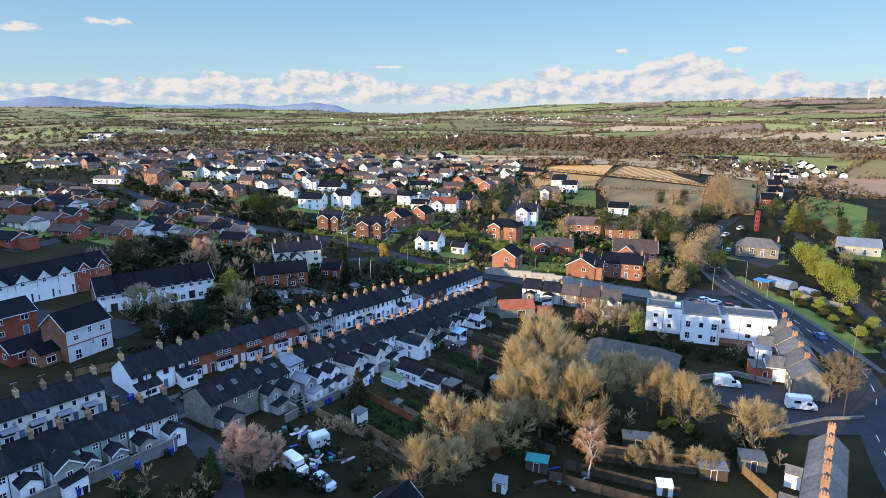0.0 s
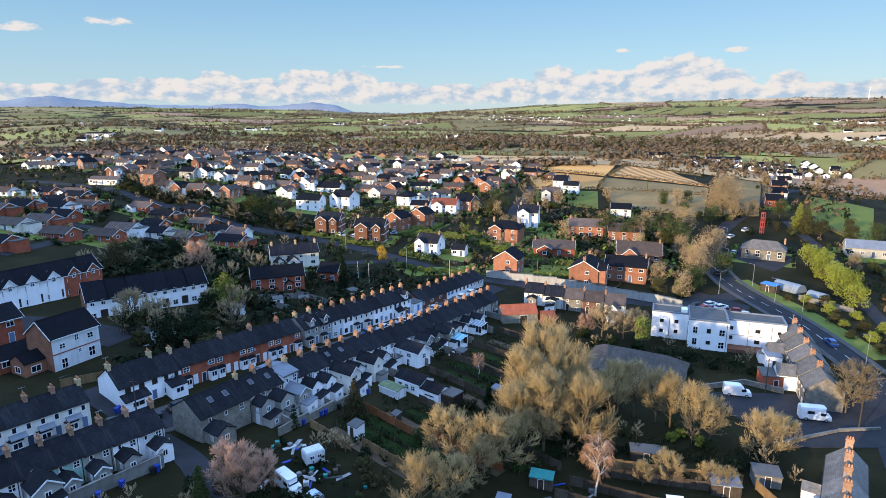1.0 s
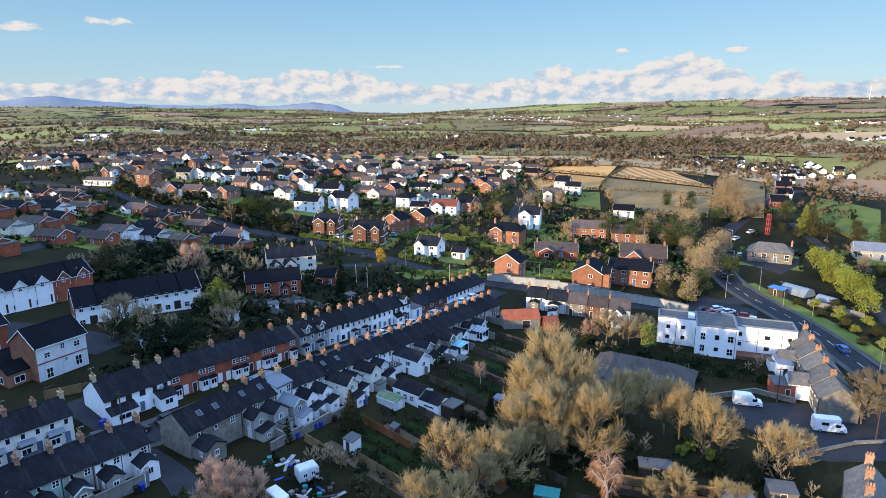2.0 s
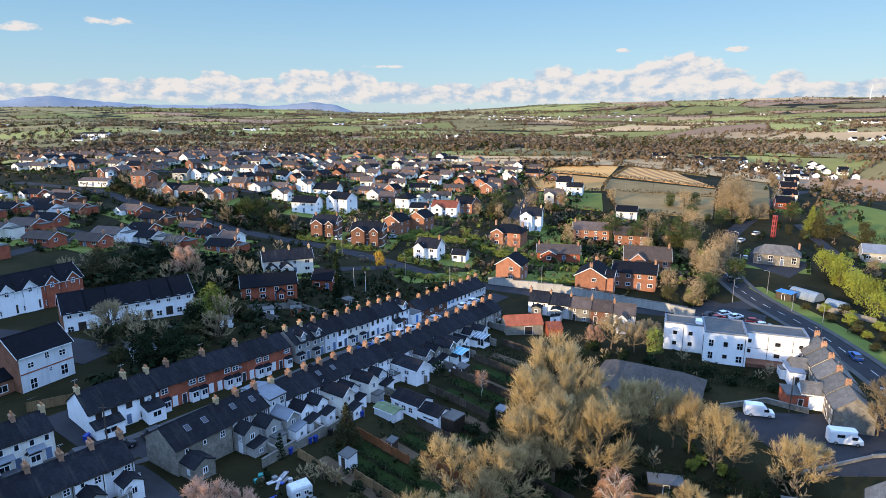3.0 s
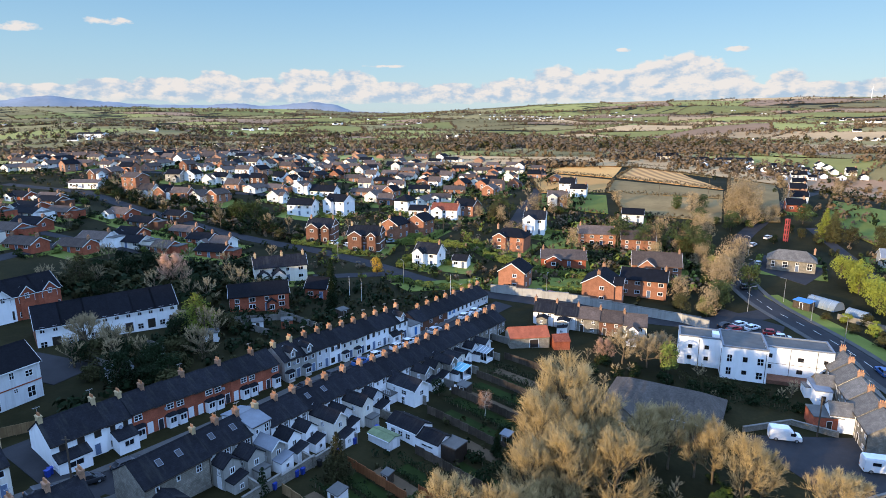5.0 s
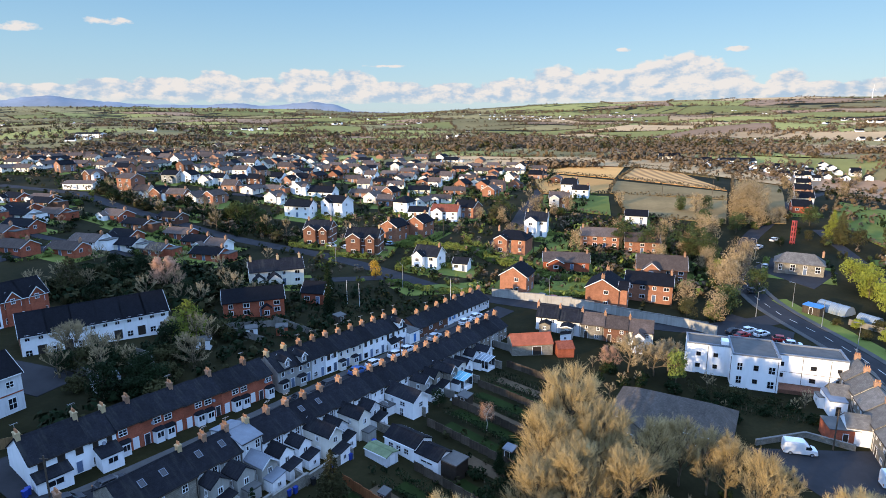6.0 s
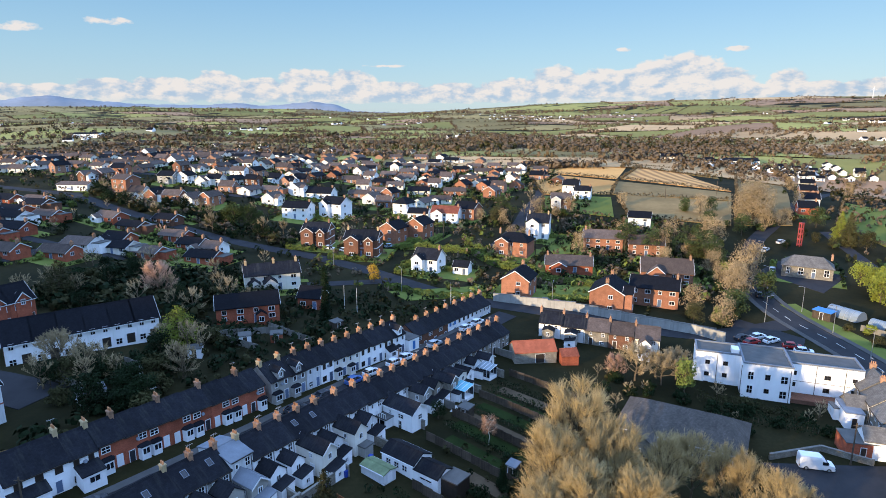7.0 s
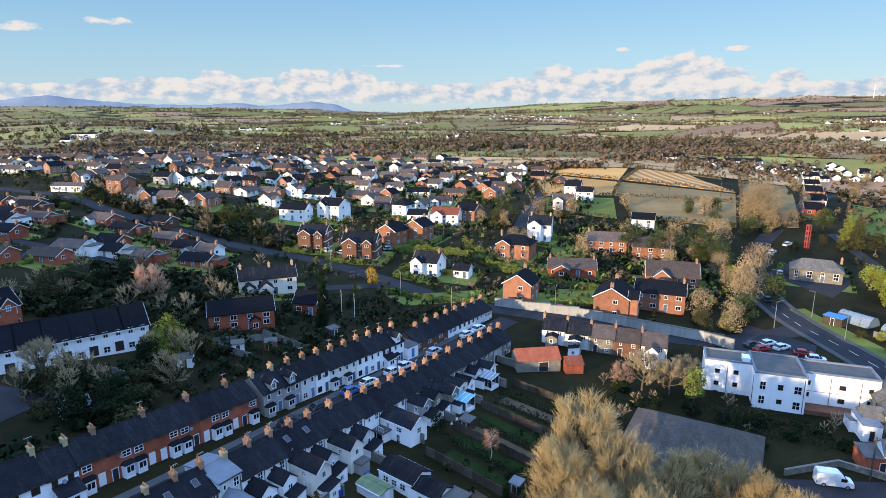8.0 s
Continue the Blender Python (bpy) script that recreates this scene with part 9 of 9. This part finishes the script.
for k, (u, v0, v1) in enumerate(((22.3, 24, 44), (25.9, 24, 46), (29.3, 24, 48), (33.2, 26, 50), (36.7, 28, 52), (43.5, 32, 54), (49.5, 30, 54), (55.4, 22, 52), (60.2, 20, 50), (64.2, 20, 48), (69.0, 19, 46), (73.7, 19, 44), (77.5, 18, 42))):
    # narrow lawns take the darker lawn copy, with the shade in its colour
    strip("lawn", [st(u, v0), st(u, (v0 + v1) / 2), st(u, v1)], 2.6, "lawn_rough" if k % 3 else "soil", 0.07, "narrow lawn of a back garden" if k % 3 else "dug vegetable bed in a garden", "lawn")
for a, b, m, l in (((19, 84.2), (35, 78.6), "fence_old", "weathered timber panel fence"), ((25, 90.3), (46.5, 87.2), "fence_new", "pale timber panel fence"), ((24, 87.5), (44, 84.5), "fence_old", "weathered timber panel fence"), ((16, 80.5), (32, 74.5), "fence_old", "weathered timber panel fence"), ((48, 86), (49, 78), "fence_new", "pale timber panel fence"), ((-66, 100), (-53, 109), "fence_new", "new pale timber fence"), ((-53, 109), (-46.5, 112), "fence_new", "new pale timber fence")):
    fence(a, b, 1.6, m, l)
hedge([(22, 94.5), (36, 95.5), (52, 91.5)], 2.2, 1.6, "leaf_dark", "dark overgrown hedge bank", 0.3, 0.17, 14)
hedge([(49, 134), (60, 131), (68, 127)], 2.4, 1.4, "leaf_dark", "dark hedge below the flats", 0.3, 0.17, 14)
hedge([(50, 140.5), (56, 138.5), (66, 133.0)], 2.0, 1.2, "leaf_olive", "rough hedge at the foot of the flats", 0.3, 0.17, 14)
wall_run([(54, 120), (64, 122.5), (70, 118)], 1.0, "stone", "low stone yard wall", 0.35)
wall_run([(57.5, 99), (72, 103.5), (80, 104)], 0.5, "stone", "low stone roadside wall", 0.3)
fence((104, 172), (112, 160), 1.5, "concrete", "pale timber fence round the allotments")
for a, b in (((-68, 128), (-60, 124)), ((-64, 132), (-56, 128)), ((-60, 136), (-52, 132)), ((-46, 150), (-38, 146)), ((-40, 160), (-28, 152)), ((-50, 152), (-36, 158))):
    fence(a, b, 1.5, "concrete", "pale weathered back-garden fence")

def garden(x, y, rot, L, W, gap=5.0, h=1.5):
    """A clipped hedge round the front and one side of a house, with a lawn inside it."""
    c, q = math.cos(radians(rot)), math.sin(radians(rot))

    def at(a, b):
        return x + c * a - q * b, y + q * a + c * b
    a, b = L / 2 + 4.0, W / 2 + gap
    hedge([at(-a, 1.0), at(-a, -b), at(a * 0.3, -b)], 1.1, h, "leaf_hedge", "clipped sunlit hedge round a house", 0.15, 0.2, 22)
    drape("lawn", [at(-a + 1, -b + 1), at(-a + 1, -W / 2 - 0.6)], [at(a * 0.3, -b + 1), at(a * 0.3, -W / 2 - 0.6)], "lawn", 0.1, "small mown front lawn", "lawn")


for x, y, r, L, W, g_, h_ in VILLAS:
    garden(x, y, r, L, W)
# yard walls behind the long terrace
for k in range(9):
    u = 18.0 + k * 9.2
    v = LOW_V + 3.6 + SK * u
    wall_run(row([(u, v), (u, v + 7.5)]), 1.6, ("stone", "stone", "concrete")[k % 3], "back-yard wall between terrace returns", 0.22)

# ---------------------------------------------------------------- sheds, vehicles and street things
SHED = "timber garden shed with a felt roof"
for x, y, r, L, W, h, wl, rf in ((50.5, 88.0, -15, 4.6, 3.4, 2.3, "concrete", "felt"), (42.6, 85.0, -10, 5.0, 3.0, 2.2, "fence_old", "lead"), (33.0, 79.4, -10, 2.6, 1.9, 1.9, "upvc", "upvc"), (14.6, 83.4, -18, 4.0, 2.2, 2.0, "fence_old", "teal"), (8.2, 76.6, -20, 2.2, 1.8, 1.9, "palegrey", "lead"), (-14.0, 92.0, -38, 2.4, 2.2, 2.3, "upvc", "felt"), (-8.0, 98.0, -38, 1.6, 1.4, 1.6, "fence_old", "felt"), (33.5, 93.5, -12, 6.0, 2.6, 2.0, "fence_old", "felt"), (4.0, 128.5, -38, 2.6, 2.2, 2.0, "fence_old", "felt"), (10.5, 112.0, -38, 2.0, 1.8, 1.9, "fence_old", "lead"), (-49.0, 141.5, 10, 3.2, 2.4, 2.2, "upvc", "felt"), (-42.0, 150.0, 20, 3.0, 2.4, 2.2, "palegrey", "felt"), (-36.0, 152.5, 15, 3.0, 2.4, 2.1, "redtin", "felt"), (-25.0, 163.0, 51, 3.0, 2.4, 2.1, "fence_old", "felt"), (-55.0, 130.0, 40, 2.6, 2.0, 2.0, "palegrey", "felt"), (-58.0, 121.5, 40, 5.0, 3.0, 2.3, "palegrey", "lead")):
    lean_shed("garden_shed", SHED, "shed", x, y, r, L * 0.84, W * 0.84, h * 0.86, wl, rf, group="garden sheds", door="fence_old")


def caravan(x, y, rot):
    e = thing("site_cabin", "white box-bodied site cabin among scrap", "cabin", pose(x, y, gz(x, y), 0, 0, rot) @ Matrix.Scale(0.82, 4))
    bm = bmesh.new()
    loft(bm, [[(-1.7, -1.15, 0.5), (1.7, -1.15, 0.5), (1.7, 1.15, 0.5), (-1.7, 1.15, 0.5)], [(-1.75, -1.2, 2.5), (1.75, -1.2, 2.5), (1.75, 1.2, 2.5), (-1.75, 1.2, 2.5)], [(-1.6, -1.05, 2.8), (1.6, -1.05, 2.8), (1.6, 1.05, 2.8), (-1.6, 1.05, 2.8)]])
    part("body", bm, "palegrey", e)
    bm = bmesh.new()
    box(bm, -1.5, -1.2, 0.05, 1.5, 1.2, 0.49)
    part("plinth", bm, "timber_dark", e)
    for s in (-0.7, 0.7):
        add_window(e, pose(s, -1.19, 1.3), 0.9, 0.8, True)


caravan(-19.0, 83.2, 35)
vehicle("microbus", -20.9, 76.2, -42, "white", "white camper van with a roof rack parked by scrap")
vehicle("car", -16.5, 73.4, -40, "pale", "pale blue saloon car on a back lane")
vehicle("camper", 70.3, 108.0, -14, "white", "white motorhome parked in a yard")
vehicle("van", 60.2, 117.6, -14, "white", "white panel van parked in a yard")
for x, y, r, c, l in ((77.0, 169.0, 20, "white", "white car in a car park"), (79.0, 166.6, 20, "white", "white car in a car park"), (73.0, 168.5, 20, "dark", "dark car in a car park"), (74.0, 166.0, 20, "red", "red car in a car park"), (83.0, 160.0, -20, "white", "white car beside the flats"), (82.0, 163.0, -20, "red", "red car beside the flats"), (92.5, 199.0, 70, "dark", "dark car on the main road"), (94.0, 141.0, 80, "blue", "blue car on the main road"), (89.0, 124.0, 82, "silver", "silver car on the main road"), (108.5, 222.0, 60, "silver", "silver car in the station yard"), (117.0, 243.0, 40, "silver", "silver car on the main road"), (127.0, 251.0, 30, "silver", "silver car on the main road"), (86.0, 148.0, 85, "dark", "dark car on the main road"), (74.0, 86.5, 70, "white", "white car parked at the kerb"), (72.0, 82.0, 70, "pale", "pale blue car parked at the kerb"), (32.0, 190.5, -20, "red", "red car before a brick house"), (44.0, 188.0, 0, "silver", "silver car before a brick house"), (29.0, 192.0, -20, "dark", "dark car before a brick house"), (-42.0, 246.0, -30, "white", "white car by the villas"), (-36.0, 243.0, -30, "white", "white car by the villas"), (-20.0, 250.0, 20, "pale", "pale car by the villas")):
    vehicle("car", x, y, r, c, l, 0.09)
for u, side, c in ((-9, -1, "dark"), (-1.0, -1, "dark"), (4.0, -1, "dark"), (9.5, -1, "dark"), (14.5, 1, "silver"), (43, -1, "dark"), (50, -1, "dark"), (52, 1, "red"), (58, -1, "blue"), (63, -1, "white"), (67.5, 1, "white"), (70, -1, "white"), (74, -1, "white"), (79, 1, "dark"), (84, -1, "silver"), (97, -1, "white"), (102, -1, "white"), (31, 1, "dark")):
    x, y = st(u, street_v(u) + 1.75 * side)
    vehicle("car", x, y, 51.7 if side < 0 else 231.7, c, f"{c} car parked in the terrace street", 0.09)
for k, (u, v) in enumerate(((-3.4, 17.4), (-2.7, 17.3), (-7.5, 17.6), (-10.5, 18.0), (-14.5, 18.4), (-15.3, 18.3), (24.0, 19.6), (25.0, 19.7), (31.0, 19.4), (31.9, 19.3), (36.0, 18.6), (20.0, 20.0), (28.0, 19.8), (41.5, 18.2), (0.9, -3.0), (1.4, -3.4))):
    wheelie_bin(*st(u, v), 51.7 + (k % 3) * 8, "bluebin" if k % 4 else "tyre", "blue plastic wheelie bin" if k % 4 else "dark plastic wheelie bin")
wall_run(row([(-28, 17.0), (-1.5, 16.6), (-0.5, 14.2)]), 1.7, "concrete", "rough rendered back-yard wall", 0.25)
wall_run(row([(15, 20.2), (34, 18.6)]), 1.5, "stone", "stone wall behind the back yards", 0.3)
wall_run(row([(-2.0, 16.7), (1.0, 13.6)]), 2.2, "white", "white-painted wall of a back yard", 0.25)
for x, y, r in ((96.5, 171.0, 180), (97.5, 186.0, 180), (95.5, 156.0, 180), (84.0, 179.4, 0), (95.0, 130.0, 180), (98.0, 205.0, 160), (110, 232.0, 140), (84, 115, 0), (-12, 196, 120), (-36, 221, 120), (30, 189, 70)):
    lamp_post(x, y, 7.0, 1.1, r)
for u, v in ((2.6, 0.2), (66, 1.6), (-20, 5.6)):
    pole(*st(u, v), 7.0)
for x, y in ((66.5, 118.5), (82, 112), (76, 104), (33, 240), (110, 326), (137, 330), (0, 262), (-30, 300)):
    pole(x, y, 7.5)
for x, y in ((-25.5, 178.0), (-22.0, 176.0), (2.0, 186.0)):
    e = thing("flagpole", "slim white flagpole in a garden", "flagpole", pose(x, y, gz(x, y)), "flagpoles")
    bm = bmesh.new()
    tube(bm, (0, 0, -0.4), (0, 0, 6.5), 0.06, 0.035, 6)
    part("pole", bm, "upvc", e)


def polytunnel(x, y, rot, L, W, mat, label):
    e = thing("polytunnel", label, "polytunnel", pose(x, y, gz(x, y) - 0.1, 0, 0, rot), "polytunnels")
    a = np.linspace(0, math.pi, 11)
    outer = [(W / 2 * math.cos(t), W * 0.55 * math.sin(t)) for t in a]
    bm = bmesh.new()
    prism(bm, outer, "x", -L / 2, L / 2)
    part("cover", bm, mat, e)
    for k in range(6):
        xx = -L / 2 + L * k / 5
        bm = bmesh.new()
        loft(bm, [[(xx - 0.04, p[0] * 1.005, p[1] * 1.005), (xx + 0.04, p[0] * 1.005, p[1] * 1.005), (xx + 0.04, p[0] * 1.03, p[1] * 1.03 + 0.001), (xx - 0.04, p[0] * 1.03, p[1] * 1.03 + 0.001)] for p in outer])
        part("hoop", bm, "steel", e)


polytunnel(106.5, 181.5, 115, 8.0, 4.6, "poly", "pale polythene tunnel with steel hoops")
polytunnel(110.5, 173.5, 115, 5.0, 3.4, "poly", "low white cloche tunnel")
lean_shed("shed", "shed with a bright blue sheet roof", "shed", 100.0, 180.5, -60, 4.6, 2.6, 2.2, "fence_old", "door_sky")


def red_tower(x, y):
    e = thing("sign_tower", "tall dull red lattice sign tower beside the road", "tower", pose(x, y, gz(x, y), 0, 0, 20))
    red = paint("paint_signal_red", (0.30, 0.045, 0.04), 0.7)
    for sx in (-0.5, 0.5):
        for sy in (-0.5, 0.5):
            bm = bmesh.new()
            box(bm, sx - 0.12, sy - 0.12, -0.3, sx + 0.12, sy + 0.12, 8.8)
            part("leg", bm, red, e)
    for k in range(5):
        bm = bmesh.new()
        box(bm, -0.65, -0.65, k * 1.95 + 0.4, 0.65, 0.65, k * 1.95 + 0.95)
        part("band", bm, red, e)


red_tower(131.5, 247.0)


def scrap(x0, y0, n, spread):
    """Loose boards, drums and crates of a scrap yard."""
    for k in range(n):
        x, y = x0 + rng.normal(0, spread), y0 + rng.normal(0, spread * 0.6)
        e = thing("scrap_board" if k % 2 else "crate", "discarded pale board lying on the ground" if k % 2 else "weathered wooden crate in a yard", "scrap", pose(x, y, gz(x, y) + 0.03, 0, 0, rng.uniform(0, 180)), "yard scrap")
        bm = bmesh.new()
        if k % 2:
            w = rng.uniform(0.1, 0.35)
            box(bm, -rng.uniform(0.6, 1.6), -w, 0, rng.uniform(0.5, 1.4), w, 0.1)
            part("board", bm, ("junk", "junk", "bluebin")[k % 3], e)
        else:
            s = rng.uniform(0.2, 0.4)
            for j in range(4):
                box(bm, -s, -s, j * s * 0.4, s, s, j * s * 0.4 + s * 0.3)
            part("slats", bm, ("junk", "fence_old", "teal")[k % 3], e)


scrap(-18.5, 80, 20, 2.8)
scrap(-24, 87, 10, 1.6)
scrap(18, 81, 8, 1.6)
scrap(4, 132, 8, 1.8)
detached(-7.0, 62.6, 55, 9, 7.5, 4.6, 2.8, "brick_orange", "slate_new", "orange-brick house with a steep slate roof", chim=0, dz=-1.6)


# ---------------------------------------------------------------- the far country
def far_houses():
    """Farmsteads and the distant town: small gabled blocks, too many and too far to count."""
    rg = np.random.default_rng(5)
    P = []
    for _ in range(110):
        a, r = rg.normal(0.155, 0.075), rg.uniform(1900, 3000)
        P.append((r * math.sin(a), r * math.cos(a), 1.0))
    for _ in range(48):
        a, r = rg.uniform(-0.68, 0.68), 800 * 4 ** rg.random()
        for k in range(rg.integers(1, 4)):
            P.append((r * math.sin(a) + rg.normal(0, 14), r * math.cos(a) + rg.normal(0, 10), 1.0))
    V, F = [], []
    for x, y, s in P:
        L, W, h, t = rg.uniform(6, 11), rg.uniform(5, 6.5), rg.uniform(2.2, 3.8), rg.uniform(0, 3.14)
        c, sn, z = math.cos(t), math.sin(t), gz(x, y) - 0.5
        o = len(V)
        for lx, ly, lz in ((-L / 2, -W / 2, 0), (L / 2, -W / 2, 0), (L / 2, W / 2, 0), (-L / 2, W / 2, 0), (-L / 2, -W / 2, h), (L / 2, -W / 2, h), (L / 2, W / 2, h), (-L / 2, W / 2, h), (-L / 2, 0, h + 2.4), (L / 2, 0, h + 2.4)):
            V.append((x + c * lx - sn * ly, y + sn * lx + c * ly, z + lz))
        F += [[o + k for k in f] for f in ((0, 1, 5, 4), (2, 3, 7, 6), (1, 2, 6, 9, 5), (3, 0, 4, 8, 7), (4, 5, 9, 8), (6, 7, 8, 9))]
    me = bpy.data.meshes.new("far_houses")
    me.from_pydata(V, [], F)
    me.materials.append(M["white"])
    me.materials.append(M["slate_new"])
    me.polygons.foreach_set("material_index", np.tile([0, 0, 0, 0, 1, 1], len(P)))
    tagged(new("far_houses", me), "white farmhouses and a distant town among fields", "houses", kind="stuff")


far_houses()


def far_woods():
    rg = np.random.default_rng(9)
    P = []
    for x, y, sx, sy, n in ((170, 640, 90, 28, 260), (240, 560, 60, 22, 160), (60, 760, 120, 20, 160), (-190, 930, 120, 20, 180), (-300, 760, 110, 22, 170), (330, 720, 60, 12, 60), (500, 850, 110, 16, 80), (215, 470, 26, 26, 70), (-60, 620, 90, 14, 110), (-250, 560, 90, 14, 110), (0, 3200, 900, 60, 260)):
        n = int(n * 1.7)
        P.append(np.stack([rg.normal(x, sx, n), rg.normal(y, sy * 0.8, n), rg.uniform(2.2, 4.4, n) * (1 if y < 2000 else 2.5)], -1))
    clump_mesh("woodland", np.concatenate(P), "far_wood", "bare brown winter woods in the valley", "woodland", 6, 16)
    P = []
    for x, y, sx, sy, n in ((170, 640, 90, 28, 40), (-190, 930, 150, 30, 50), (-300, 760, 150, 30, 40), (330, 720, 120, 30, 30), (-50, 600, 200, 20, 50)):
        P.append(np.stack([rg.normal(x, sx, n), rg.normal(y, sy, n), rg.uniform(3.0, 5.5, n)], -1))
    clump_mesh("woodland", np.concatenate(P), "leaf_olive", "dark evergreen trees among bare woods", "woodland", 8, 16)


far_woods()


def wind_turbine(x, y):
    e = thing("wind_turbine", "white three-bladed wind turbine on a far hill", "wind turbine", pose(x, y, gz(x, y)))
    bm = bmesh.new()
    tube(bm, (0, 0, -2), (0, 0, 46), 1.9, 1.2, 10)
    part("tower", bm, "upvc", e)
    bm = bmesh.new()
    tube(bm, (0, -3, 46.5), (0, 3, 46.5), 1.8, 1.6, 8)
    part("nacelle", bm, "upvc", e)
    for k in range(3):
        a = radians(90 + 120 * k)
        bm = bmesh.new()
        tube(bm, (0, -3.2, 46.5), (22 * math.cos(a), -3.2, 46.5 + 22 * math.sin(a)), 0.9, 0.2, 6)
        part("blade", bm, "upvc", e)


wind_turbine(2150, 3120)


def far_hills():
    """Hills behind the farmland, along the skyline, with distance haze painted into their colour."""
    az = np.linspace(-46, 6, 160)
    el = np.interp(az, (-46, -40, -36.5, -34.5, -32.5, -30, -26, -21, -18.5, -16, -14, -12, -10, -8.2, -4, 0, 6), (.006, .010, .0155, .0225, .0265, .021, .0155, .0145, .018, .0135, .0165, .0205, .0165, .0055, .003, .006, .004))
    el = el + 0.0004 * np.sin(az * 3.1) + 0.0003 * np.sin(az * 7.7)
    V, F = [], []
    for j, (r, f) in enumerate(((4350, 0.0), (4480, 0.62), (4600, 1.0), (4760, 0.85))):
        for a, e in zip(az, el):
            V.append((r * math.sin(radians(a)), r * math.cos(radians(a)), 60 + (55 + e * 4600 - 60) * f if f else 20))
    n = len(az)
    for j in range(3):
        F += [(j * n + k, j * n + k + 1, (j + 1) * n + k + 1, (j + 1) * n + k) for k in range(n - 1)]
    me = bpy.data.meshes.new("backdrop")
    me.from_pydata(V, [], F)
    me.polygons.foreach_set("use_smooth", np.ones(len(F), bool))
    # the blue-grey base colour stands in for the haze of distance
    hill_haze = material("hazy_hills", (0.25, 0.27, 0.29), 0.95, 0.18, 0.004, 0.03)
    tagged(link_part("backdrop", me, hill_haze), "far hills on the skyline in painted hazy blue-grey", "hills", kind="structure")


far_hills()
